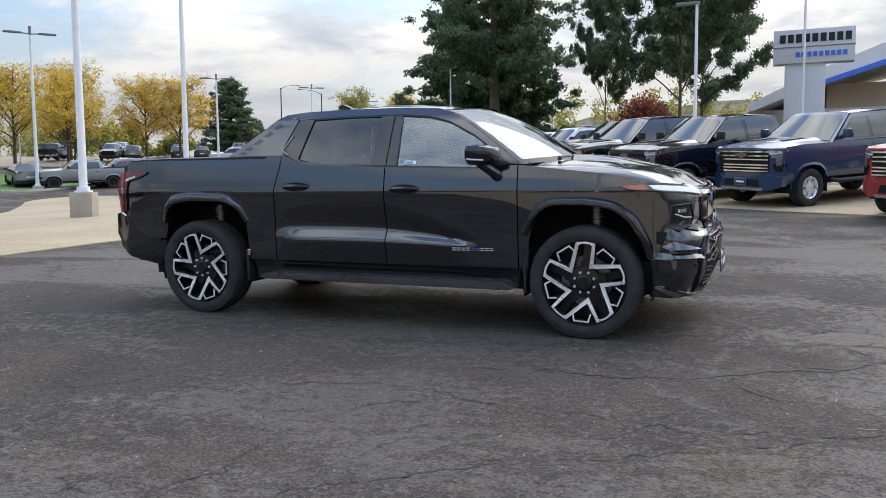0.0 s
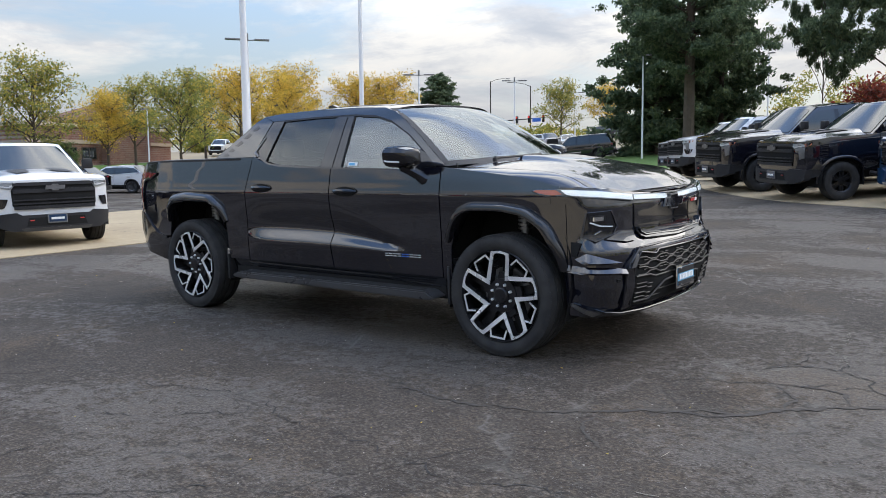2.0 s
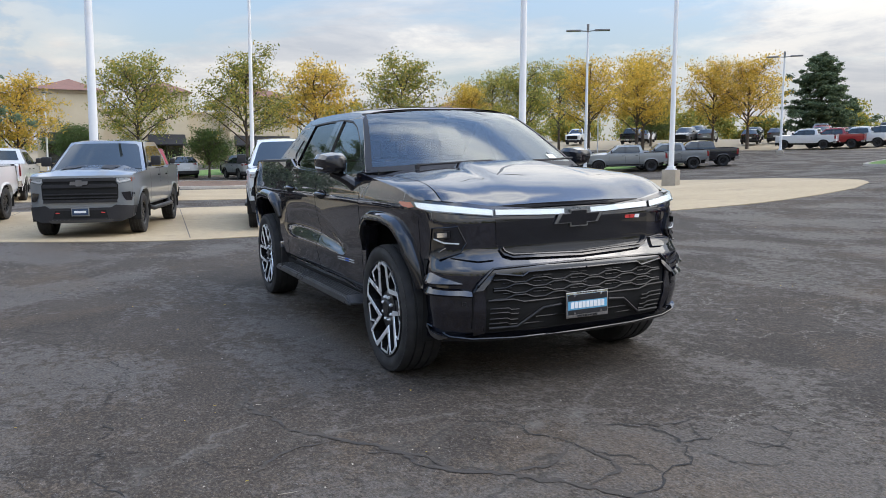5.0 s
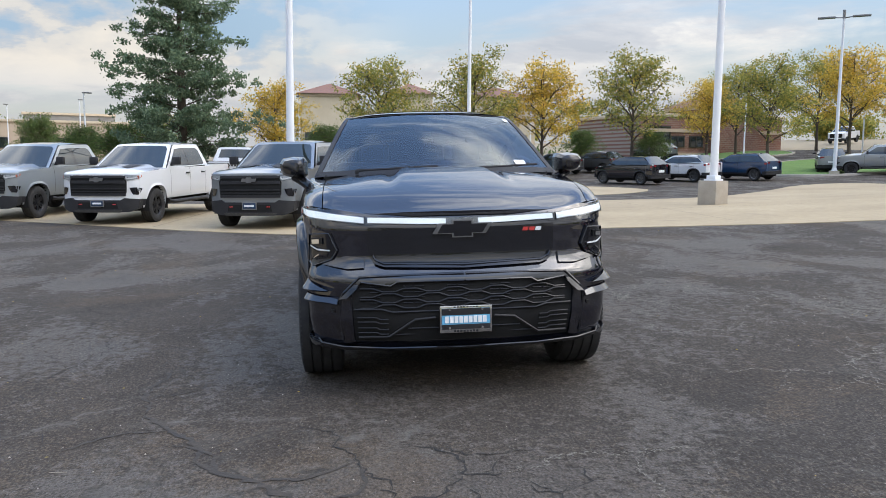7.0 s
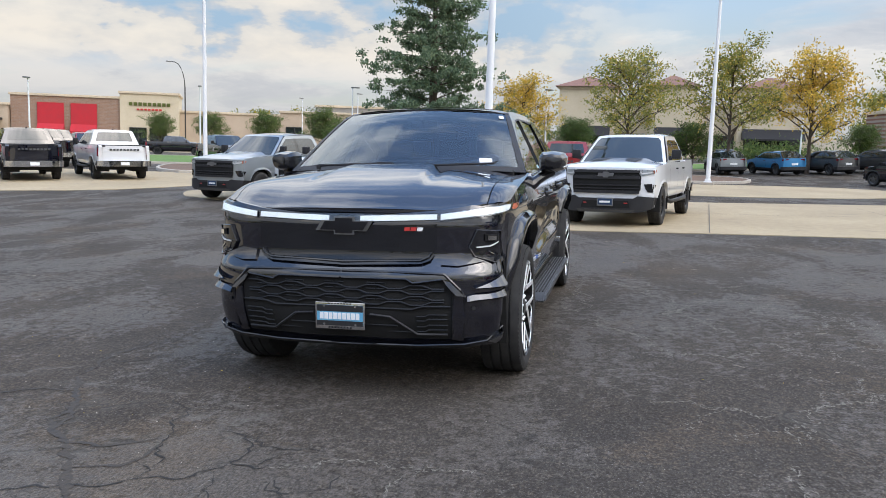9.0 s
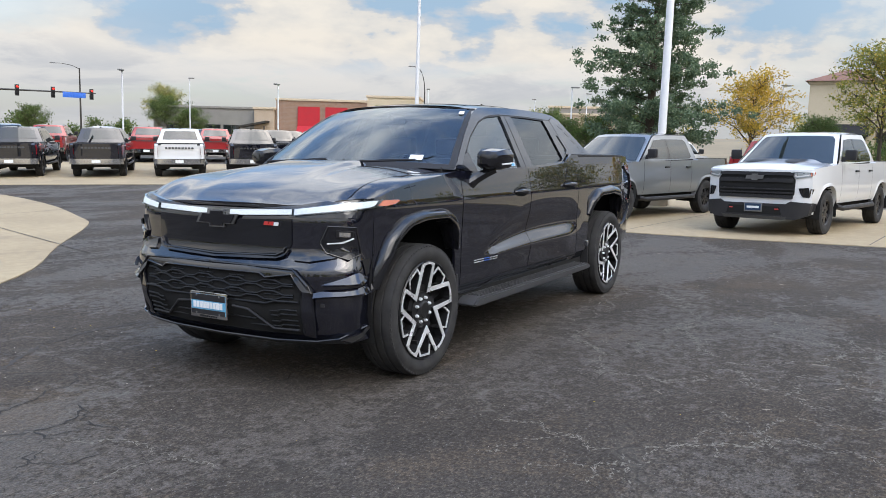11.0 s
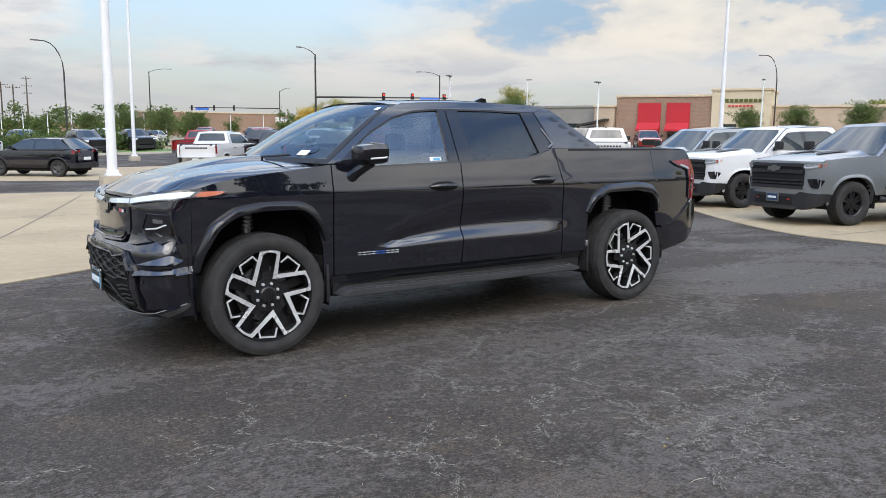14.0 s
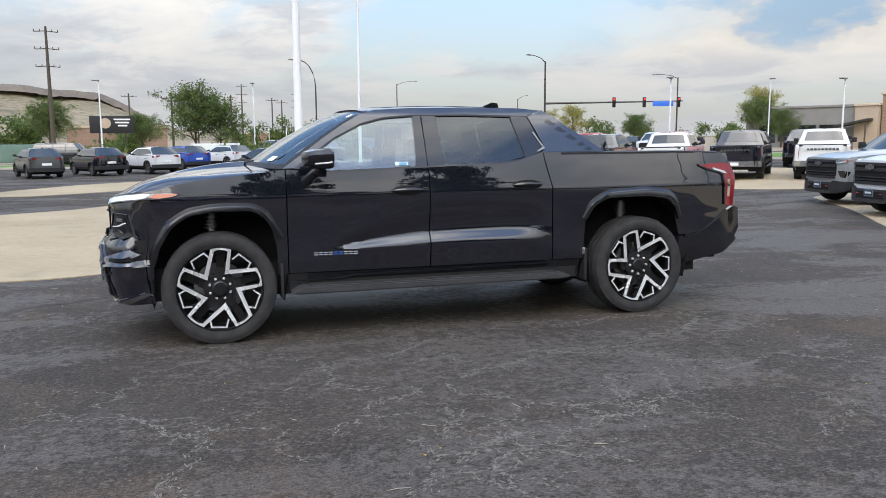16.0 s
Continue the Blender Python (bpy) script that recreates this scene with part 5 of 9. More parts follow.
    bm = patch([(-W + 0.02, sill - 0.02), (W - 0.02, sill - 0.02), (W - 0.02, sill + 0.2), (-W + 0.02, sill + 0.2)], 0.12, lambda y, z: (tail - 0.09 + 0.14 * (abs(y) / W) ** 6, y, z))
    rim(bm, (0.25, 0, 0))
    part("rear_bumper", bm, "chrome" if pick else "plastic", t)
    if pick:
        bm = bmesh.new()
        box(bm, (tail - 0.105, -0.16, sill + 0.03), (tail - 0.09, 0.16, sill + 0.15))
        part("rear_plate", bm, "paper", t)
    for sy in (-1, 1):
        if pick:
            lamp = [(sy * (W - 0.20), rail - 0.42), (sy * (W - 0.05), rail - 0.44), (sy * (W - 0.06), rail - 0.06), (sy * (W - 0.2), rail - 0.07)]
        else:
            lamp = [(sy * (W - 0.48), rail - 0.12), (sy * (W - 0.07), rail - 0.2), (sy * (W - 0.08), rail - 0.04), (sy * (W - 0.48), rail - 0.05)]
        bm = patch(lamp, 0.08, lambda y, z: (back(y, z)[0] - 0.015, y, z))
        rim(bm, (0.04, 0, 0))
        part("tail_light", bm, "red_lens", t)
        z0 = rail - (0.44 if pick else 0.2)
        bm = patch([(tail + 0.02, z0), (tail + 0.16, z0 + 0.02), (tail + 0.18, rail - 0.07), (tail + 0.03, rail - 0.06)], 0.08, lambda x, z: (x, sy * (side_y(x, z) + 0.006), z))
        part("tail_light", bm, "red_lens", t)

    # cab
    zb, zt = cab[0][1], cab[1][1]
    rh = S["roof_half"]

    def cab_y(z):
        k = min(1.0, max(0.0, (z - belt) / (zt - belt)))
        return (W - 0.055) + (rh + 0.02 - (W - 0.055)) * k ** 1.25

    for sy in (-1, 1):
        c01 = lambda q: (cab[0][0] + (cab[1][0] - cab[0][0]) * q, cab[0][1] + (cab[1][1] - cab[0][1]) * q)
        bm = patch([cab[0], c01(0.5), c01(0.85), (c01(0.97)[0] - 0.03, c01(0.97)[1] - 0.004), (cab[1][0] - 0.12, zt + 0.004), (cab[2][0] + 0.12, cab[2][1]), (cab[2][0] + 0.02, cab[2][1] - 0.02), (cab[2][0] - 0.02, cab[2][1] - 0.08), cab[3]], (0.1, 0.07), lambda x, z: (x, sy * cab_y(z), z))
        part("cab_side", bm, coat, t)
        for nm, win in (("front_window", S["front"]), ("rear_window", S["rear"])):
            bm = patch(win, (0.2, 0.12), lambda x, z: (x, sy * (cab_y(z) + 0.008), z))
            part(nm, bm, "tinted_glass", t)
        if pick:
            q, fw = S["rear"], S["front"]
            bm = patch([(fw[3][0] + 0.01, fw[3][1]), (fw[2][0] + 0.01, fw[2][1]), (q[1][0] - 0.01, q[1][1]), (q[0][0] - 0.01, q[0][1])], (0.2, 0.07), lambda x, z: (x, sy * (cab_y(z) + 0.0035), z))
            part("window_pillar", bm, "gloss_black", t, "glossy black door pillar")
        else:
            q, fw = S["rear"], S["front"]
            bm = patch([(fw[0][0] + 0.06, fw[0][1] - 0.012), (fw[1][0] + 0.02, fw[1][1] + 0.014), (fw[2][0], fw[2][1] + 0.014), (q[2][0], q[2][1] + 0.014), (cab[2][0] - 0.03, zt - 0.10), (cab[3][0] + 0.16, belt + 0.13), (q[3][0], q[3][1] - 0.012), (q[0][0], q[0][1] - 0.012)], (0.2, 0.07), lambda x, z: (x, sy * (cab_y(z) + 0.0035), z))
            part("window_surround", bm, "gloss_black", t, "glossy black surround of the side windows")
            bm = patch([(q[3][0] - 0.06, q[3][1]), (q[2][0] - 0.07, q[2][1] - 0.01), (cab[2][0] - 0.05, zt - 0.12), (cab[3][0] + 0.2, belt + 0.12)], (0.2, 0.12), lambda x, z: (x, sy * (cab_y(z) + 0.008), z))
            part("quarter_window", bm, "tinted_glass", t)
        # mirror, handles, step
        bm = bmesh.new()
        mx, mz = S["front"][0][0] - 0.08, belt + 0.08
        box(bm, (mx - 0.06, sy * (W + 0.09) - 0.1, mz), (mx + 0.06, sy * (W + 0.09) + 0.1, mz + (0.2 if pick else 0.13)), 0.03)
        box(bm, (mx - 0.03, min(sy * (W - 0.06), sy * W), mz - 0.03), (mx + 0.03, max(sy * (W - 0.06), sy * W), mz + 0.06))
        part("mirror", bm, "plastic" if rims == "black" else coat, t)
        for hx in () if lite else (S["front"][3][0] + 0.12, S["rear"][-1][0] + 0.16):
            bm = bmesh.new()
            yy = side_y(hx, belt - 0.14)
            box(bm, (hx - 0.1, min(sy * yy, sy * (yy + 0.035)), belt - 0.155), (hx + 0.1, max(sy * yy, sy * (yy + 0.035)), belt - 0.12), 0.01)
            part("door_handle", bm, "plastic" if rims == "black" else coat, t)
        for gx in () if lite else (S["front"][0][0] + 0.08, (S["front"][3][0] + S["rear"][0][0]) / 2, S["rear"][-1][0] - 0.03):
            bm = patch([(gx - 0.005, sill + 0.04), (gx + 0.005, sill + 0.04), (gx + 0.005, belt), (gx - 0.005, belt)], (0.1, 0.1), lambda x, z: (x, sy * (side_y(x, z) + 0.002), z))
            part("door_gap", bm, "void", t)
        if lite:
            continue
        if pick:
            bm = bmesh.new()
            tube(bm, [(S["xr"] + A + 0.15, sy * (W - 0.05), sill - 0.06), (S["xr"] + A + 0.3, sy * (W + 0.02), sill - 0.1), (S["xf"] - A - 0.3, sy * (W + 0.02), sill - 0.1), (S["xf"] - A - 0.15, sy * (W - 0.05), sill - 0.06)], 0.05, 8)
            part("side_step", bm, "plastic", t)
        else:
            bm = patch([(S["xr"] + A, sill - 0.02), (S["xf"] - A, sill - 0.02), (S["xf"] - A, sill + 0.1), (S["xr"] + A, sill + 0.1)], 0.2, lambda x, z: (x, sy * (side_y(x, z) + 0.01), z))
            part("sill_trim", bm, "plastic", t)
    rl = curve_table([(cab[2][0] - 0.05, cab[2][1] - 0.02), ((cab[1][0] + cab[2][0]) / 2, max(zt, cab[2][1]) + 0.025), (cab[1][0] + 0.05, zt - 0.005)], 0.15)
    bm = patch([(cab[2][0], -rh - 0.02), (cab[1][0], -rh - 0.02), (cab[1][0], rh + 0.02), (cab[2][0], rh + 0.02)], (0.2, 0.11), lambda x, y: (x, y, rl(x) + 0.03 * (1 - (y / rh) ** 4)))
    part("roof", bm, coat, t)

    def screen(x0, z0, x1, z1, bow):
        def f(y, v):
            hw = (W - 0.075) + (rh - (W - 0.075)) * v
            return (x0 + (x1 - x0) * v + bow * (1 - y * y), y * hw, z0 + (z1 - z0) * v + 0.03 * (1 - y ** 4) * v)
        return f

    ws = screen(cab[0][0] + 0.0, zb, cab[1][0], zt, 0.16 if pick else 0.2)
    bm = patch([(-1, 0), (1, 0), (1, 1), (-1, 1)], (0.2, 0.2), ws)
    part("screen_frame", bm, coat, t)
    bm = patch([(-0.93, 0.03), (0.93, 0.03), (0.915, 0.80), (0.86, 0.90), (-0.86, 0.90), (-0.915, 0.80)], (0.2, 0.2), lambda u, v: tuple(Vector(ws(u, v)) + Vector((0.006, 0, 0.008))))
    part("windscreen", bm, "tinted_glass", t)
    bm = patch([(-1, 0), (1, 0), (1, 1), (-1, 1)], (0.2, 0.25), screen(cab[3][0], cab[3][1] if pick else cab[3][1], cab[2][0], cab[2][1], -0.03))
    part("rear_screen", bm, "tinted_glass" if not pick else coat, t)
    if pick:
        bm = patch([(-0.8, 0.25), (0.8, 0.25), (0.8, 0.85), (-0.8, 0.85)], (0.2, 0.25), lambda y, v: tuple(Vector(screen(cab[3][0], cab[3][1], cab[2][0], cab[2][1], -0.03)(y, v)) + Vector((-0.012, 0, 0))))
        part("back_glass", bm, "tinted_glass", t)
        # open bed
        bm = bmesh.new()
        bx0, bx1 = tail + 0.08, cab[3][0] - 0.04
        box(bm, (bx0, -W + 0.12, rail - 0.55), (bx1, W - 0.12, rail - 0.5))
        for sy in (-1, 1):
            box(bm, (bx0, min(sy * (W - 0.20), sy * (W - 0.055)), rail - 0.5), (bx1, max(sy * (W - 0.20), sy * (W - 0.055)), rail + 0.012))
        box(bm, (bx1 - 0.04, -W + 0.1, rail - 0.5), (bx1, W - 0.1, rail))
        part("bed_liner", bm, "plastic", t)
        bm = bmesh.new()
        box(bm, (bx0 - 0.03, -W + 0.2, rail - 0.06), (bx0 + 0.02, W - 0.2, rail + 0.005), 0.01)
        part("tailgate_cap", bm, "plastic", t)
    bm = bmesh.new()
    box(bm, (tail + 0.3, -W + 0.2, sill - 0.16), (nose - 0.35, W - 0.2, belt - 0.3))
    part("chassis", bm, "void", t)
    bm = bmesh.new()
    prism(bm, [(cab[2][0] + 0.25, 0), (cab[2][0] + 0.1, 0), (cab[2][0] + 0.08, 0.07)], lambda a, b, d: (a, -0.025 + d, rl(a) + 0.025 + b), 0.05)
    part("antenna_fin", bm, "plastic", t)
    ty, rm = (TYRE_T, RIM_CHROME if chrome else RIM_BLACK) if pick else (TYRE_S, RIM_SUV)
    for x in (S["xf"], S["xr"]):
        for sy in (-1, 1):
            wheel(t, x, sy * (W - 0.15), r, ty, rm)
    return t


def stand(x, y, heading, axle=0.0):
    """The pose of a vehicle whose point at 'axle' along its length is over (x, y); it follows the ground's slope."""
    a = radians(heading)
    px, py = x - axle * math.cos(a), y - axle * math.sin(a)
    e = 1.5
    n = Vector((-(terrain(px + e, py) - terrain(px - e, py)) / (2 * e), -(terrain(px, py + e) - terrain(px, py - e)) / (2 * e), 1)).normalized()
    f = Vector((math.cos(a), math.sin(a), 0))
    f = (f - n * f.dot(n)).normalized()
    l = n.cross(f)
    return Matrix(((f.x, l.x, n.x, px), (f.y, l.y, n.y, py), (f.z, l.z, n.z, terrain(px, py) + 0.012), (0, 0, 0, 1)))


LIFT = dict(PICKUP)
white_pick = parked(LIFT, "white_paint", "white crew-cab pickup with black grille, wheels and bonnet inserts on concrete", "pickup truck", stand(-10.32, 1.45, -11.5, 1.87), scoop=True, group="front row of pickups")
grey_pick = parked(LIFT, "grey_paint", "mid grey crew-cab pickup with black grille and wheels on concrete", "pickup truck", stand(-11.0, -2.62, -15, 1.87), scoop=True, group="front row of pickups")
copy_thing(white_pick, stand(-12.95, -6.4, -13, 1.87))
silver_pick = parked(LIFT, "silver_paint", "silver crew-cab pickup with black grille and wheels on concrete", "pickup truck", stand(-14.6, -9.8, -12, 1.87), group="front row of pickups")
parked(HD, "blue_paint", "dark blue heavy-duty pickup with a chrome grille and bumper", "pickup truck", stand(3.13, 12.59, -130, 1.98), "chrome", True, "north row of pickups")
black_hd = parked(HD, "black_paint", "black heavy-duty pickup with black wheels and grille", "pickup truck", stand(0.43, 13.55, -133, 1.98), "black", True, "north row of pickups")
copy_thing(black_hd, stand(-1.73, 15.41, -135, 1.98))
parked(HD, "black_paint", "black heavy-duty pickup with black grille beside white ones", "pickup truck", stand(-2.84, 18.27, -136, 1.98), "black", False, "north row of pickups")
white_hd = parked(HD, "white_paint", "white heavy-duty pickup with black grille", "pickup truck", stand(-5.25, 21.87, -137, 1.98), "black", False, "north row of pickups")
copy_thing(white_hd, stand(-6.95, 24.97, -138, 1.98))
parked(HD, "red_paint", "dark red heavy-duty pickup with chrome trim", "pickup truck", stand(5.99, 10.13, -130, 1.98), "chrome", False, "north row of pickups")
black_pick = parked(PICKUP, "black_paint", "black crew-cab pickup seen from its tailgate", "pickup truck", stand(-19.3, -20.9, -133, -1.87), group="south row of pickups")
red_pick = parked(PICKUP, "red_paint", "dark red crew-cab pickup in a row", "pickup truck", stand(-24.2, -33.6, -133, -1.87), group="second row of pickups")
for src, x, y in ((white_pick, -21.5, -18.6), (white_pick, -17.2, -23.0), (black_pick, -15.0, -25.3), (black_pick, -12.8, -27.6), (black_pick, -10.7, -29.8), (white_pick, -8.3, -32.3)):
    copy_thing(src, stand(x, y, -133, -1.87))["group"] = "south row of pickups"
rng_v = random.Random(21)
far_kinds = []
for k, (sp, mt, word, cat) in enumerate(((SUV, "white_paint", "white compact SUV", "SUV"), (SUV, "silver_paint", "silver compact SUV", "SUV"), (SUV, "gunmetal_paint", "grey compact SUV", "SUV"), (SUV, "black_paint", "black compact SUV", "SUV"),
                                         (PICKUP, "white_paint", "white pickup", "pickup truck"), (PICKUP, "gunmetal_paint", "grey pickup", "pickup truck"), (PICKUP, "red_paint", "dark red pickup", "pickup truck"), (PICKUP, "silver_paint", "silver pickup", "pickup truck"), (PICKUP, "black_paint", "black pickup", "pickup truck"))):
    far_kinds.append(parked(sp, mt, word + " in a distant row of parked vehicles", cat, stand(-76 + 7 * k, 64 + 4.0 * k, 128), group="distant parked vehicles", lite=True))
far_white, far_grey, far_red, far_silver, far_black = far_kinds[4:]
for src, x, y, h in ((black_pick, -29.8, -29.1, -133), (white_pick, -26.6, -36.3, -133), (red_pick, -29.7, -34.1, -133), (black_pick, -33.1, -31.1, -133), (red_pick, -22.0, -39.0, -133), (grey_pick, -19.0, -41.5, -133), (black_pick, -16.0, -44.0, -133), (red_pick, -13.0, -47.0, -133),
                     (far_red, -50.3, -41.9, 47), (far_black, -38, -44, 47), (far_white, -32, -48, 47), (far_grey, -26, -52, 47), (far_red, -20, -55, 60), (far_silver, -24.5, -47.5, 60), (far_grey, -8.2, -63.1, 100), (far_silver, -4.7, -72.5, 70), (far_black, -13.3, -68.4, 95), (far_black, -9.3, -71.3, 95),
                     (far_black, -67.2, -43.8, 118), (far_black, -39.7, -23.6, 47), (red_pick, -25.8, -0.6, 175), (white_pick, -28.8, -5.5, 175)):
    copy_thing(src, stand(x, y, h, 0))["group"] = "second row of pickups"
copy_thing(silver_pick, stand(-41.0, 33.9, 236))["group"] = "far pickups"
copy_thing(grey_pick, stand(-41.0, 37.8, 236))["group"] = "far pickups"
copy_thing(black_pick, stand(-41.3, 41.0, 236))["group"] = "far pickups"
big = parked(BIG_SUV, "black_paint", "long black estate SUV beside a lawn", "SUV", stand(-24.4, 47.9, 200), "chrome", group="far vehicles")
suv_black = parked(SUV, "black_paint", "black compact SUV with dark wheels", "SUV", stand(-39.6, 16.3, 212), group="western row of SUVs")
suv_white = parked(SUV, "white_paint", "white compact SUV with dark wheels", "SUV", stand(-41.4, 20.4, 212), group="western row of SUVs")
parked(SUV, "blue_paint", "dark blue compact SUV on asphalt", "SUV", stand(-41.0, 24.1, 212), group="western row of SUVs")
suv_grey = parked(SUV, "gunmetal_paint", "grey compact SUV with dark wheels", "SUV", stand(-54.7, 18.9, 212), group="western row of SUVs")
parked(SUV, "sky_blue_paint", "bright sky-blue compact SUV on asphalt", "SUV", stand(-53.8, 12.0, 205), group="western row of SUVs")
suv_silver = parked(SUV, "silver_paint", "silver compact SUV with dark wheels", "SUV", stand(-54.2, 8.6, 190), group="western row of SUVs")
copy_thing(suv_grey, stand(-54.1, 15.4, 208))
parked(SUV, "bright_blue_paint", "royal blue compact SUV on asphalt", "SUV", stand(3.5, -52.6, 302), group="southern row of SUVs")
for src, x, y, h in ((suv_grey, 11.2, -43.4, 292), (suv_black, 8.3, -45.6, 298), (suv_white, 5.3, -46.8, 300), (suv_white, 0.4, -55.8, 304), (suv_black, -1.1, -33.3, 318), (suv_black, 11.4, -26.0, 296), (big, 11.9, -60.3, 170)):
    copy_thing(src, stand(x, y, h))["group"] = "southern row of SUVs"
for src, x, y, h in ((suv_black, -62, 26, 180), (suv_silver, -70, 30, 190), (suv_white, -59.0, 4.8, 180), (suv_grey, -60.9, 9.2, 180), (suv_silver, -45.4, 33.0, 150)):
    copy_thing(src, stand(x, y, h))["group"] = "far vehicles"
for src, x, y in ((far_white, -50.5, 63.5), (far_red, -48.9, 65.4), (far_white, -47.4, 67.1), (far_black, -46.1, 68.7), (far_grey, -44.8, 70.3)):
    copy_thing(src, stand(x, y, 205))["group"] = "far pickups"
for row in range(2):
    for k in range(11):
        x, y = -82 + 6.6 * k + rng_v.uniform(-0.5, 0.5), 58 + 6 * k * 0.55 + row * 11
        if rng_v.random() < 0.85:
            copy_thing(rng_v.choice(far_kinds), stand(x, y, rng_v.choice((128, 308)) + rng_v.uniform(-3, 3)))["group"] = "distant parked vehicles"
for row in range(2):
    for k in range(8):
        x, y = -50 + 5.2 * k + rng_v.uniform(-0.4, 0.4), -62 - 2.2 * k - row * 9
        if rng_v.random() < 0.8 and not (-30 < x < -5 and row == 0):
            copy_thing(rng_v.choice(far_kinds), stand(x, y, rng_v.choice((60, 240)) + rng_v.uniform(-3, 3)))["group"] = "distant parked vehicles"


# ---- the black electric pickup ----
EV_TILT = 1.69
M["grille_black"] = mixed("grille_black", (0.006, 0.006, 0.007), (0.010, 0.010, 0.011), 0.36, 8.0)
M["grille_black"].node_tree.nodes["Principled BSDF"].inputs["Specular IOR Level"].default_value = 0.3
ev = thing("electric_pickup", Matrix.Rotation(radians(EV_TILT), 4, "X"), "glossy black electric crew-cab pickup with machined alloy wheels", "pickup truck")
ev_flat = curve_table([(0.40, 0.925), (0.47, 0.95), (0.53, 0.972), (0.62, 0.978), (0.90, 0.988), (1.10, 0.999), (1.165, 1.002), (1.19, 0.996), (1.25, 0.986), (1.38, 0.961), (1.50, 0.936)], 0.022)
ev_scallop = curve_table([(0.40, 0.925), (0.47, 0.95), (0.53, 0.972), (0.60, 0.983), (0.70, 1.003), (0.738, 1.004), (0.832, 0.952), (0.87, 0.952), (1.0, 0.976), (1.10, 0.994), (1.165, 1.001), (1.19, 0.996), (1.25, 0.986), (1.38, 0.961), (1.50, 0.936)], 0.022)
ev_plan = curve_table([(-3.0, -0.15), (-2.85, -0.075), (-2.5, -0.02), (-2.2, 0), (1.7, 0), (2.0, -0.004), (2.2, -0.012), (2.36, -0.032), (2.5, -0.085)], 0.12)
ev_amp = curve_table([(-1.15, 0), (-0.98, 0.15), (-0.78, 0.85), (-0.6, 1), (0.62, 1), (0.80, 0.75), (0.92, 0)], 0.06)
ev_squeeze = curve_table([(-0.2, 1.0), (0.15, 0.92), (0.5, 0.66), (0.85, 0.30), (1.0, 0.25)], 0.15)


def ev_side(x, z):
    k = ev_amp(x)
    if k < 0.002:
        return ev_flat(z) + ev_plan(x)
    # the hollow in the doors narrows to a low point in front
    zz = 0.70 + (z - 0.70) / ev_squeeze(x) if z > 0.70 else z
    w = min(1.0, max(0.0, (zz - 0.92) / 0.22))
    hollow = ev_scallop(min(zz, 1.14)) * (1 - w) + ev_flat(z) * w if z > 0.70 else ev_scallop(z)
    return ev_flat(z) * (1 - k) + hollow * k + ev_plan(x)


ev_glass_y = curve_table([(1.30, 0.962), (1.38, 0.94), (1.45, 0.905), (1.60, 0.832), (1.75, 0.757), (1.82, 0.716), (1.90, 0.650)], 0.05)


def both(name, poly, step, material, parent=None, off=0.0, thick=0.02, upper=False, label=""):
    """A panel on each flank; returns the two parts."""
    made = []
    for sy in (-1, 1):
        surf = (lambda x, z: (x, sy * (ev_glass_y(z) + off), z)) if upper else (lambda x, z: (x, sy * (ev_side(x, z) + off), z))
        bm = patch(poly, step, surf)
        if thick:
            rim(bm, (0, -sy * thick, 0))
        made.append(part(name, bm, material, parent or ev, label))
    return made


FRONT_ARCH = [(2.32, 0.64), (2.27, 0.80), (2.19, 0.94), (2.06, 1.02), (1.88, 1.05), (1.59, 1.045), (1.49, 0.99), (1.43, 0.88), (1.40, 0.76), (1.39, 0.52)]
REAR_ARCH = [(-1.30, 0.53), (-1.32, 0.89), (-1.40, 1.01), (-1.52, 1.065), (-1.92, 1.07), (-2.12, 1.04), (-2.22, 0.94), (-2.28, 0.71)]
fender_top = curve_table([(1.25, 1.372), (1.57, 1.335), (1.78, 1.312), (2.03, 1.283), (2.2, 1.250), (2.30, 1.218), (2.40, 1.195)], 0.06)
both("front_wing", [(1.315, 0.53)] + [(x, fender_top(x)) for x in np.linspace(1.315, 2.36, 14)] + [(2.36, 0.64)] + FRONT_ARCH, (0.05, 0.03), "black_paint")
doors = both("front_door", [(1.305, 0.53), (1.305, 1.365), (1.10, 1.345), (0.95, 1.338), (0.23, 1.36), (0.128, 1.363), (0.128, 0.53)], (0.05, 0.018), "black_paint")
rear_doors = both("rear_door", [(0.118, 0.53), (0.118, 1.363), (-0.30, 1.378), (-0.57, 1.39), (-0.72, 1.41), (-0.86, 1.46), (-0.925, 1.485), (-0.94, 1.38), (-0.99, 1.17), (-1.0, 0.53)], (0.05, 0.018), "black_paint")
both("bed_side", [(-1.01, 0.53), (-1.0, 1.17), (-0.95, 1.38), (-0.932, 1.478), (-1.5, 1.476), (-2.2, 1.472), (-2.78, 1.462), (-2.86, 1.40), (-2.90, 1.30), (-2.92, 0.96), (-2.83, 0.92), (-2.69, 0.81), (-2.53, 0.73), (-2.40, 0.705), (-2.29, 0.705)] + REAR_ARCH[::-1], (0.05, 0.018), "black_paint")
both("rear_bumper_end", [(-2.29, 0.69), (-2.40, 0.69), (-2.53, 0.715), (-2.69, 0.795), (-2.84, 0.905), (-2.95, 0.945), (-3.02, 0.93), (-3.04, 0.73), (-3.00, 0.66), (-2.98, 0.59), (-2.83, 0.50), (-2.27, 0.41)], 0.05, "gloss_black", thick=0.06)
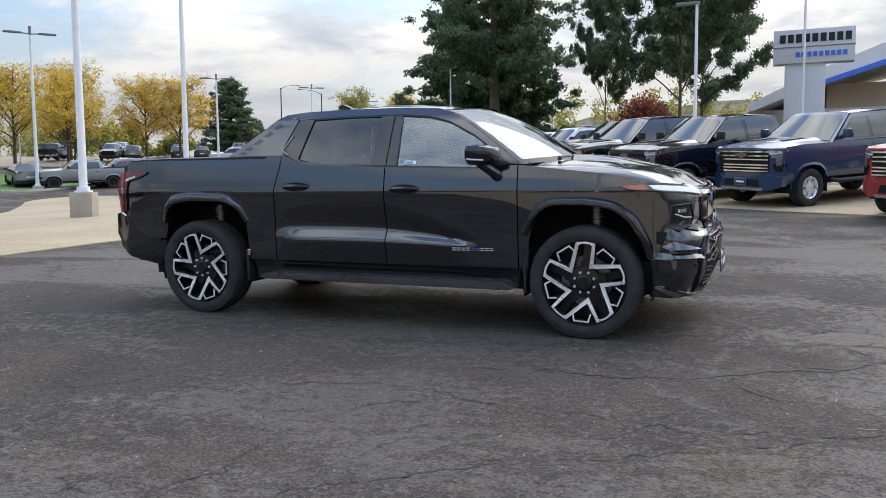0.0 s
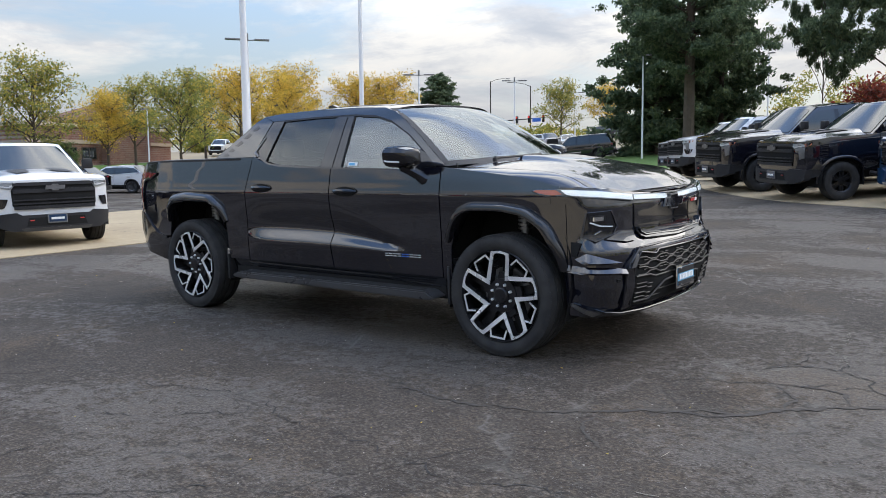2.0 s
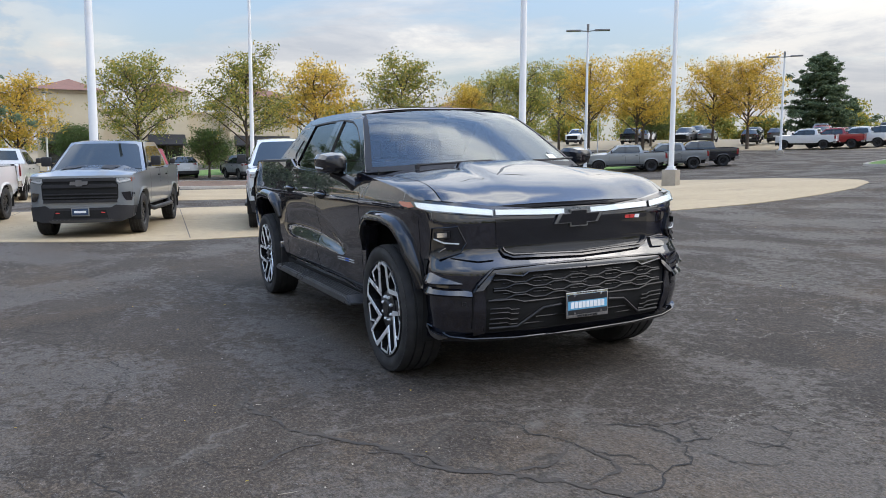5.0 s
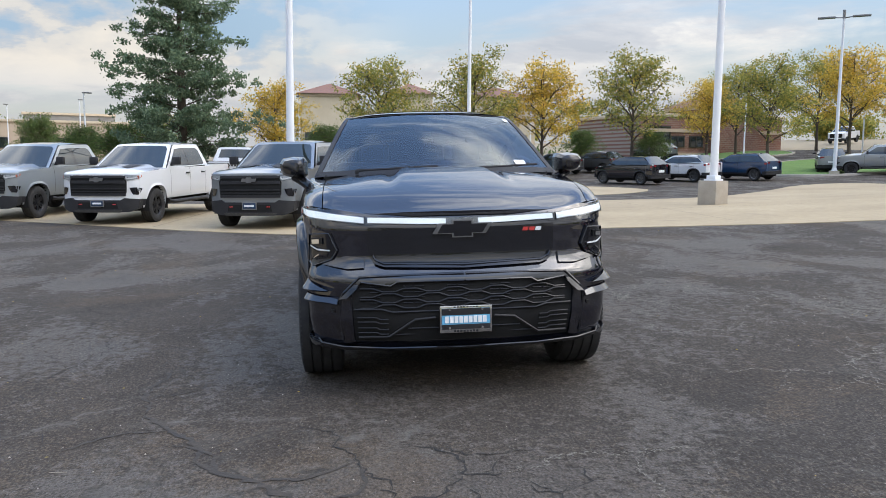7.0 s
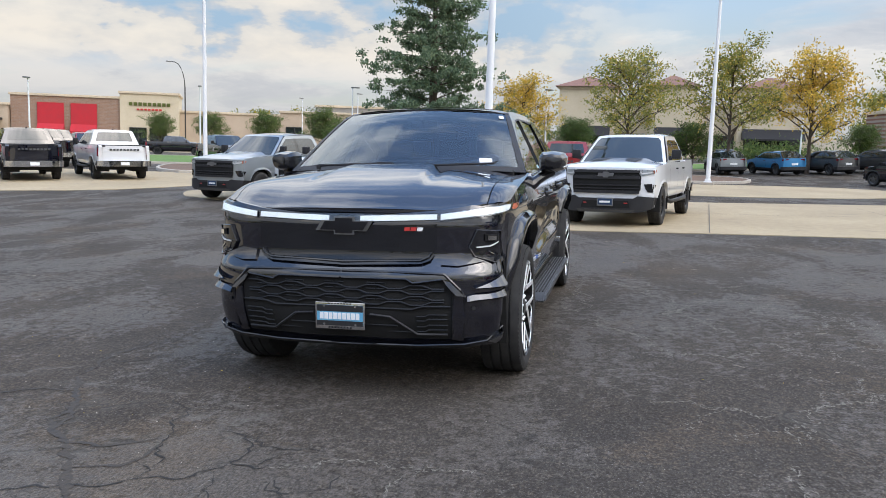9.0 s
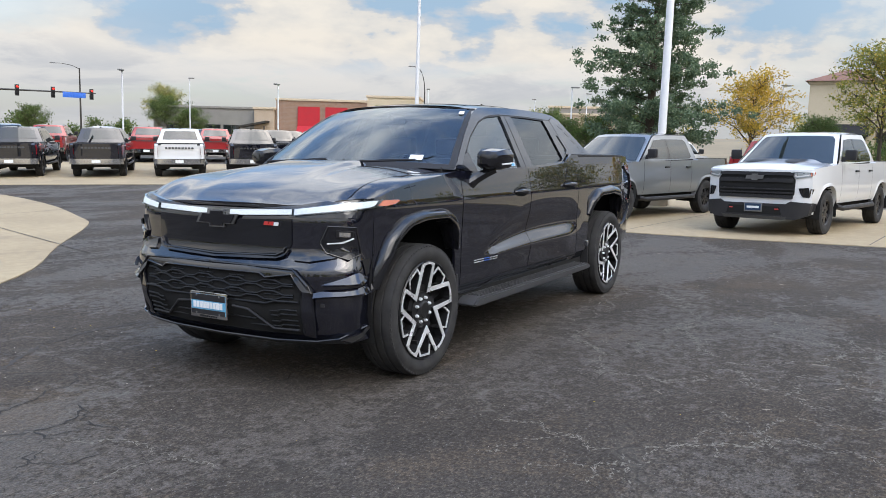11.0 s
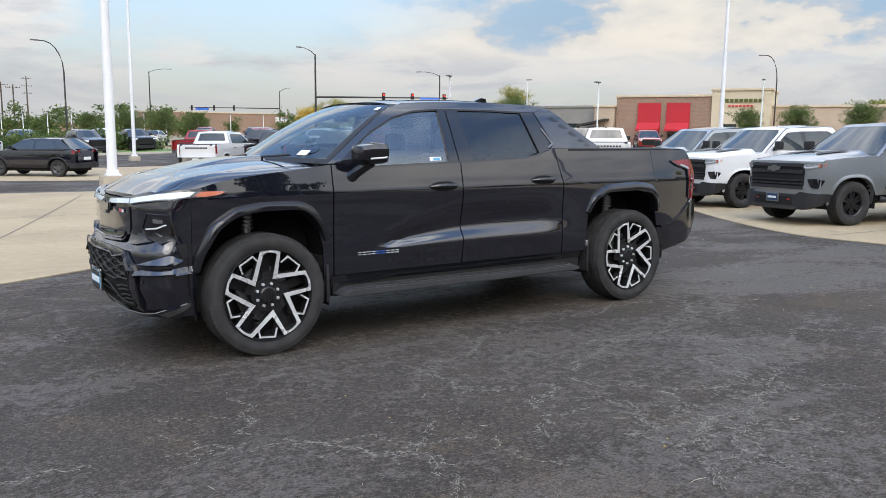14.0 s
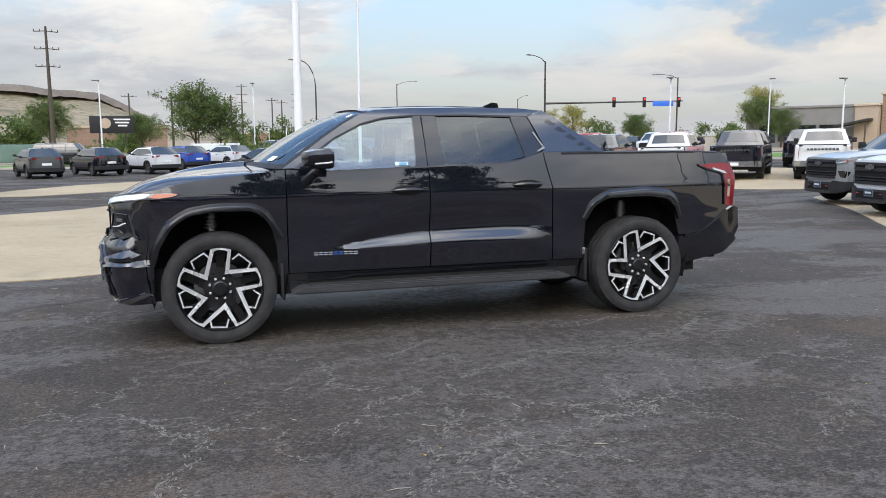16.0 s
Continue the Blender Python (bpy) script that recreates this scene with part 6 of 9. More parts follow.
both("bumper_crease", [(-2.34, 0.705), (-2.40, 0.702), (-2.53, 0.727), (-2.68, 0.805), (-2.83, 0.918), (-2.845, 0.895), (-2.69, 0.778), (-2.54, 0.695), (-2.40, 0.668), (-2.35, 0.675)], 0.05, "gloss_black", off=0.016, thick=0.02)
both("sill", [(-1.28, 0.36), (1.38, 0.36), (1.38, 0.524), (-1.28, 0.524)], (0.1, 0.04), "gloss_black", off=-0.016, thick=0.04)
both("sill_line", [(1.25, 0.458), (0.93, 0.462), (0.74, 0.488), (-1.05, 0.50), (-1.05, 0.492), (0.72, 0.480), (0.93, 0.452), (1.25, 0.448)], 0.06, "gloss_black", off=-0.006, thick=0.01)

# cab frame
PILLAR_OUT = [(1.33, 1.372), (1.15, 1.50), (0.98, 1.62), (0.80, 1.737), (0.66, 1.815), (0.52, 1.856), (0.2, 1.875), (-0.3, 1.882), (-0.8, 1.876), (-1.02, 1.855)]
PILLAR_IN = [(-0.86, 1.805), (-0.3, 1.818), (0.2, 1.815), (0.46, 1.792), (0.65, 1.742), (0.89, 1.622), (1.10, 1.478), (1.23, 1.375)]
both("roof_rail", PILLAR_OUT + PILLAR_IN, (0.05, 0.02), "black_paint", upper=True, thick=0.05)
both("window_moulding", [(x, z - 0.001) for x, z in PILLAR_IN] + [(x, z - 0.014) for x, z in PILLAR_IN[::-1]], 0.06, "plastic", upper=True, off=-0.002, thick=0.02)
both("centre_pillar", [(0.20, 1.80), (0.225, 1.362), (0.128, 1.365), (0.128, 1.802)], 0.06, "gloss_black", upper=True, off=0.004)
both("centre_pillar", [(0.118, 1.802), (0.118, 1.366), (-0.03, 1.37), (-0.005, 1.805)], 0.06, "gloss_black", upper=True, off=0.004)
both("quarter_trim", [(-0.70, 1.80), (-0.855, 1.80), (-0.965, 1.515), (-0.90, 1.487), (-0.78, 1.445)], 0.06, "gloss_black", upper=True, off=0.002)
both("quarter_chrome", [(-0.875, 1.66), (-0.892, 1.66), (-0.975, 1.515), (-0.90, 1.483), (-0.895, 1.495), (-0.952, 1.525)], 0.05, "steel", upper=True, off=0.010, thick=0.01)
SAIL = [(-0.868, 1.802), (-1.02, 1.853), (-1.11, 1.812), (-1.22, 1.72), (-1.39, 1.60), (-1.56, 1.482), (-0.938, 1.482), (-0.98, 1.515)]
both("sail_panel", SAIL, (0.05, 0.03), "black_paint", upper=True, thick=0.09)
for k in range(5):
    q0, q1 = k / 5 + 0.03, (k + 1) / 5 - 0.03
    line = [(-1.05, 1.785), (-1.20, 1.675), (-1.36, 1.560), (-1.45, 1.495)]
    px = lambda q: tuple(Vector(line[min(2, int(q * 3))]).lerp(Vector(line[min(2, int(q * 3)) + 1]), q * 3 - min(2, int(q * 3))))
    a, b = px(q0), px(q1)
    both("sail_vent", [a, b, (b[0] + 0.055, b[1] - 0.004), (a[0] + 0.045, a[1] - 0.02)], 0.05, "gloss_black", upper=True, off=0.0025, thick=0.004)
both("belt_moulding", [(1.20, 1.362), (0.95, 1.352), (0.23, 1.374), (-0.57, 1.404), (-0.73, 1.425), (-0.93, 1.503), (-0.93, 1.488), (-0.73, 1.408), (-0.57, 1.388), (0.23, 1.358), (0.95, 1.336), (1.20, 1.344)], 0.06, "gloss_black", upper=True, off=0.006, thick=0.015)
both("door_corner_trim", [(1.24, 1.372), (1.10, 1.476), (1.04, 1.50), (0.99, 1.345)], 0.05, "gloss_black", upper=True, off=0.001)
panes = both("front_window", [(1.04, 1.50), (0.88, 1.612), (0.645, 1.73), (0.45, 1.782), (0.20, 1.803), (0.224, 1.362), (0.99, 1.345)], 0.08, "clear_glass", upper=True, off=-0.012, thick=0)
panes += both("rear_window", [(-0.005, 1.806), (-0.70, 1.802), (-0.78, 1.447), (-0.57, 1.394), (-0.03, 1.374)], 0.08, "privacy_glass", upper=True, off=-0.012, thick=0)

# windscreen, roof, rear of the cab
edge_x = curve_table([(z, x) for x, z in PILLAR_OUT[:6]], 0.02)


def ev_screen(u, z):
    k = (z - 1.372) / (1.84 - 1.372)
    bow = 0.27 - 0.12 * k * k
    return (edge_x(z) + bow * (1 - u * u) ** 0.9, u * (ev_glass_y(z) - 0.004), z + 0.030 * (1 - u * u))


bm = patch([(-0.955, 1.40), (0.955, 1.40), (0.955, 1.832), (-0.955, 1.832)], (0.12, 0.06), ev_screen)
panes.append(part("windscreen", bm, "screen_glass", ev))
bm = bmesh.new()
for poly in ([(-1, 1.365), (1, 1.365), (1, 1.402), (-1, 1.402)], [(-1, 1.834), (1, 1.834), (1, 1.842), (-1, 1.842)], [(-1, 1.365), (-0.955, 1.365), (-0.955, 1.842), (-1, 1.842)], [(0.955, 1.365), (1, 1.365), (1, 1.842), (0.955, 1.842)]):
    patch(poly, (0.12, 0.06), lambda u, z: tuple(Vector(ev_screen(u, z)) + Vector((0.002, 0, 0.003))), bm)
part("windscreen_surround", bm, "plastic", ev)
roof_z = curve_table([(-1.10, 1.842), (-0.98, 1.878), (-0.66, 1.912), (-0.1, 1.925), (0.35, 1.913), (0.60, 1.893), (0.72, 1.878), (0.86, 1.856)], 0.12)


def ev_roof(x, u):
    hw = 0.668
    bow = 0.15 * (1 - u * u) ** 0.9 * max(0.0, min(1.0, (x - 0.2) / 0.44))
    return (x + bow, u * hw, roof_z(x + bow * 0.9) - 0.036 * abs(u) ** 2.4 - 0.018 * abs(u) ** 8)


bm = patch([(-1.06, -1), (0.598, -1), (0.598, 1), (-1.06, 1)], (0.06, 0.1), ev_roof)
part("roof", bm, "black_paint", ev)
bm = patch([(-0.97, -0.78), (0.42, -0.78), (0.42, 0.78), (-0.97, 0.78)], (0.1, 0.1), lambda x, u: tuple(Vector(ev_roof(x, u)) + Vector((0, 0, 0.003))))
part("glass_roof", bm, "tinted_glass", ev)
bm = patch([(-1, 1.47), (1, 1.47), (1, 1.86), (-1, 1.86)], (0.2, 0.1), lambda u, z: (-1.04 - 0.10 * (1.86 - z), u * (ev_glass_y(z) - 0.03), z))
part("rear_wall", bm, "tinted_glass", ev)
bm = bmesh.new()
prism(bm, [(-0.64, 0), (-0.86, 0), (-0.845, 0.062), (-0.79, 0.07), (-0.70, 0.035)], lambda a, b, d: (a, -0.03 + d, 1.905 + b), 0.06)
part("antenna_fin", bm, "gloss_black", ev)

# bonnet
bon_z = curve_table([(1.20, 1.418), (1.59, 1.408), (1.77, 1.400), (1.98, 1.382), (2.2, 1.345), (2.37, 1.305), (2.52, 1.25), (2.61, 1.195), (2.66, 1.165)], 0.10)
nose_x = curve_table([(0, 2.668), (0.3, 2.66), (0.55, 2.63), (0.70, 2.595), (0.80, 2.545), (0.86, 2.48), (0.90, 2.40)], 0.06)


def ev_bonnet(x, y):
    a = abs(y)
    ridge = 0.030 / (1 + math.exp(max(-50, min(50, (a - (0.30 + 0.10 * max(0, (x - 1.5)))) / 0.011)))) * min(1.0, max(0.0, (2.35 - x) / 0.6))
    groove = 0.012 * math.exp(-((a - 0.36 - 0.10 * max(0, x - 1.5)) / 0.03) ** 2) * min(1.0, max(0.0, (2.3 - x) / 0.6))
    k = a / 0.86
    drop = 0.058 * k ** 3.0
    # near the tip the surface follows the rounded nose
    shift = 2.668 - nose_x(a)
    return (x, y, bon_z(min(x + shift * max(0.0, min(1.0, (x - 1.9) / 0.6)), 2.67)) - drop * (1 - 0.35 * max(0.0, min(1.0, (x - 2.0) / 0.5))) + ridge - groove + 0.066 * (max(0.0, a - 0.5) / 0.345) ** 1.6 * max(0.0, min(1.0, (x - 1.9) / 0.6)))


ys = np.linspace(-0.845, 0.845, 41)
hood_poly = [(nose_x(abs(y)) - 0.012, float(y)) for y in ys] + [(1.345 + 0.27 * (1 - (float(y) / 0.9) ** 2), float(y)) for y in ys[::-1]]
bm = patch(hood_poly, (0.045, 0.022), ev_bonnet)
rim(bm, (-0.004, 0, -0.025))
part("bonnet", bm, "black_paint", ev)
for sy in (-1, 1):
    # the rounded wing top between bonnet and flank
    def wing(x, q):
        y0, z0 = 0.851, ev_bonnet(min(x, nose_x(0.851) - 0.01), 0.851)[2]
        zf = fender_top(x)
        y1 = ev_side(x, zf)
        c = math.sin(q * math.pi / 2)
        return (x, sy * (y0 + (y1 - y0) * (0.55 * q + 0.45 * c)), z0 + (zf - z0) * (0.45 * q + 0.55 * q * q))

    bm = patch([(1.315, 0), (2.485, 0), (2.46, 0.35), (2.42, 0.7), (2.37, 1), (1.315, 1)], (0.045, 0.125), wing)
    part("wing_top", bm, "black_paint", ev)
bm = patch([(-0.93, 0), (0.93, 0), (0.93, 1), (-0.93, 1)], (0.1, 0.34), lambda y, q: (1.335 + 0.27 * (1 - (y / 0.9) ** 2) - 0.10 * q, y, 1.388 + 0.006 * q))
part("cowl", bm, "plastic", ev, "black plastic cowl below the windscreen")
for y0, y1, lift in ((-0.62, -0.02, 0.0), (0.10, 0.74, 0.0)):
    bm = bmesh.new()
    pts = [(1.50 + 0.10 * (1 - (y0 + (y1 - y0) * q) ** 2) - 0.0 * q, y0 + (y1 - y0) * q, 1.418 + 0.022 * q) for q in np.linspace(0, 1, 8)]
    tube(bm, pts, [0.014] + [0.009] * 7, 6)
    box(bm, (pts[0][0] - 0.015, pts[0][1] - 0.015, 1.39), (pts[0][0] + 0.015, pts[0][1] + 0.015, 1.422), 0.005)
    part("wiper", bm, "plastic", ev)

# front end: laid out on the developed nose, s measured round the plan curve from the centre
fpts = [(0.0, 2.700), (0.3, 2.694), (0.55, 2.668), (0.70, 2.640), (0.80, 2.605), (0.88, 2.555), (0.935, 2.475), (0.957, 2.375), (0.967, 2.28), (0.975, 2.20), (0.981, 2.12), (0.985, 2.04)]
half = np.array(fpts, float)
loop_ = np.concatenate([half[:0:-1] * [-1, 1], half])
arc = np.concatenate([[0], np.cumsum(np.hypot(*np.diff(loop_, axis=0).T))])
g_ = np.arange(0, arc[-1], 0.004)
ker = np.hanning(43)
fy_, fx_ = (np.convolve(np.pad(np.interp(g_, arc, loop_[:, k]), 21, mode="reflect", reflect_type="odd"), ker / ker.sum(), "valid") for k in (0, 1))
f_y, f_x = fy_[len(fy_) // 2:], fx_[len(fx_) // 2:]
f_y[0] = 0.0
f_s = np.concatenate([[0], np.cumsum(np.hypot(np.diff(f_y), np.diff(f_x)))])
S_END = float(np.interp(2.365, f_x[::-1], f_s[::-1]))
front_dz = curve_table([(0.26, -0.13), (0.33, -0.035), (0.40, 0.02), (0.53, 0.068), (0.74, 0.076), (0.79, 0.070), (0.855, 0.020), (0.90, 0.004), (1.08, 0.004), (1.15, -0.012), (1.21, -0.05)], 0.025)


def s_at(y):
    return float(np.interp(abs(y), f_y, f_s)) * (1 if y >= 0 else -1)


def ev_front(s, z, off=0.0):
    a = abs(s)
    y, x = float(np.interp(a, f_s, f_y)), float(np.interp(a, f_s, f_x))
    y2, x2 = float(np.interp(a + 0.03, f_s, f_y)), float(np.interp(a + 0.03, f_s, f_x))
    y3, x3 = float(np.interp(max(a - 0.03, 0), f_s, f_y)), float(np.interp(max(a - 0.03, 0), f_s, f_x))
    d = Vector((x2 - x3, y2 - y3))
    d = d.normalized() if d.length > 1e-6 else Vector((0, 1))
    n = Vector((d.y, -d.x))
    k = (front_dz(z) * max(0.25, 1 - (a / S_END) ** 4 * 0.75) + off)
    px_, py_ = x + n.x * k, y + n.y * k
    q = min(1.0, max(0.0, (2.52 - x) / 0.15))
    q = q * q * (3 - 2 * q)
    py_ = py_ * (1 - q) + (ev_side(x, max(z, 0.5)) + off * 0.45) * q
    return (px_ * (1 - q) + x * q, py_ * (1 if s >= 0 else -1), z)


def fascia(name, poly, step, material, off, thick=0.012, parent=None, label="", mirror=False):
    """A piece of the front end; mirror makes it on both sides."""
    made = []
    for sg in ((1, -1) if mirror else (1,)):
        bm = patch([(sg * a, b) for a, b in poly], step, lambda s, z: ev_front(s, z, off))
        if thick:
            rim(bm, lambda co: Vector((-1, -0.35 * co.y, 0)).normalized() * thick)
        made.append(part(name, bm, material, parent or ev, label))
    return made


E_ = S_END
fascia("front_fascia", [(-E_, 0.34), (-E_ * 0.8, 0.33), (E_ * 0.8, 0.33), (E_, 0.34), (E_, 1.165), (0.80, 1.20), (0.60, 1.17), (0.3, 1.145), (-0.3, 1.145), (-0.60, 1.17), (-0.80, 1.20), (-E_, 1.165)], (0.03, 0.014), "black_paint", 0.0, 0.03)
fascia("grille_panel", [(-0.575, 1.088), (-0.3, 1.078), (0.3, 1.078), (0.575, 1.088), (0.575, 0.935), (0.54, 0.895), (0.50, 0.878), (0.0, 0.862), (-0.50, 0.878), (-0.54, 0.895), (-0.575, 0.935)], (0.05, 0.03), "gloss_black", 0.008, 0.014, label="smooth black closed grille panel")
fascia("panel_lip", [(-0.545, 0.925), (-0.53, 0.895), (-0.48, 0.872), (0.0, 0.858), (0.48, 0.872), (0.53, 0.895), (0.545, 0.925), (0.56, 0.90), (0.535, 0.868), (0.48, 0.850), (0.0, 0.836), (-0.48, 0.850), (-0.535, 0.868), (-0.56, 0.90)], (0.04, 0.02), "gloss_black", 0.022, 0.02)
# the light bar across the nose
fascia("light_bar", [(0.0, 1.094), (0.58, 1.112), (0.58, 1.152), (0.0, 1.138)], (0.06, 0.03), "lens_glass", 0.016, 0.014, mirror=True)
fascia("light_backing", [(0.02, 1.096), (0.575, 1.113), (0.575, 1.149), (0.02, 1.136)], (0.06, 0.03), "lamp_grey", 0.009, 0, mirror=True)
bars = fascia("light_strip", [(0.10, 1.099), (0.575, 1.116), (0.575, 1.147), (0.10, 1.133)], (0.06, 0.03), "drl", 0.012, 0, mirror=True, label="white daytime running light strip")
S_AMB, S_TIP = float(np.interp(2.30, f_x[::-1], f_s[::-1])), float(np.interp(2.125, f_x[::-1], f_s[::-1]))
S_BACK = float(np.interp(2.26, f_x[::-1], f_s[::-1]))
fascia("corner_cap", [(0.55, 1.10), (0.80, 1.10), (S_BACK, 1.10), (S_BACK, 1.228), (s_at(0.957), 1.212), (s_at(0.90), 1.203), (0.80, 1.188), (0.68, 1.172), (0.55, 1.160)], (0.03, 0.02), "black_paint", 0.006, 0.05, mirror=True)
lamps = fascia("light_bar_end", [(0.592, 1.108), (0.75, 1.124), (s_at(0.88), 1.138), (s_at(0.95), 1.148), (S_AMB, 1.152), (S_TIP - 0.06, 1.166), (S_TIP, 1.190), (S_TIP - 0.03, 1.200), (S_AMB, 1.202), (s_at(0.95), 1.200), (s_at(0.88), 1.192), (0.75, 1.172), (0.592, 1.152)], (0.03, 0.02), "lens_glass", 0.026, 0.016, mirror=True)
fascia("light_strip", [(0.597, 1.114), (0.75, 1.131), (s_at(0.88), 1.147), (s_at(0.95), 1.158), (S_AMB - 0.07, 1.166), (S_AMB - 0.03, 1.196), (s_at(0.95), 1.195), (s_at(0.88), 1.186), (0.75, 1.167), (0.597, 1.148)], (0.03, 0.02), "drl", 0.020, 0, mirror=True, label="white daytime running light strip")
fascia("light_backing", [(0.597, 1.111), (0.75, 1.127), (s_at(0.88), 1.141), (s_at(0.95), 1.151), (S_AMB, 1.155), (S_AMB, 1.199), (s_at(0.95), 1.197), (s_at(0.88), 1.189), (0.75, 1.169), (0.597, 1.149)], (0.03, 0.02), "lamp_grey", 0.017, 0, mirror=True)
fascia("side_light", [(S_AMB - 0.045, 1.168), (S_AMB + 0.02, 1.160), (S_TIP - 0.06, 1.171), (S_TIP - 0.004, 1.190), (S_TIP - 0.03, 1.196), (S_AMB + 0.005, 1.197)], (0.03, 0.02), "amber_lens", 0.0275, 0.004, mirror=True, label="amber side marker lens")
# badge and trim mark, as plain shapes
for nm, mt, k, dd in (("badge_edge", "steel", 1.0, 0.010), ("badge", "gloss_black", 0.84, 0.016)):
    bm = bmesh.new()
    prism(bm, [(a * k, b * k) for a, b in [(-0.185, -0.032), (-0.065, -0.032), (-0.065, -0.055), (0.065, -0.055), (0.065, -0.032), (0.145, -0.032), (0.185, 0.032), (0.065, 0.032), (0.065, 0.055), (-0.065, 0.055), (-0.065, 0.032), (-0.145, 0.032)]],
          lambda a, b, d: (2.712 + d, a, 1.072 + b), dd)
    part(nm, bm, mt, ev, "plain dark badge plate")
for k, mt in enumerate(("red_trim", "red_trim", "paper")):
    bm = bmesh.new()
    prism(bm, [(0.0, 0), (0.034, 0), (0.040, 0.022), (0.006, 0.022)], lambda a, b, d: (2.695 + d, 0.375 + 0.04 * k + a, 1.046 + b), 0.006)
    part("trim_mark", bm, mt, ev)
# lower headlamps
lamp_poly = [(0.765, 0.948), (0.812, 1.052), (s_at(0.918), 1.042), (s_at(0.932), 0.880), (s_at(0.890), 0.852), (0.80, 0.893)]
hl = fascia("headlamp", lamp_poly, 0.03, "gloss_black", 0.012, 0.02, mirror=True, label="black headlamp housing")
for o, sg in zip(hl, (1, -1)):
    for nm, poly, mt, off, th in (("reflector", [(0.820, 0.935), (0.892, 0.938), (0.937, 0.955), (0.937, 0.888), (0.887, 0.872), (0.832, 0.905)], "gloss_black", 0.016, 0.004), ("projector", [(0.857, 0.985), (0.857, 1.027), (0.947, 1.020), (0.947, 0.978)], "dark_alloy", 0.022, 0.012), ("projector_lens", [(0.874, 0.991), (0.874, 1.018), (0.930, 1.013), (0.930, 0.986)], "chrome", 0.028, 0.01),
                                  ("lamp_line", [(0.807, 0.952), (0.887, 0.958), (0.947, 0.980), (0.952, 0.974), (0.892, 0.949), (0.807, 0.945)], "drl_off", 0.024, 0.01), ("lamp_line", [(0.887, 0.925), (0.927, 0.90), (0.923, 0.897), (0.881, 0.921)], "chrome", 0.022, 0.008)):
        bm = patch([(sg * a, b) for a, b in poly], 0.03, lambda s, z: ev_front(s, z, off))
        rim(bm, (-th, 0, 0))
        part(nm, bm, mt, o)
for o, sg in zip(hl, (1, -1)):
    bm = bmesh.new()
    tube(bm, [ev_front(sg * a, b, 0.016) for a, b in lamp_poly + lamp_poly[:1]], 0.0045, 6, False)
    part("lamp_rim", bm, "gloss_black", o)
fascia("corner_slot", [(s_at(0.935), 0.84), (s_at(0.952), 0.845), (s_at(0.952), 0.755), (s_at(0.945), 0.745)], 0.03, "void", 0.010, 0.01, mirror=True)
fascia("cheek_blade", [(0.60, 0.905), (0.72, 0.915), (0.86, 0.865), (0.70, 0.84), (0.60, 0.845)], 0.03, "black_paint", 0.016, 0.02, mirror=True)
# lower grille
LOWER = [(-0.665, 0.385), (0.665, 0.385), (0.67, 0.69), (0.61, 0.765), (0.44, 0.738), (0.40, 0.765), (-0.40, 0.765), (-0.44, 0.738), (-0.61, 0.765), (-0.67, 0.69)]
lg = fascia("lower_grille", LOWER, 0.05, "void", 0.004, 0.0)[0]


def ribbon(name, pts, r, material, parent, off):
    bm = bmesh.new()
    tube(bm, [ev_front(s, z, off) for s, z in pts], r, 6)
    return part(name, bm, material, parent)


def hex_line(z, half, phase, depth):
    pts, s, k = [], -half, 0
    period, flat = 0.13, 0.075
    while s < half:
        low = (k + phase) % 2 == 1
        zz = z - (depth if low else 0.0)
        pts += [(s, zz), (min(s + flat, half), zz)]
        s += period
        k += 1
    return pts


for z, ph in ((0.722, 0), (0.690, 1), (0.655, 0), (0.622, 1)):
    ribbon("grille_bar", hex_line(z, 0.62, ph, 0.020), 0.0062, "grille_black", lg, 0.012)
for z in (0.735, 0.70, 0.668, 0.635):
    for k in range(9):
        s0 = -0.56 + 0.13 * k + (0.065 if k % 2 else 0.0)
        ribbon("grille_link", [(s0, z), (s0 + 0.055, z - 0.001)], 0.004, "grille_black", lg, 0.008)
ribbon("grille_divider", [(-0.655, 0.597), (-0.50, 0.597), (-0.43, 0.578), (0.43, 0.578), (0.50, 0.597), (0.655, 0.597)], 0.007, "grille_black", lg, 0.02)
for sg in (-1, 1):
    for z in (0.545, 0.517, 0.478, 0.447):
        ribbon("grille_bar", [(sg * 0.64, z), (sg * 0.53, z), (sg * 0.51, z - 0.012), (sg * 0.46, z - 0.012)], 0.005, "grille_black", lg, 0.016)
    ribbon("grille_brace", [(sg * 0.64, 0.418), (sg * 0.46, 0.418), (sg * 0.30, 0.53), (sg * 0.18, 0.54)], 0.008, "plastic", lg, 0.02)
ribbon("grille_bar", [(-0.34, 0.470), (0.34, 0.470)], 0.005, "grille_black", lg, 0.012)
ribbon("grille_bar", [(-0.42, 0.43), (0.42, 0.43)], 0.005, "grille_black", lg, 0.012)
fascia("grille_frame", [(-0.735, 0.37), (-0.735, 0.66), (-0.71, 0.70), (-0.62, 0.795), (0.0, 0.805), (0.62, 0.795), (0.71, 0.70), (0.735, 0.66), (0.735, 0.37)] + LOWER[1:][:1] + [(0.67, 0.69), (0.605, 0.766), (0.44, 0.739), (0.40, 0.766), (-0.40, 0.766), (-0.44, 0.739), (-0.605, 0.766), (-0.67, 0.69), (-0.665, 0.385)], (0.03, 0.02), "black_paint", 0.02, 0.03)
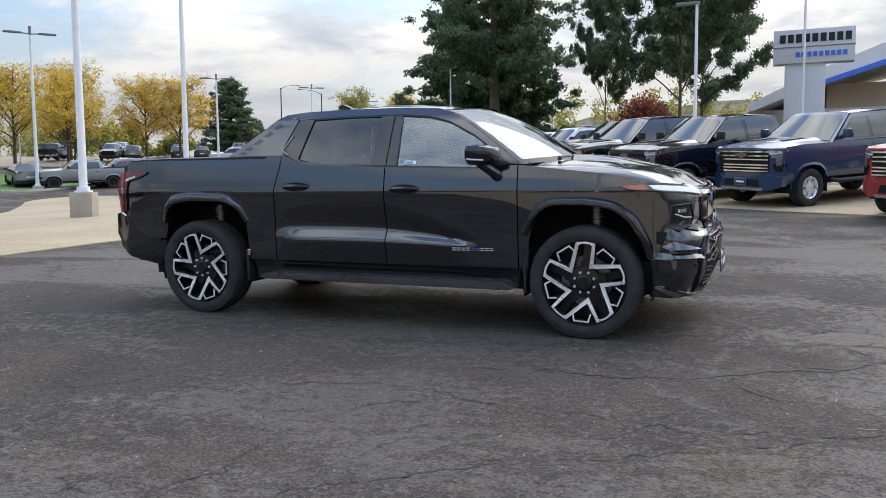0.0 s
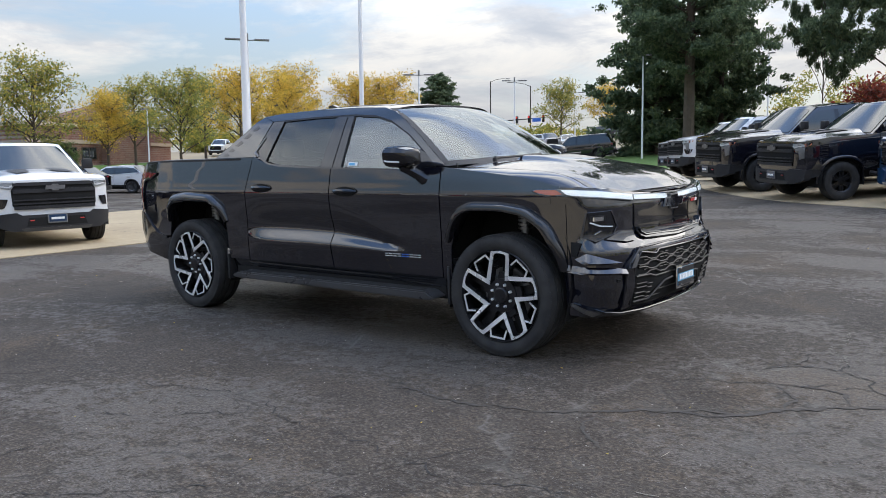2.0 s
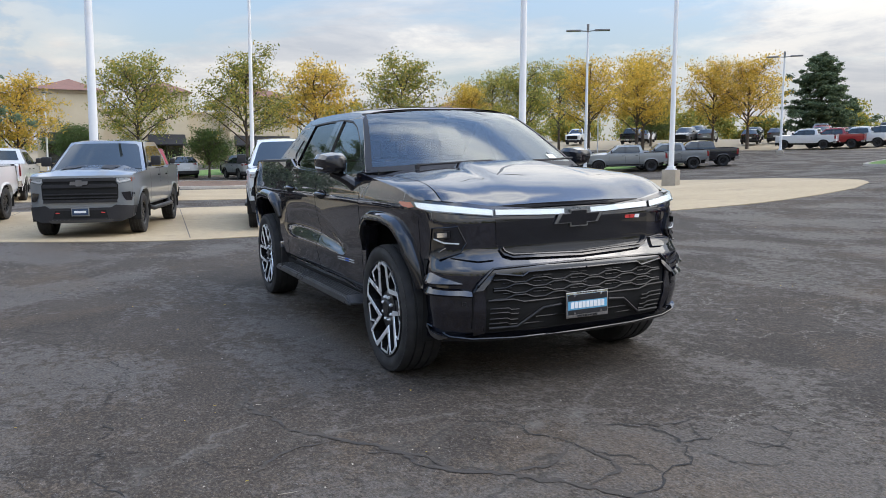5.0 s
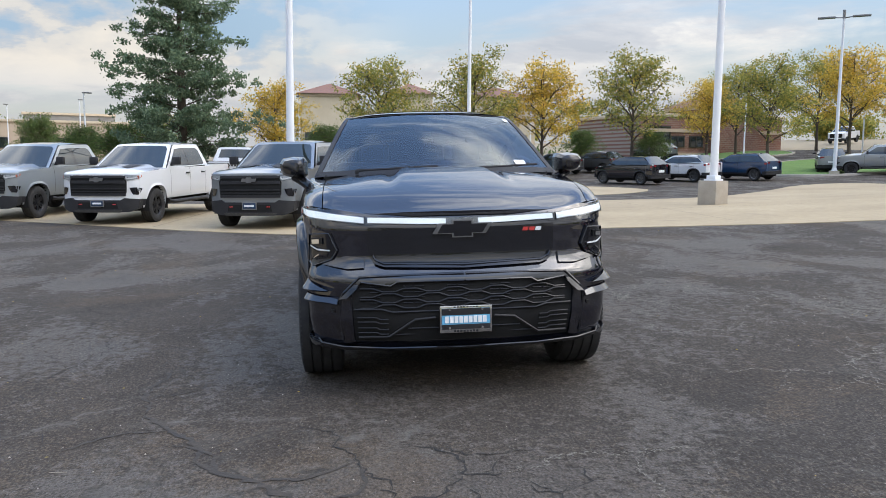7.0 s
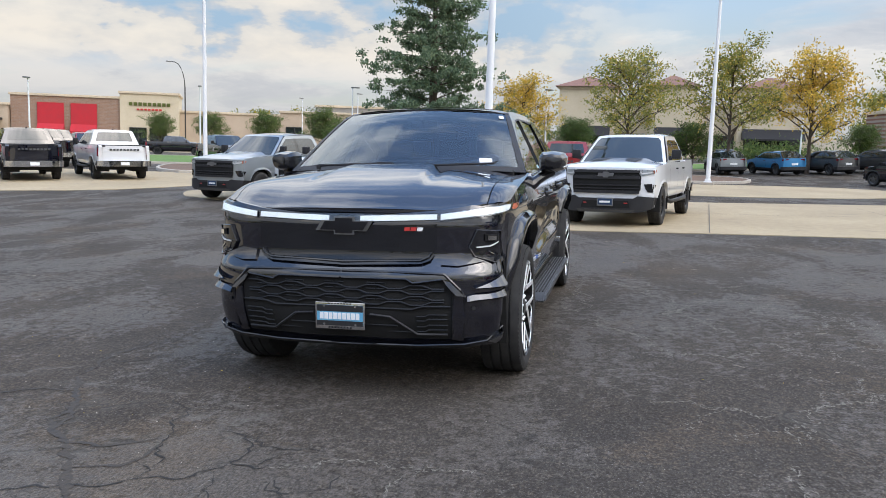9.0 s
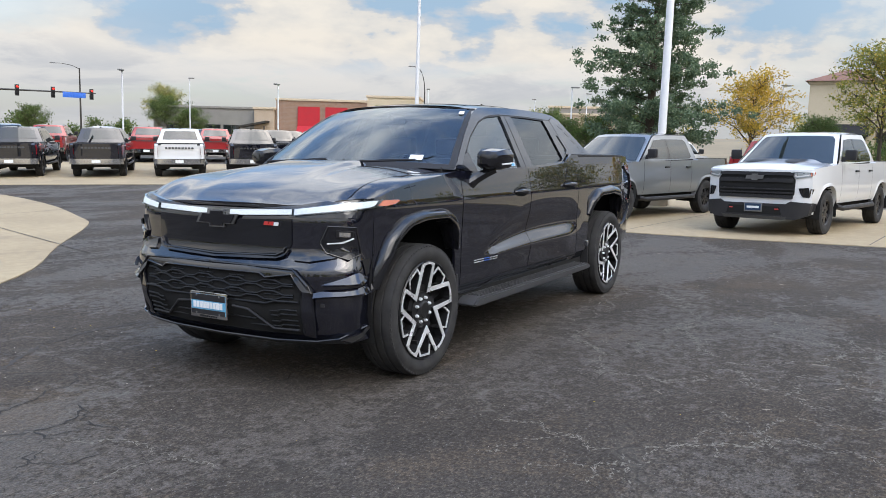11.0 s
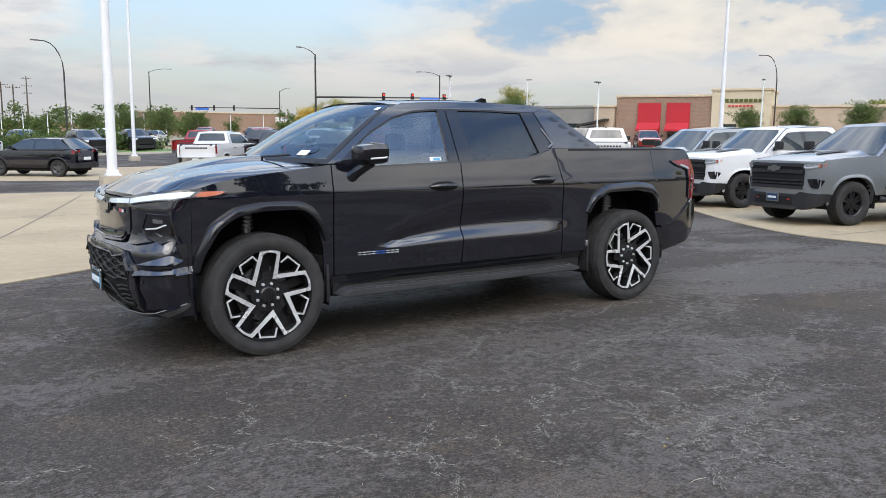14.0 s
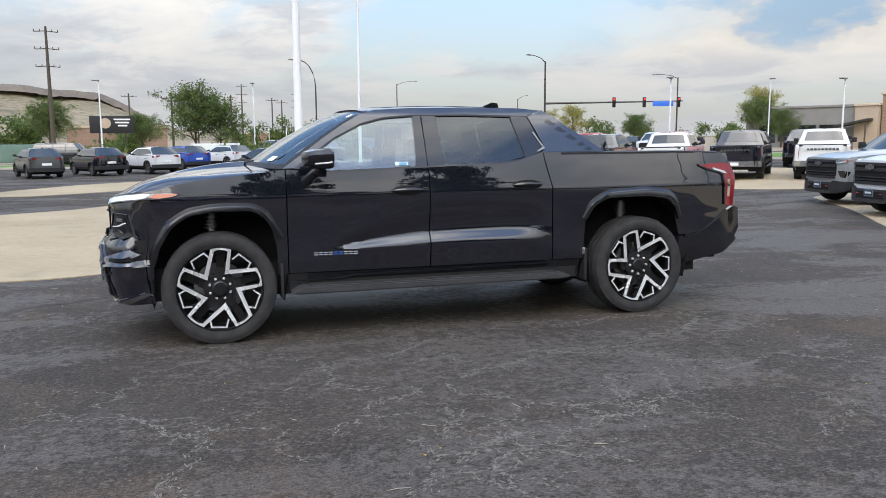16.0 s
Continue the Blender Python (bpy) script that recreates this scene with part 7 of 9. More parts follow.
for sg in (-1, 1):
    ribbon("frame_edge", [(sg * 0.735, 0.40), (sg * 0.735, 0.66), (sg * 0.71, 0.70), (sg * 0.62, 0.795), (sg * 0.50, 0.800), (sg * 0.005, 0.806)], 0.009, "gloss_black", lg, 0.026)
    ribbon("frame_edge", [(sg * 0.67, 0.40), (sg * 0.672, 0.685), (sg * 0.61, 0.764), (sg * 0.44, 0.740), (sg * 0.40, 0.764), (sg * 0.005, 0.764)], 0.006, "gloss_black", lg, 0.026)
    bm = patch([(sg * a, b) for a, b in ((0.615, 0.790), (0.70, 0.700), (0.728, 0.665), (0.690, 0.668), (0.60, 0.765))], 0.03, lambda s, z: ev_front(s, z, 0.050 - 0.35 * max(0.0, z - 0.665)))
    rim(bm, (-0.03, 0, 0))
    part("frame_facet", bm, "gloss_black", ev)
ribbon("lip_edge", [(-0.545, 0.918), (-0.53, 0.892), (-0.48, 0.870), (0.0, 0.856), (0.48, 0.870), (0.53, 0.892), (0.545, 0.918)], 0.007, "gloss_black", ev, 0.028)
ribbon("chin_edge", [(-E_ + 0.04, 0.428), (-0.87, 0.374), (-0.74, 0.352), (-0.46, 0.338), (0.0, 0.334), (0.46, 0.338), (0.74, 0.352), (0.87, 0.374), (E_ - 0.04, 0.428)], 0.007, "gloss_black", ev, 0.035)
for sg in (-1, 1):
    for nm, poly, z0 in (("bumper_strip", [(0.745, 0.632), (0.80, 0.640), (E_, 0.652), (E_ + 0.03, 0.690), (0.80, 0.672), (0.745, 0.660)], 0.63), ("cheek_fin", [(0.79, 0.712), (s_at(0.92), 0.775), (s_at(0.94), 0.745), (s_at(0.915), 0.712)], 0.705)):
        bm = patch([(sg * a, b) for a, b in poly], (0.03, 0.012), lambda s, z: ev_front(s, z, 0.048 - 0.75 * (z - z0)))
        rim(bm, (-0.03, 0, -0.012))
        part(nm, bm, "black_paint", ev)
fascia("chin_lip", [(-E_ + 0.04, 0.425), (-0.87, 0.372), (-0.74, 0.350), (-0.46, 0.336), (0.0, 0.332), (0.46, 0.336), (0.74, 0.350), (0.87, 0.372), (E_ - 0.04, 0.425), (E_ - 0.02, 0.405), (0.87, 0.348), (0.74, 0.328), (0.46, 0.316), (0.0, 0.312), (-0.46, 0.316), (-0.74, 0.328), (-0.87, 0.348), (-E_ + 0.02, 0.405)], (0.03, 0.02), "gloss_black", 0.030, 0.05, label="gloss black chin lip")
fascia("chin_tip", [(s_at(0.86), 0.365), (E_ - 0.03, 0.428), (E_ - 0.02, 0.406), (s_at(0.90), 0.345)], 0.03, "steel", 0.036, 0.02, mirror=True)
fascia("sensor", [(0.775, 0.572), (0.795, 0.572), (0.795, 0.592), (0.775, 0.592)], 0.01, "plastic", 0.008, 0.008, mirror=True)
bm = bmesh.new()
box(bm, (2.796, -0.16, 0.445), (2.812, 0.16, 0.612), 0.006)
plate = part("plate_frame", bm, "chrome", ev, "chrome dealer plate frame")
bm = bmesh.new()
box(bm, (2.811, -0.148, 0.468), (2.815, 0.148, 0.595))
part("plate_field", bm, "sticker_blue", plate, "dark picture plate with a blue band")
bm = bmesh.new()
box(bm, (2.8145, -0.148, 0.555), (2.8165, 0.148, 0.595))
box(bm, (2.8145, -0.148, 0.468), (2.8165, 0.148, 0.498))
part("plate_shade", bm, "plastic", plate)
bm = bmesh.new()
for k in range(9):
    box(bm, (2.8155, -0.128 + 0.0288 * k, 0.508), (2.8185, -0.105 + 0.0288 * k, 0.548))
part("plate_lettering", bm, "paper", plate)
bm = bmesh.new()
for k in range(8):
    box(bm, (2.8125, -0.075 + 0.0195 * k, 0.450), (2.8145, -0.062 + 0.0195 * k, 0.462))
part("frame_lettering", bm, "plastic", plate)
bm = bmesh.new()
for k in range(8):
    box(bm, (2.8125, -0.075 + 0.0195 * k, 0.600), (2.8145, -0.062 + 0.0195 * k, 0.608))
part("frame_lettering", bm, "plastic", plate)
for a in (-0.10, 0.10):
    for z in (0.477, 0.588):
        bm = bmesh.new()
        tube(bm, [(2.812, a, z), (2.819, a, z)], 0.007, 8)
        part("plate_screw", bm, "chrome", plate)


# wheel arch flares
def smooth_line(pts, n, blur=2):
    p = np.array(pts, float)
    d = np.concatenate([[0], np.cumsum(np.hypot(*np.diff(p, axis=0).T))])
    g = np.linspace(0, d[-1], n)
    a = np.stack([np.interp(g, d, p[:, 0]), np.interp(g, d, p[:, 1])], 1)
    for _ in range(blur):
        a[1:-1] = (a[:-2] + 2 * a[1:-1] + a[2:]) / 4
    return a


FO = [(2.372, 0.652), (2.355, 0.77), (2.25, 0.97), (2.08, 1.082), (1.88, 1.112), (1.58, 1.112), (1.46, 1.055), (1.385, 0.93), (1.34, 0.835)]
FI = [(2.320, 0.640), (2.29, 0.76), (2.19, 0.93), (2.06, 1.018), (1.88, 1.046), (1.59, 1.044), (1.49, 0.985), (1.425, 0.88), (1.385, 0.80)]
RO = [(-1.285, 0.895), (-1.345, 1.035), (-1.51, 1.138), (-1.92, 1.160), (-2.16, 1.132), (-2.25, 1.05), (-2.305, 0.915)]
RI = [(-1.325, 0.870), (-1.395, 1.005), (-1.52, 1.064), (-1.92, 1.070), (-2.125, 1.040), (-2.215, 0.945), (-2.265, 0.850)]
for sy in (-1, 1):
    for nm, o, i in (("front_arch_flare", FO, FI), ("rear_arch_flare", RO, RI)):
        po, pi = smooth_line(o, 44), smooth_line(i, 44)
        bm = bmesh.new()
        last = None
        for k, (a, b) in enumerate(zip(po, pi)):
            grow = min(1.0, k / 7, (43 - k) / 5)
            ring = []
            for q, h in ((0.0, 0.000), (0.06, 0.022), (0.35, 0.050), (0.62, 0.057), (0.93, 0.058), (1.0, 0.050), (1.02, -0.09)):
                x, z = a + (b - a) * q
                hh = h * (0.35 + 0.65 * grow) if h > 0 else h
                ring.append(bm.verts.new((x, sy * (ev_side(x, max(z, 0.5)) + hh), z)))
            if last:
                for j in range(len(ring) - 1):
                    bm.faces.new((last[j], last[j + 1], ring[j + 1], ring[j]))
            last = ring
        part(nm, bm, "gloss_black", ev)
    for xc, prof in ((1.85, FRONT_ARCH), (-1.85, REAR_ARCH)):
        bm = bmesh.new()
        pts = smooth_line([(xc + 0.5, 0.30)] + [(xc + 0.545 * math.copysign(abs(math.cos(a)) ** 0.55, math.cos(a)), 0.46 + 0.635 * math.sin(a) ** 0.6) for a in np.linspace(0.05, math.pi - 0.05, 18)] + [(xc - 0.5, 0.30)], 30, 0)
        rr = [[bm.verts.new((x, sy * y, z)) for y in (0.955, 0.50)] for x, z in pts]
        for a, b in zip(rr, rr[1:]):
            bm.faces.new((a[0], a[1], b[1], b[0]))
        bm.faces.new([a[1] for a in rr])
        part("wheel_well", bm, "void", ev)
        bm = bmesh.new()
        tube(bm, [(xc + 0.06, sy * 0.74, 0.5), (xc + 0.04, sy * 0.72, 1.02)], 0.035, 10)
        for k in range(4):
            lathe_z = 0.90 + 0.028 * k
            tube(bm, [(xc + 0.05, sy * 0.735, lathe_z), (xc + 0.05, sy * 0.735, lathe_z + 0.016)], 0.055, 12)
        part("spring_strut", bm, "steel", ev)

# wheels
bm_t = tyre_mesh(0.4425, 0.328, 0.285, 84, "tyre")


def ribbon_frame(bm, nodes, y_of, depth, closed):
    """A flat bar that follows nodes (radius, degrees, half width) with mitred corners; y_of(radius) is its face."""
    P = [Vector(polar(r, a)) for r, a, w in nodes]
    n = len(P)
    rows = []
    for i in range(n):
        d0 = (P[i] - P[i - 1]).normalized() if closed or i > 0 else (P[1] - P[0]).normalized()
        d1 = (P[(i + 1) % n] - P[i]).normalized() if closed or i < n - 1 else d0
        n0, n1 = Vector((-d0.y, d0.x)), Vector((-d1.y, d1.x))
        m = (n0 + n1).normalized()
        m = m / max(0.35, m.dot(n1)) * nodes[i][2]
        row = []
        for sg, dy in ((1, 0), (-1, 0), (-1, 1), (1, 1)):
            q = P[i] + m * sg * (1.0 + 0.12 * dy)
            row.append(bm.verts.new((q.x, y_of(q.length) - dy * depth, q.y)))
        rows.append(row)
    for i in range(n if closed else n - 1):
        r0, r1 = rows[i], rows[(i + 1) % n]
        for k in range(4):
            bm.faces.new((r0[k], r0[(k + 1) % 4], r1[(k + 1) % 4], r1[k]))
    if not closed:
        bm.faces.new(rows[0])
        bm.faces.new(rows[-1][::-1])


def ev_rim_meshes():
    h = 0.1425
    bm = bmesh.new()
    lathe(bm, [(0.327, h * 0.74), (0.334, h * 0.90), (0.328, h * 0.95), (0.322, h * 0.86), (0.312, h * 0.40), (0.300, -h * 0.4), (0.19, -h * 0.45), (0.0001, -h * 0.45)], 60)
    barrel = to_mesh("rim", bm, M["dark_alloy"])

    def face(r):
        return h * (0.76 + 0.20 * min(1.0, max(0.0, (r - 0.10) / 0.2)))

    star, under = [], []
    for k in range(5):
        c = 72 * k
        # one endless bar: two legs and a cap to each arm, a vertex between the arms
        for r, a, w in ((0.140, 66.4, 0.0150), (0.311, 75.0, 0.0115), (0.316, 80.5, 0.0075), (0.318, 87.0, 0.0070), (0.316, 93.5, 0.0075), (0.311, 99.0, 0.0130)):
            star.append((r, 180 - (c + a), w))
    spoke = bmesh.new()
    ribbon_frame(spoke, star, face, 0.006, True)
    bright = to_mesh("spoke_edges", spoke, M["alloy"], False)
    bright_links = []
    for k in range(5):
        c = 50 - 72 * k
        links = bmesh.new()
        ribbon_frame(links, [(r, 180 - (c + a), w) for r, a, w in ((0.250, -16.5, 0.0055), (0.309, -10.5, 0.0060), (0.309, 10.5, 0.0060), (0.250, 16.5, 0.0055))], lambda r: face(r) - 0.007, 0.006, False)
        bright_links.append(to_mesh("link_edge", links, M["alloy"], False))
    dark = bmesh.new()
    ribbon_frame(dark, [(r, a, w * 1.04) for r, a, w in star], lambda r: face(r) - 0.0065, 0.055, True)
    for k in range(5):
        c = 50 - 72 * k
        ribbon_frame(dark, [(r, 180 - (c + a), w) for r, a, w in ((0.215, -19, 0.010), (0.250, -16.5, 0.0075), (0.309, -10.5, 0.0075), (0.309, 10.5, 0.0075), (0.250, 16.5, 0.0075), (0.215, 19, 0.010))], lambda r: face(r) - 0.0135, 0.05, False)
        bar2(dark, polar(0.06, 180 - (87 - 72 * k)), polar(0.165, 180 - (87 - 72 * k)), 0.046, 0.036, h * 0.40, h * 0.60)
        bar2(dark, polar(0.165, 180 - (87 - 72 * k)), polar(0.312, 180 - (87 - 72 * k)), 0.032, 0.030, h * 0.15, h * 0.30)
    y_hub = h * 0.70
    lathe(dark, [(0.128, y_hub - 0.05), (0.122, y_hub - 0.008), (0.066, y_hub - 0.004), (0.060, y_hub + 0.010), (0.050, y_hub + 0.016), (0.0001, y_hub + 0.016)], 32)
    carrier = to_mesh("spoke_carrier", dark, M["dark_alloy"], False)
    nuts = []
    for k in range(8):
        x, z = polar(0.083, 45 * k + 22)
        b = bmesh.new()
        tube(b, [(x, y_hub - 0.02, z), (x, y_hub + 0.008, z), (x, y_hub + 0.016, z)], [0.0115, 0.0115, 0.006], 8)
        nuts.append(to_mesh("lug_nut", b, M["alloy"]))
    b = bmesh.new()
    lathe(b, [(0.20, -0.02), (0.20, 0.008), (0.06, 0.008)], 32)
    disc = to_mesh("brake_disc", b, M["steel"])
    return barrel, bright, bright_links, carrier, nuts, disc


ev_barrel, ev_bright, ev_links, ev_carrier, ev_nuts, ev_disc = ev_rim_meshes()
for x in (1.85, -1.85):
    for sy in (-1, 1):
        w = part("wheel", bm_t, None, ev, "alloy wheel with machined edges and a low-profile tyre")
        w.matrix_local = pose(x, sy * 0.895, 0.4415, 0, 0, 0 if sy > 0 else 180) @ Matrix.Rotation(radians(0 if x > 0 else 22), 4, "Y")
        part("rim", ev_barrel, None, w)
        part("spoke_edges", ev_bright, None, w, "bright machined spoke edges")
        for edge in ev_links:
            part("link_edge", edge, None, w, "bright machined link edge")
        part("spoke_carrier", ev_carrier, None, w)
        part("brake_disc", ev_disc, None, w)
        for nut in ev_nuts:
            part("lug_nut", nut, None, w)

# running boards, mud flaps, underbody
for sy in (-1, 1):
    bm = bmesh.new()
    prism(bm, [(-1.14, 0.392), (-1.05, 0.430), (1.22, 0.434), (1.31, 0.385), (1.25, 0.368), (-1.08, 0.372)], lambda a, b, d: (a, sy * (0.93 + d), b), 0.165)
    bmesh.ops.bevel(bm, geom=bm.edges[:], offset=0.012, segments=2, affect="EDGES")
    rb = part("running_board", bm, "step_grey", ev, "charcoal running board with a faint sheen")
    for k in range(5):
        bm = bmesh.new()
        box(bm, (-1.0, sy * (0.965 + 0.024 * k) - 0.005, 0.430), (1.15, sy * (0.965 + 0.024 * k) + 0.005, 0.438))
        part("tread_strip", bm, "rubber", rb)
    for x in (-0.8, 0.0, 0.8):
        bm = bmesh.new()
        tube(bm, [(x, sy * 0.72, 0.44), (x, sy * 1.02, 0.38)], 0.022, 6)
        part("bracket", bm, "void", rb)
    for x in (-1.325, 1.365):
        bm = bmesh.new()
        box(bm, (x - 0.012, min(sy * 0.76, sy * 0.985), 0.33), (x + 0.012, max(sy * 0.76, sy * 0.985), 0.62), 0.005)
        part("mud_flap", bm, "plastic", ev)
    bm = bmesh.new()
    box(bm, (-1.315, min(sy * 0.965, sy * 0.995), 0.565), (-1.285, max(sy * 0.965, sy * 0.995), 0.625), 0.004)
    part("reflector", bm, "chrome", ev, "small bright bracket")
bm = bmesh.new()
box(bm, (-2.55, -0.82, 0.34), (2.45, 0.82, 0.60))
box(bm, (-1.25, -0.93, 0.36), (1.30, 0.93, 0.62))
box(bm, (-2.80, -0.80, 0.45), (-2.4, 0.80, 1.40))
part("underbody", bm, "void", ev)

# bed cover, tail
bm = patch([(-2.80, -0.80), (-1.12, -0.80), (-1.12, 0.80), (-2.80, 0.80)], (0.2, 0.1), lambda x, y: (x, y, 1.462 + 0.012 * (1 - (y / 0.8) ** 2)))
rim(bm, (0, 0, -0.03))
part("bed_cover", bm, "plastic", ev, "flat black bed cover")
for sy in (-1, 1):
    bm = patch([(-2.745, 0), (-1.10, 0), (-1.10, 1), (-2.745, 1)], (0.15, 0.34), lambda x, q: (x, sy * (0.80 + (ev_side(x, 1.474) - 0.80 + 0.004) * q), 1.484 - 0.010 * q * q - max(0.0, (-2.3 - x)) * 0.022))
    rim(bm, (0, 0, -0.03))
    part("bed_rail_cap", bm, "plastic", ev)


def ev_tail(y, z, off=0.0):
    return (-2.95 + 0.16 * (abs(y) / 0.95) ** 4 - 0.05 * math.exp(-((z - 1.40) / 0.08) ** 2) - off, y, z)


bm = patch([(-0.80, 0.60), (0.80, 0.60), (0.86, 1.10), (0.83, 1.36), (0.79, 1.452), (-0.79, 1.452), (-0.83, 1.36), (-0.86, 1.10)], (0.1, 0.06), ev_tail)
rim(bm, (0.05, 0, 0))
part("tailgate", bm, "black_paint", ev)
bm = patch([(-0.82, 0.60), (0.82, 0.60), (0.82, 0.90), (-0.82, 0.90)], 0.1, lambda y, z: (-3.07 + 0.06 * (abs(y) / 0.82) ** 4, y, z))
rim(bm, (0.15, 0, 0))
part("rear_bumper", bm, "gloss_black", ev)
for sy in (-1, 1):
    bm = bmesh.new()
    prism(bm, [(-2.72, 0.575), (-3.05, 0.640), (-3.07, 0.615), (-2.99, 0.565), (-2.80, 0.515)], lambda a, b, d: (a, sy * (0.42 + d - max(0.0, -2.9 - a) * 0.5), b), 0.44)
    bmesh.ops.bevel(bm, geom=bm.edges[:], offset=0.008, segments=1, affect="EDGES")
    part("bumper_step", bm, "plastic", ev)
tail_poly = [(-2.50, 1.345), (-2.60, 1.312), (-2.74, 1.285), (-2.785, 1.255), (-2.805, 0.965), (-2.93, 0.945), (-2.955, 1.24), (-2.90, 1.34), (-2.84, 1.36), (-2.70, 1.36)]
both("tail_light", tail_poly, 0.04, "red_lens", off=0.010, thick=0.03, label="red wrap-round tail light")
both("tail_light_trim", [(-2.49, 1.352), (-2.60, 1.310), (-2.745, 1.280), (-2.79, 1.25), (-2.812, 0.965), (-2.800, 0.965), (-2.775, 1.25), (-2.735, 1.268), (-2.60, 1.297), (-2.50, 1.335)], 0.04, "gloss_black", off=0.016, thick=0.02)
both("tail_light_insert", [(-2.83, 1.20), (-2.87, 1.20), (-2.865, 1.04), (-2.83, 1.04)], 0.04, "chrome", off=0.016, thick=0.01)
both("tail_light_insert", [(-2.66, 1.318), (-2.80, 1.285), (-2.83, 1.262), (-2.80, 1.262), (-2.66, 1.30)], 0.04, "chrome", off=0.014, thick=0.006)

# mirrors, handles, lettering, stickers
for sy in (-1, 1):
    bm = bmesh.new()
    rings = []
    for q, sc, dx in ((0.0, 0.86, 0.97), (0.06, 0.98, 0.975), (0.35, 1.0, 1.02), (0.7, 0.92, 1.11), (0.92, 0.70, 1.175), (1.0, 0.45, 1.19)):
        ring = []
        for a, b in [(1.005, 1.405), (1.005, 1.50), (1.03, 1.528), (1.12, 1.533), (1.20, 1.522), (1.228, 1.49), (1.222, 1.44), (1.20, 1.405), (1.14, 1.390), (1.03, 1.390)]:
            ring.append(bm.verts.new((dx - (0.02 if a > 1.15 else 0), sy * (1.115 + (a - 1.115) * sc), 1.448 + (b - 1.462) * sc * 1.14)))
        rings.append(ring)
    for r0, r1 in zip(rings, rings[1:]):
        for k in range(10):
            bm.faces.new((r0[k - 1], r0[k], r1[k], r1[k - 1]))
    bm.faces.new(rings[0])
    bm.faces.new(rings[-1])
    mir = part("mirror", bm, "gloss_black", ev, "gloss black door mirror")
    bm = bmesh.new()
    box(bm, (0.962, min(sy * 1.02, sy * 1.21), 1.388), (0.968, max(sy * 1.02, sy * 1.21), 1.510), 0.002)
    part("mirror_glass", bm, "chrome", mir, "mirror glass")
    bm = bmesh.new()
    tube(bm, [(1.045, sy * 1.12, 1.372), (1.075, sy * 1.06, 1.345), (1.115, sy * 1.00, 1.305), (1.14, sy * 0.965, 1.275), (1.15, sy * 0.945, 1.265)], [0.030, 0.036, 0.040, 0.050, 0.055], 10)
    part("mirror_arm", bm, "gloss_black", mir)
    bm = bmesh.new()
    tube(bm, [(1.10, sy * 1.20, 1.408), (1.00, sy * 1.225, 1.413), (0.97, sy * 1.215, 1.421)], 0.007, 6)
    part("turn_signal", bm, "drl_off", mir)
    for (hx, hz), door in zip(((0.315, 1.176), (-0.76, 1.200)), (doors[0 if sy < 0 else 1], rear_doors[0 if sy < 0 else 1])):
        bm = patch([(hx + 0.138 * math.cos(a), hz + 0.040 * math.sin(a)) for a in np.linspace(0, 2 * math.pi, 24, endpoint=False)], 0.03, lambda x, z: (x, sy * (ev_side(x, z) + 0.003), z))
        part("handle_recess", bm, "void", door)
        bm = patch([(hx + 0.140 * math.cos(a), hz + 0.042 * math.sin(a)) for a in np.linspace(0, math.pi, 14)] + [(hx + 0.132 * math.cos(a), hz + 0.036 * math.sin(a)) for a in np.linspace(math.pi, 0, 14)], 0.03, lambda x, z: (x, sy * (ev_side(x, z) + 0.007), z))
        part("handle_rim", bm, "gloss_black", door)
        bm = bmesh.new()
        yb = ev_side(hx, hz)
        tube(bm, [(hx - 0.135, sy * (yb + 0.004), hz), (hx - 0.085, sy * (yb + 0.034), hz + 0.004), (hx, sy * (yb + 0.042), hz + 0.006), (hx + 0.085, sy * (yb + 0.034), hz + 0.004), (hx + 0.135, sy * (yb + 0.004), hz)], [0.008, 0.017, 0.019, 0.017, 0.008], 8)
        part("door_handle", bm, "gloss_black", door)
    for k in range(9):
        bm = bmesh.new()
        x0 = 1.105 - 0.0405 * k if sy > 0 else 0.745 + 0.0405 * k
        x1 = x0 - 0.031 if sy > 0 else x0 + 0.031
        zt_ = 0.668
        for zz in (zt_, zt_ + 0.017):
            yb = ev_side(min(x0, x1), zz)
            box(bm, (min(x0, x1), min(sy * yb, sy * (yb + 0.006)), zz), (max(x0, x1), max(sy * yb, sy * (yb + 0.006)), zz + 0.0055))
        part("name_bar", bm, "blue_trim" if k in (4, 5) else "alloy", doors[0 if sy < 0 else 1])
    bm = patch([(0.29, 1.385), (0.40, 1.383), (0.40, 1.412), (0.29, 1.414)], 0.06, lambda x, z: (x, sy * (ev_glass_y(z) - 0.009), z))
    st = part("window_sticker", bm, "paper", panes[0 if sy < 0 else 1])
    bm = patch([(0.30, 1.388), (0.37, 1.387), (0.37, 1.407), (0.30, 1.408)], 0.06, lambda x, z: (x, sy * (ev_glass_y(z) - 0.0075), z))
    part("sticker_mark", bm, "sticker_blue", panes[0 if sy < 0 else 1])
for u0, u1, z0, z1 in ((0.66, 0.76, 1.42, 1.455), (0.88, 0.93, 1.785, 1.81)):
    bm = patch([(u0, z0), (u1, z0), (u1, z1), (u0, z1)], 0.05, lambda u, z: tuple(Vector(ev_screen(u, z)) + Vector((0.004, 0, 0.004))))
    part("screen_tag", bm, "paper", panes[4])
bm = patch([(0.77 + 0.055 * math.cos(a), 1.462 + 0.028 * math.sin(a)) for a in np.linspace(0, 6.28, 14, endpoint=False)], 0.05, lambda u, z: tuple(Vector(ev_screen(u, z)) + Vector((0.003, 0, 0.003))))
part("screen_tag", bm, "lens_glass", panes[4])
for p in panes:
    p.visible_shadow = False

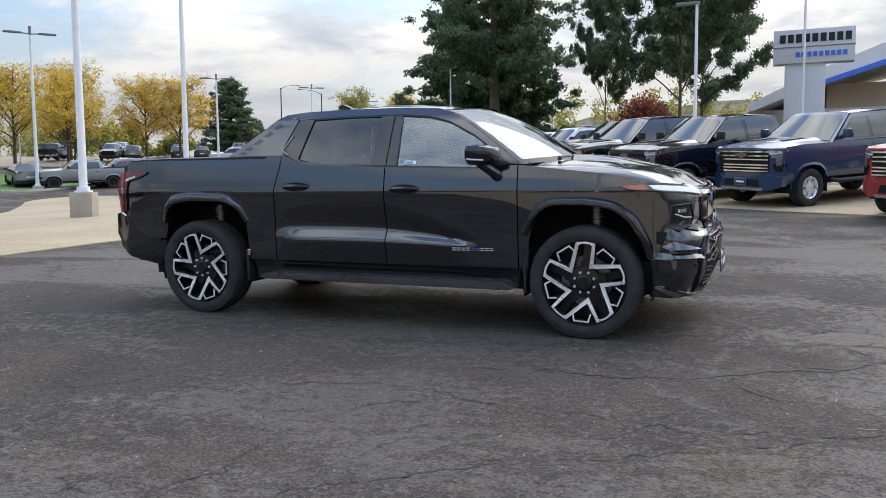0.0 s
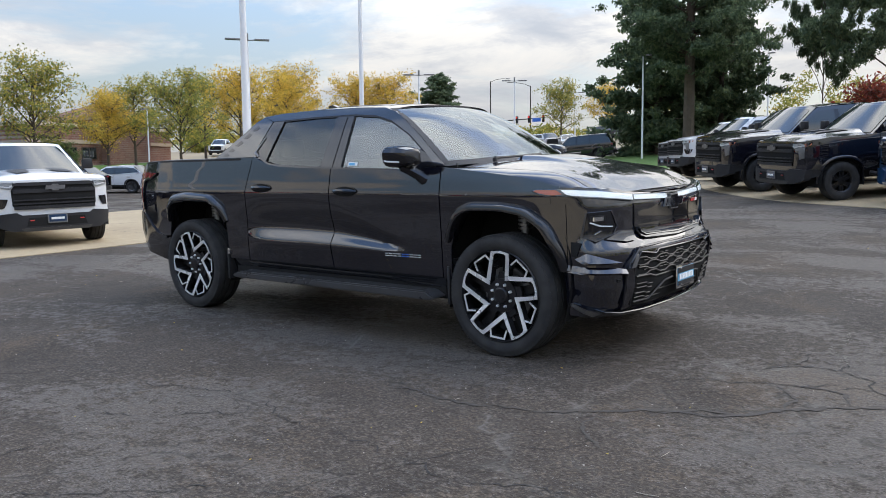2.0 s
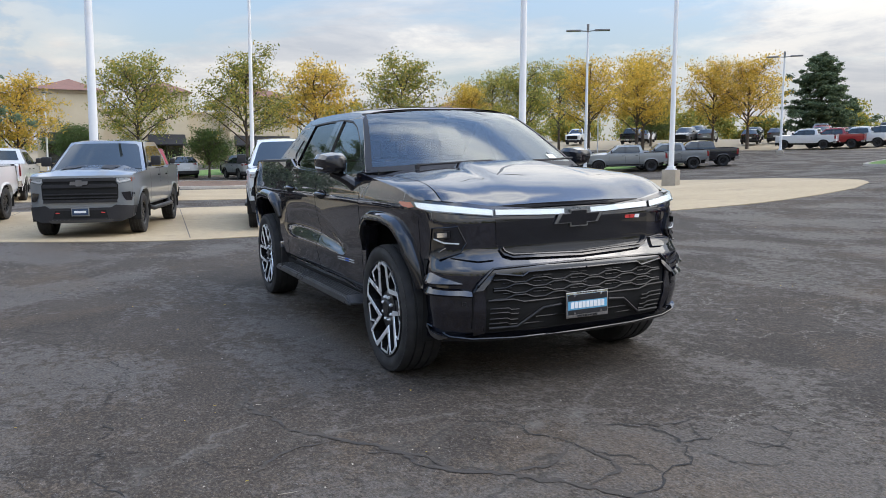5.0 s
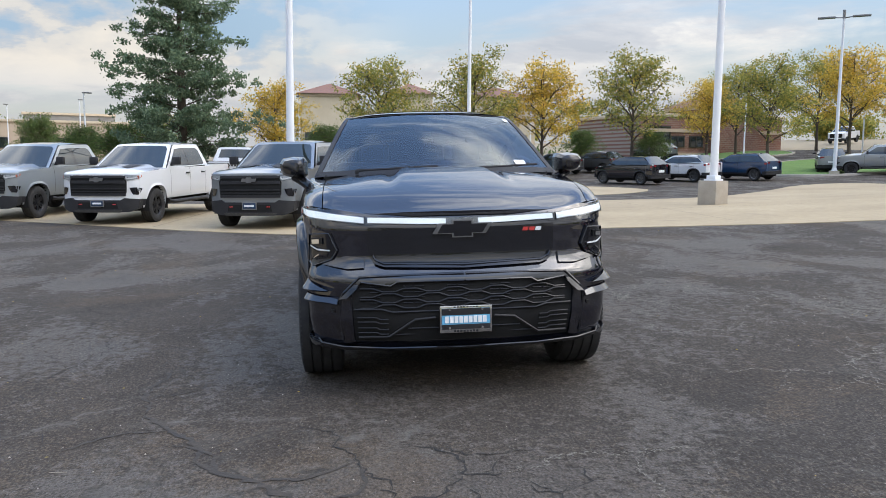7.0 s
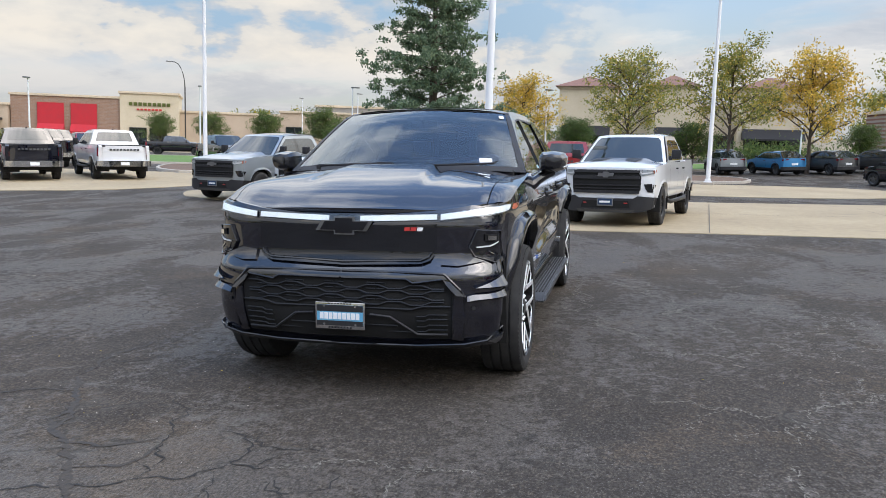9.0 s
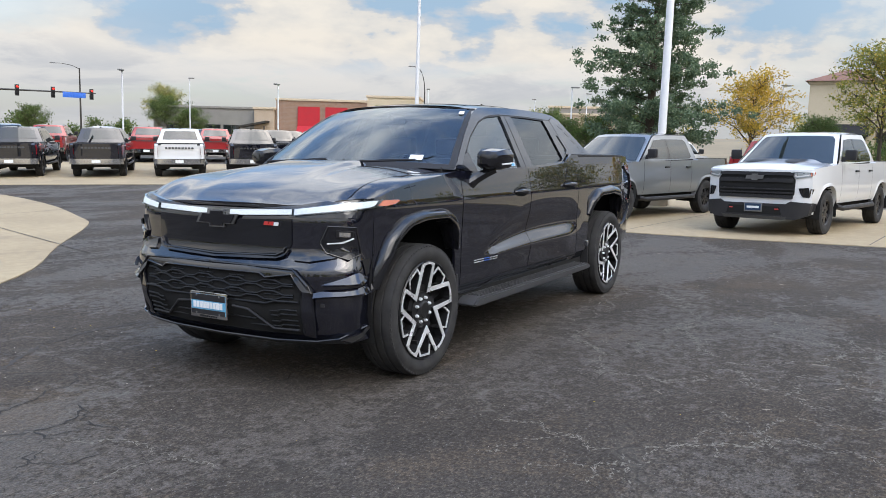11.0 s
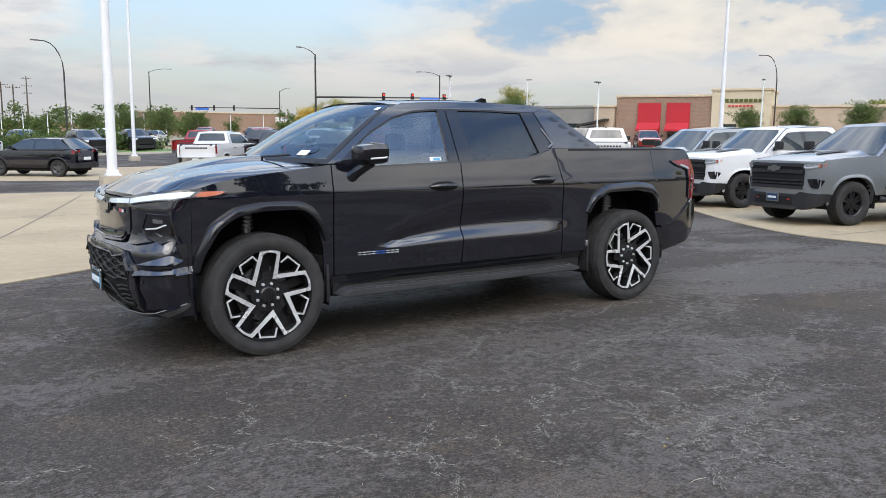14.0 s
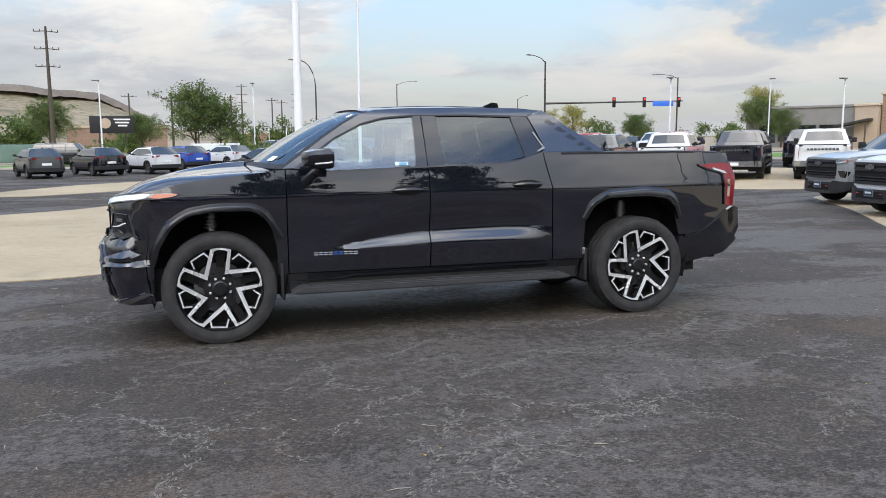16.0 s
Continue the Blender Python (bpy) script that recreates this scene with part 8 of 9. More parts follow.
# cabin
bm = bmesh.new()
box(bm, (-1.0, -0.86, 0.60), (1.35, 0.86, 0.66))
for sy in (-1, 1):
    box(bm, (-1.0, min(sy * 0.86, sy * 0.90), 0.60), (1.3, max(sy * 0.86, sy * 0.90), 1.345))
part("cabin_lining", bm, "seat", ev)
bm = bmesh.new()
prism(bm, [(1.38, 1.385), (1.02, 1.372), (0.90, 1.30), (0.94, 1.02), (1.38, 0.95)], lambda a, b, d: (a, -0.86 + d, b), 1.72)
part("dashboard", bm, "seat", ev)
bm = bmesh.new()
box(bm, (0.90, -0.24, 1.17), (0.93, 0.24, 1.40), 0.01)
part("touch_screen", bm, "tinted_glass", ev)
bm = bmesh.new()
cen = Vector((0.74, 0.44, 1.24))
tilt = Matrix.Rotation(radians(25), 4, "Y")
tube(bm, [cen + (tilt @ Vector((0, 0.185 * math.cos(a), 0.185 * math.sin(a)))) for a in np.linspace(0, 2 * math.pi, 25)], 0.016, 6, False)
tube(bm, [cen + tilt @ Vector((0, -0.18, 0)), cen + tilt @ Vector((0.03, 0, 0)), cen + tilt @ Vector((0, 0.18, 0))], 0.018, 6)
tube(bm, [cen, cen + Vector((0.30, 0, -0.14))], 0.035, 8)
part("steering_wheel", bm, "seat", ev)
for x, y, w in ((0.10, 0.43, 0.26), (0.10, -0.43, 0.26), (-0.78, 0.45, 0.40), (-0.78, -0.45, 0.40)):
    bm = bmesh.new()
    box(bm, (x - 0.02, y - w, 0.80), (x + 0.50, y + w, 0.98), 0.05)
    st = part("seat", bm, "seat", ev)
    bm = bmesh.new()
    box(bm, (x - 0.10, y - w, 0.90), (x + 0.04, y + w, 1.45), 0.05, Matrix.Translation((x, 0, 0.9)) @ Matrix.Rotation(radians(-12), 4, "Y") @ Matrix.Translation((-x, 0, -0.9)))
    part("backrest", bm, "seat", st)
    bm = bmesh.new()
    box(bm, (x - 0.22, y - 0.13, 1.47), (x - 0.12, y + 0.13, 1.64), 0.04)
    part("headrest", bm, "seat", st)
bm = bmesh.new()
tube(bm, [(0.80, 0, 1.80), (0.74, 0, 1.765)], 0.02, 6)
box(bm, (0.71, -0.12, 1.72), (0.745, 0.12, 1.785), 0.02)
part("cabin_mirror", bm, "plastic", ev)


# ---- trees ----
def leaf_cards(centres, normals_jitter, size, rng, per, spread, droop=0.0):
    """Many small bent leaf sprays round the centres; arrays of corners and faces."""
    n = len(centres) * per
    c = np.repeat(np.array(centres), per, axis=0) + rng.normal(0, 1, (n, 3)) * np.array(spread)
    u = rng.normal(0, 1, (n, 3))
    u[:, 2] -= droop
    u /= np.linalg.norm(u, axis=1)[:, None]
    w = np.cross(u, rng.normal(0, 1, (n, 3)))
    w /= np.linalg.norm(w, axis=1)[:, None] + 1e-9
    s = size * rng.uniform(0.55, 1.35, (n, 1))
    a, b = u * s, w * s * 0.5
    v = np.stack([c - a, c + b * 0.9, c + a, c - b * 0.9], axis=1).reshape(-1, 3)
    f = np.arange(n * 4).reshape(-1, 4)
    return v, f


def cards_mesh(name, v, f, material):
    me = bpy.data.meshes.new(name)
    me.from_pydata(v.tolist(), [], f.tolist())
    me.materials.append(M[material])
    return me


def broadleaf(height, radius, leaf, seed, label, leaves=9500, size=0.115):
    """A street tree: forked trunk, limbs and a loose crown of small sprays."""
    rng = np.random.default_rng(seed)
    r = random.Random(seed)
    t = thing("tree", pose(0, 0, 0), label, "tree", "street trees")
    bm = bmesh.new()
    fork = height * 0.24
    tube(bm, [(0, 0, -0.2), (0.03, 0.02, fork * 0.6), (0.0, 0.05, fork), (0.05, 0.0, height * 0.5), (0.0, 0.05, height * 0.86)], [0.19, 0.15, 0.13, 0.08, 0.02], 8)
    centres = []
    for k in range(17):
        a = k * 2.4 + r.uniform(-0.4, 0.4)
        z0 = fork + (height * 0.55) * (k / 17) ** 1.1
        reach = radius * r.uniform(0.62, 1.05) * (1.0 - 0.55 * (k / 17) ** 1.6)
        rise = (height * 0.30) * r.uniform(0.55, 1.1) * (1 - 0.3 * k / 17)
        pts = [Vector((0, 0, z0))]
        for j in range(1, 6):
            q = j / 5
            pts.append(Vector((math.cos(a + 0.2 * q) * reach * q, math.sin(a + 0.2 * q) * reach * q, z0 + rise * q ** 0.8)) + Vector((r.uniform(-0.12, 0.12), r.uniform(-0.12, 0.12), r.uniform(-0.1, 0.1))))
        tube(bm, pts, [0.075, 0.06, 0.045, 0.034, 0.022, 0.008], 5, False)
        for j in range(2, 6):
            for _ in range(5):
                tip = pts[j] + Vector((r.gauss(0, 0.55), r.gauss(0, 0.55), r.gauss(0.18, 0.42)))
                tube(bm, [pts[j], pts[j].lerp(tip, 0.6) + Vector((0, 0, 0.05)), tip], [0.02, 0.012, 0.004], 3, False)
                centres.append(tuple(tip))
    for _ in range(34):
        centres.append((r.gauss(0, radius * 0.24), r.gauss(0, radius * 0.22), height * r.uniform(0.74, 1.0)))
    part("trunk", bm, "bark", t)
    v, f = leaf_cards(centres, 0.4, size, rng, max(4, leaves // len(centres)), (0.30, 0.30, 0.20))
    part("crown", cards_mesh("crown", v, f, leaf), None, t)
    return t


def conifer(height, radius, seed, label, base=0.1, leaves=12000, size=0.26, taper=1.0, material="needles", whorl=0.0):
    """A pine: straight trunk, whorls of drooping boughs and clumps of needles, thinner towards the top."""
    rng = np.random.default_rng(seed)
    r = random.Random(seed)
    t = thing("conifer", pose(0, 0, 0), label, "conifer tree", "conifers")
    bm = bmesh.new()
    tube(bm, [(0, 0, -0.3), (0, 0, height * 0.5), (0, 0, height)], [height * 0.022, height * 0.014, 0.02], 8)
    centres = []
    n = int(height * 7.2)
    for k in range(n):
        q = (k + r.random()) / n
        z = height * (base + (1 - base) * q)
        if whorl:
            # boughs stand in uneven tiers with sky between them
            z = height * base + whorl * round((z - height * base) / whorl) + r.gauss(0, 0.10 * whorl)
            if noise.noise((math.cos(k * 2.399) * 1.3, math.sin(k * 2.399) * 1.3, z * 0.4)) < -0.22:
                continue
        a = k * 2.399 + r.uniform(-0.3, 0.3)
        reach = radius * ((1 - q) ** (0.75 * taper) * (0.62 + 0.38 * min(1.0, q * 7))) * r.uniform(0.5, 1.15) + 0.25
        tip = Vector((math.cos(a) * reach, math.sin(a) * reach, z + reach * r.uniform(-0.10, 0.22)))
        root = Vector((0, 0, z - 0.1 * reach))
        mid = root.lerp(tip, 0.55) + Vector((0, 0, 0.06 * reach))
        tube(bm, [root, mid, tip], [0.05 * (1.2 - q), 0.03, 0.008], 4, False)
        m = max(2, int(reach * 2.6))
        for j in range(m):
            p = root.lerp(tip, 0.25 + 0.78 * (j + 1) / m)
            wob = 0.17 * reach * (0.35 + (j + 1) / m)
            centres.append((p.x + r.gauss(0, wob), p.y + r.gauss(0, wob), p.z + r.gauss(0.05, 0.16)))
    part("trunk", bm, "bark", t)
    v, f = leaf_cards(centres, 0.4, size, rng, max(4, leaves // len(centres)), (0.20, 0.20, 0.13), 0.15)
    part("crown", cards_mesh("crown", v, f, material), None, t)
    return t


gold = [broadleaf(9.6, 4.1, "leaf_gold", 3, "young street tree with golden yellow autumn leaves"), broadleaf(9.0, 3.8, "leaf_gold", 14, "young street tree with golden yellow autumn leaves")]
turning = [broadleaf(10.4, 4.3, "leaf_turning", 5, "street tree with green leaves turning yellow"), broadleaf(9.8, 4.2, "leaf_turning", 9, "street tree with green leaves turning yellow")]
green = [broadleaf(8.6, 3.9, "leaf_green", 11, "green broadleaf tree with a loose crown", 11000, 0.125), broadleaf(6.0, 3.4, "leaf_green", 12, "low bushy green tree", 11000, 0.105)]
PLANTED = [
    (turning[1], -56.5, 22.4, 0.98, 20), (gold[0], -54.0, 14.2, 0.92, 80), (turning[0], -52.8, 8.6, 0.9, 10), (turning[1], -59.2, 1.6, 0.98, 200), (gold[1], -53.9, -6.4, 0.8, 30), (gold[1], -64.0, 32.4, 0.84, 140),
    (gold[0], -58.5, 43.0, 1.0, 200), (gold[1], -59.6, 49.7, 1.0, 260), (turning[0], -65.6, 36.0, 0.86, 70), (gold[0], -58.3, 58.6, 0.98, 300), (gold[1], -56.4, 61.6, 1.05, 15), (turning[1], -50.5, 31.0, 0.86, 75),
    (gold[0], -64, 54, 1.1, 110), (turning[0], -70, 47, 0.95, 170), (turning[1], -55.3, 98.8, 1.0, 40), (gold[0], -50.4, 104, 0.9, 50), (turning[0], -44, 108, 0.8, 10),
    (green[0], -92.0, -61.5, 0.62, 20), (green[0], -88.1, -51.6, 0.62, 120), (green[0], -94.0, -46.6, 0.68, 220), (green[0], -80.4, -33.0, 0.68, 40), (green[0], -72.0, -20.0, 0.6, 80), (turning[1], -88, -107, 1.0, 20),
    (green[0], -83.4, -101.7, 0.9, 200), (green[1], -80.9, -93.2, 0.9, 30), (green[0], 2.7, -72.0, 0.86, 60), (green[0], 0.4, -73.0, 0.7, 160), (green[1], -14.0, -92.0, 0.6, 10), (green[1], -19.0, -96.0, 0.65, 100),
    (green[1], -26.0, -108.0, 0.7, 200), (green[1], -34.0, -118.0, 0.7, 250), (turning[1], -62.0, -125.0, 0.75, 20), (green[1], -72, -120, 0.9, 70), (gold[0], -48, -108, 0.55, 33), (turning[0], -54, -118, 0.6, 133),
    (green[1], 10, -108, 0.9, 20), (green[0], 22, -112, 0.9, 220), (green[1], -50.5, -16.5, 0.62, 10), (green[1], -53.0, -20.0, 0.6, 90), (green[1], -57.0, 6.5, 0.62, 10), (green[1], -64.0, -3.0, 0.7, 60), (green[1], -63.0, 20.0, 0.55, 60), (green[1], -70, 60, 0.8, 10), (green[1], -56.0, 24.0, 0.5, 0)]
used = set()
for src, x, y, k, turn in PLANTED:
    m = pose(x, y, terrain(x, y) - 0.05, 0, 0, turn) @ Matrix.Scale(k, 4)
    if src.name not in used:
        used.add(src.name)
        src.matrix_world = m
    else:
        c = copy_thing(src, pose(x, y, terrain(x, y) - 0.05, 0, 0, turn))
        c.scale = (k, k, k)
pine = conifer(16.5, 4.7, 31, "large dark green pine with a broad crown", 0.05, 52000, 0.12, 0.72)
pine.matrix_world = pose(-47.8, -11.9, terrain(-47.8, -11.9), 0, 0, 0)
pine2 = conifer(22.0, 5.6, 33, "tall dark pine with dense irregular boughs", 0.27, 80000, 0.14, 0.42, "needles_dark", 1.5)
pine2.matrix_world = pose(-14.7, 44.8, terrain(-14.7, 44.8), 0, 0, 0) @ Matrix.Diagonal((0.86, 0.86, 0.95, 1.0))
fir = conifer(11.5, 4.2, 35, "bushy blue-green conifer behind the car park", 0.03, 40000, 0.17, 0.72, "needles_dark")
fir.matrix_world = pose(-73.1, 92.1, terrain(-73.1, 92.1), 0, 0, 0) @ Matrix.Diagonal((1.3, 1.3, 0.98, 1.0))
for x, y, k, turn in ((-19.4, 51.0, 1.15, 100), (-15.5, 53.0, 1.0, 190), (1.8, 80.0, 0.42, 10), (-24.0, 74.0, 0.9, 200), (-8.0, 78.0, 0.42, 20)):
    copy_thing(fir, pose(x, y, terrain(x, y), 0, 0, turn)).scale = (k, k, k)
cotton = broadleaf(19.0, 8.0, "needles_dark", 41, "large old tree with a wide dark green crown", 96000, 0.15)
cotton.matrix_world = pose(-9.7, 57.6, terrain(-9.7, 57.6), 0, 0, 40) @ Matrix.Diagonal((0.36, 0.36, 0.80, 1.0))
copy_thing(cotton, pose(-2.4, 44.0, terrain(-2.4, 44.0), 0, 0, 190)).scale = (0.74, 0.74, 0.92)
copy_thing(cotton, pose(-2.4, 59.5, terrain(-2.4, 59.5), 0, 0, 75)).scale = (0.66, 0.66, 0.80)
redtree = broadleaf(5.0, 2.6, "leaf_red", 51, "small tree with dark red leaves", 2600, 0.2)
redtree.matrix_world = pose(-9.0, 72.0, terrain(-9.0, 72.0), 0, 0, 0)


def wood(name, pts, height, depth, leaf, seed, label, n=5000, size=0.30):
    """A far belt of trees, too thick to count: crowns of uneven height along a line."""
    rng = np.random.default_rng(seed)
    r = random.Random(seed)
    centres = []
    for (x0, y0), (x1, y1) in zip(pts, pts[1:]):
        L = math.hypot(x1 - x0, y1 - y0)
        for k in range(int(L / 3.4)):
            q = r.random()
            x, y = x0 + (x1 - x0) * q + r.uniform(-depth, depth), y0 + (y1 - y0) * q + r.uniform(-depth, depth)
            hh = height * r.uniform(0.45, 1.1)
            for _ in range(9):
                a, rr = r.uniform(0, 6.28), r.uniform(0, 2.6)
                z = hh * r.uniform(0.12, 1.0)
                rr *= math.sqrt(max(0.05, 1 - (z / hh - 0.45) ** 2 * 2.2))
                centres.append((x + math.cos(a) * rr, y + math.sin(a) * rr, terrain(x, y) + z))
    v, f = leaf_cards(centres, 0.4, size, rng, max(3, n // max(1, len(centres))), (0.7, 0.7, 0.5))
    ob = new(name, cards_mesh(name, v, f, leaf))
    return tagged(ob, label, "trees", kind="stuff")


wood("far_wood", [(60, -118), (10, -150), (-40, -170), (-100, -190), (-170, -160)], 5.8, 8, "leaf_green", 61, "distant belt of green trees and bushes", 46000)
wood("far_wood", [(-170, -90), (-160, -20), (-150, 40), (-135, 90), (-100, 135), (-40, 150), (40, 130)], 8.5, 9, "leaf_turning", 62, "distant belt of green and yellow trees", 60000)
wood("far_wood", [(-95, 60), (-90, 96), (-66, 120)], 4.5, 5, "leaf_turning", 65, "distant belt of green and yellow trees", 30000)
wood("near_hedge", [(-22, -70), (18, -66)], 1.3, 1.2, "leaf_green", 63, "scrubby green bushes along the lot's edge", 9000, 0.2)
wood("near_hedge", [(-78, -4), (-74, 14), (-68, 30)], 1.6, 1.0, "leaf_green", 64, "low shrubs in front of the shops", 7000, 0.15)
# invented trees outside every view; they only close the east in the paint's reflections
wood("east_wood", [(60, -70), (80, -20), (78, 40), (50, 80)], 9.0, 8, "leaf_turning", 66, "belt of trees beyond the car park", 40000)

# ---- buildings ----


def wall_box(t, name, lo, hi, material, label="", cap=None):
    lo, hi = (lo[0], -hi[1], lo[2]), (hi[0], -lo[1], hi[2])
    bm = bmesh.new()
    box(bm, lo, hi)
    w = part(name, bm, material, t, label, smooth=False)
    if cap:
        bm = bmesh.new()
        box(bm, (lo[0] - 0.18, lo[1] - 0.18, hi[2]), (hi[0] + 0.18, hi[1] + 0.18, hi[2] + 0.35), 0.04)
        part("cornice", bm, cap, t)
    return w


def window_unit(t, x0, x1, z0, z1, y, material="tinted_glass", frame="dark_metal"):
    y = -y
    bm = bmesh.new()
    box(bm, (x0, y - 0.02, z0), (x1, y + 0.03, z1))
    w = part("window", bm, material, t)
    bm = bmesh.new()
    for a in (x0, (x0 + x1) / 2, x1):
        box(bm, (a - 0.05, y - 0.02, z0), (a + 0.05, y + 0.08, z1))
    for a in (z0, z1):
        box(bm, (x0 - 0.05, y - 0.02, a - 0.05), (x1 + 0.05, y + 0.08, a + 0.05))
    part("frame", bm, frame, w)
    return w


def facade(x0, y0, x1, y1, name, label, category="building"):
    """An Empty at (x0, y0) whose x runs along the front to (x1, y1) and whose y faces the car park."""
    a = math.degrees(math.atan2(y1 - y0, x1 - x0))
    z = min(terrain(x0, y0), terrain(x1, y1))
    return thing(name, pose(x0, y0, z - 0.2, 0, 0, a), label, category), math.hypot(x1 - x0, y1 - y0)


# restaurant with red awnings; its front runs from north to south
t, L = facade(-100.9, -64.2, -90.2, -83.9, "restaurant", "brown brick restaurant with two red awnings and a cream sign tower")
wall_box(t, "tower", (-0.2, -0.4, 0), (8.0, 10, 8.3), "cream_stucco", "cream stucco sign tower", "stone_trim")
wall_box(t, "brick_wall", (8.0, 0, 0), (L + 0.1, 14, 7.5), "tan_brick", "brown brick front", "stone_trim")
wall_box(t, "plinth", (8.0, -0.15, 0), (L + 0.5, 0.0, 1.1), "red_brick")
wall_box(t, "side_wing", (-22, 2.0, 0), (-0.2, 14, 5.9), "tan_stucco", "tan stucco wing", "stone_trim")
for a in (11.15, 15.55):
    bm = bmesh.new()
    pts = [(0, 0.06, 6.6), (0, 0.2, 6.6), (0, 0.35, 3.6), (0, 1.4, 2.6), (0, 1.4, 2.3), (0, 0.06, 2.3)]
    vs = [[bm.verts.new((a + dx, p[1], p[2])) for p in pts] for dx in (0, 3.5)]
    for k in range(len(pts)):
        bm.faces.new((vs[0][k], vs[0][k - 1], vs[1][k - 1], vs[1][k]))
    bm.faces.new(vs[0])
    bm.faces.new(vs[1][::-1])
    part("awning", bm, "red_cloth", t, "tall red canvas awning", smooth=False)
    window_unit(t, a + 0.2, a + 3.2, 0.9, 2.2, -0.02)
for k in range(9):
    bm = bmesh.new()
    box(bm, (1.0 + 0.66 * k, 0.4, 6.6), (1.46 + 0.66 * k, 0.55, 7.1))
    part("sign_bar", bm, "leaf_green", t, "green plain bar")
for k in range(7):
    bm = bmesh.new()
    box(bm, (2.2 + 0.52 * k, 0.4, 5.95), (2.56 + 0.52 * k, 0.55, 6.2))
    part("sign_bar", bm, "red_trim", t, "red plain bar")
for k in range(2):
    window_unit(t, 1.6 + 2.8 * k, 3.9 + 2.8 * k, 0.8, 3.4, -0.42)
# grey wing with a porch, south of the restaurant
t, L = facade(-88.6, -87.0, -81.5, -103.0, "shop_building", "low grey stucco shop with a timber porch")
wall_box(t, "wall", (0, 1, 0), (L, 14, 6.0), "grey_stucco", "", "grey_stucco")
wall_box(t, "entrance", (-3.2, -0.5, 0), (0, 10, 6.0), "tan_stucco", "", "stone_trim")
bm = bmesh.new()
prism(bm, [(-2.5, 4.2), (-2.5, 3.9), (2.2, 3.0), (2.2, 3.25)], lambda a, b, d: (a, -0.6 + d, b), 3.0)
part("porch_roof", bm, "dark_metal", t)
for a in (-2.2, 1.8):
    bm = bmesh.new()
    tube(bm, [(a, 2.2, 0), (a, 2.2, 3.3)], 0.12, 8)
    part("porch_post", bm, "wood_pole", t)
for k in range(4):
    window_unit(t, 3 + 3.2 * k, 5.6 + 3.2 * k, 1.0, 3.4, 0.98)
# long low wing north of the restaurant
t, L = facade(-112.0, -30.0, -106.0, -50.0, "shop_building", "low tan commercial building with a flat roof")
wall_box(t, "wall", (0, 0, 0), (L, 16, 6.3), "tan_stucco", "", "stone_trim")
wall_box(t, "upper_wall", (4, 5, 6.3), (16, 14, 7.6), "grey_stucco", "", "stone_trim")
for k in range(5):
    window_unit(t, 1.5 + 4 * k, 4 + 4 * k, 2.8, 4.2, -0.02)
# shopping row with tiled towers to the west
t, L = facade(-88.0, 22.0, -88.0, -6.5, "shopping_row", "cream stucco shopping row with tiled towers and stone bases")
wall_box(t, "wall", (0, 2, 0), (L, 18, 6.6), "cream_stucco", "", "stone_trim")
wall_box(t, "stone_base", (-0.1, 1.8, 0), (L + 0.1, 2.0, 1.6), "stone_trim")
for a, w, h in ((1.0, 7.5, 8.4), (13.0, 5.0, 8.6), (L - 6.5, 6.5, 8.4)):
    wall_box(t, "tower", (a, 0, 0), (a + w, 9, h), "cream_stucco", "", "stone_trim")
    bm = bmesh.new()
    base = [bm.verts.new(p) for p in ((a - 0.5, 0.5, h + 0.3), (a + w + 0.5, 0.5, h + 0.3), (a + w + 0.5, -9.5, h + 0.3), (a - 0.5, -9.5, h + 0.3))]
    top = bm.verts.new((a + w / 2, -4.5, h + 1.9))
    for k in range(4):
        bm.faces.new((base[k - 1], base[k], top))
    part("roof", bm, "tile_roof", t, "hipped brown tile roof", smooth=False)
    window_unit(t, a + 0.8, a + w - 0.8, 1.0, 3.2, -0.02)
    bm = bmesh.new()
    prism(bm, [(0.1, 4.2), (1.5, 3.1), (1.5, 2.95), (0.1, 2.95)], lambda p, q, d: (a + 0.5 + d, p, q), w - 1.0)
    part("awning", bm, "plastic", t, "dark fabric awning", smooth=False)
for k in range(5):
    window_unit(t, 8.6 + 2.9 * k if k < 1 else 16.5 + 1.9 * k, 10.6 + 2.9 * k if k < 1 else 18 + 1.9 * k, 1.2, 3.4, 1.98)
# brick shop with a tower roof
t, L = facade(-76.0, 46.5, -72.5, 29.0, "brick_shop", "brown brick shop with banded walls and a tiled tower")
wall_box(t, "wall", (0, 0, 0), (L, 14, 4.6), "red_brick", "", "stone_trim")
wall_box(t, "band", (-0.1, -0.12, 3.0), (L + 0.1, 0.0, 3.35), "tan_stucco")
wall_box(t, "band", (-0.1, -0.12, 0.0), (L + 0.1, 0.0, 0.9), "tan_stucco")
wall_box(t, "tower", (4, -1.2, 0), (9.5, 8, 5.6), "red_brick", "", "stone_trim")
bm = bmesh.new()
base = [bm.verts.new(p) for p in ((3.4, 1.9, 5.9), (10.1, 1.9, 5.9), (10.1, -8.6, 5.9), (3.4, -8.6, 5.9))]
top = bm.verts.new((6.75, -3.4, 7.6))
for k in range(4):
    bm.faces.new((base[k - 1], base[k], top))
part("roof", bm, "tile_roof", t, "hipped brown tile roof", smooth=False)
for k in range(2):
    window_unit(t, 10.2 + 2.3 * k, 11.8 + 2.3 * k, 1.5, 2.6, -0.02)
window_unit(t, L - 3.6, L - 0.6, 0.2, 3.6, -0.03)
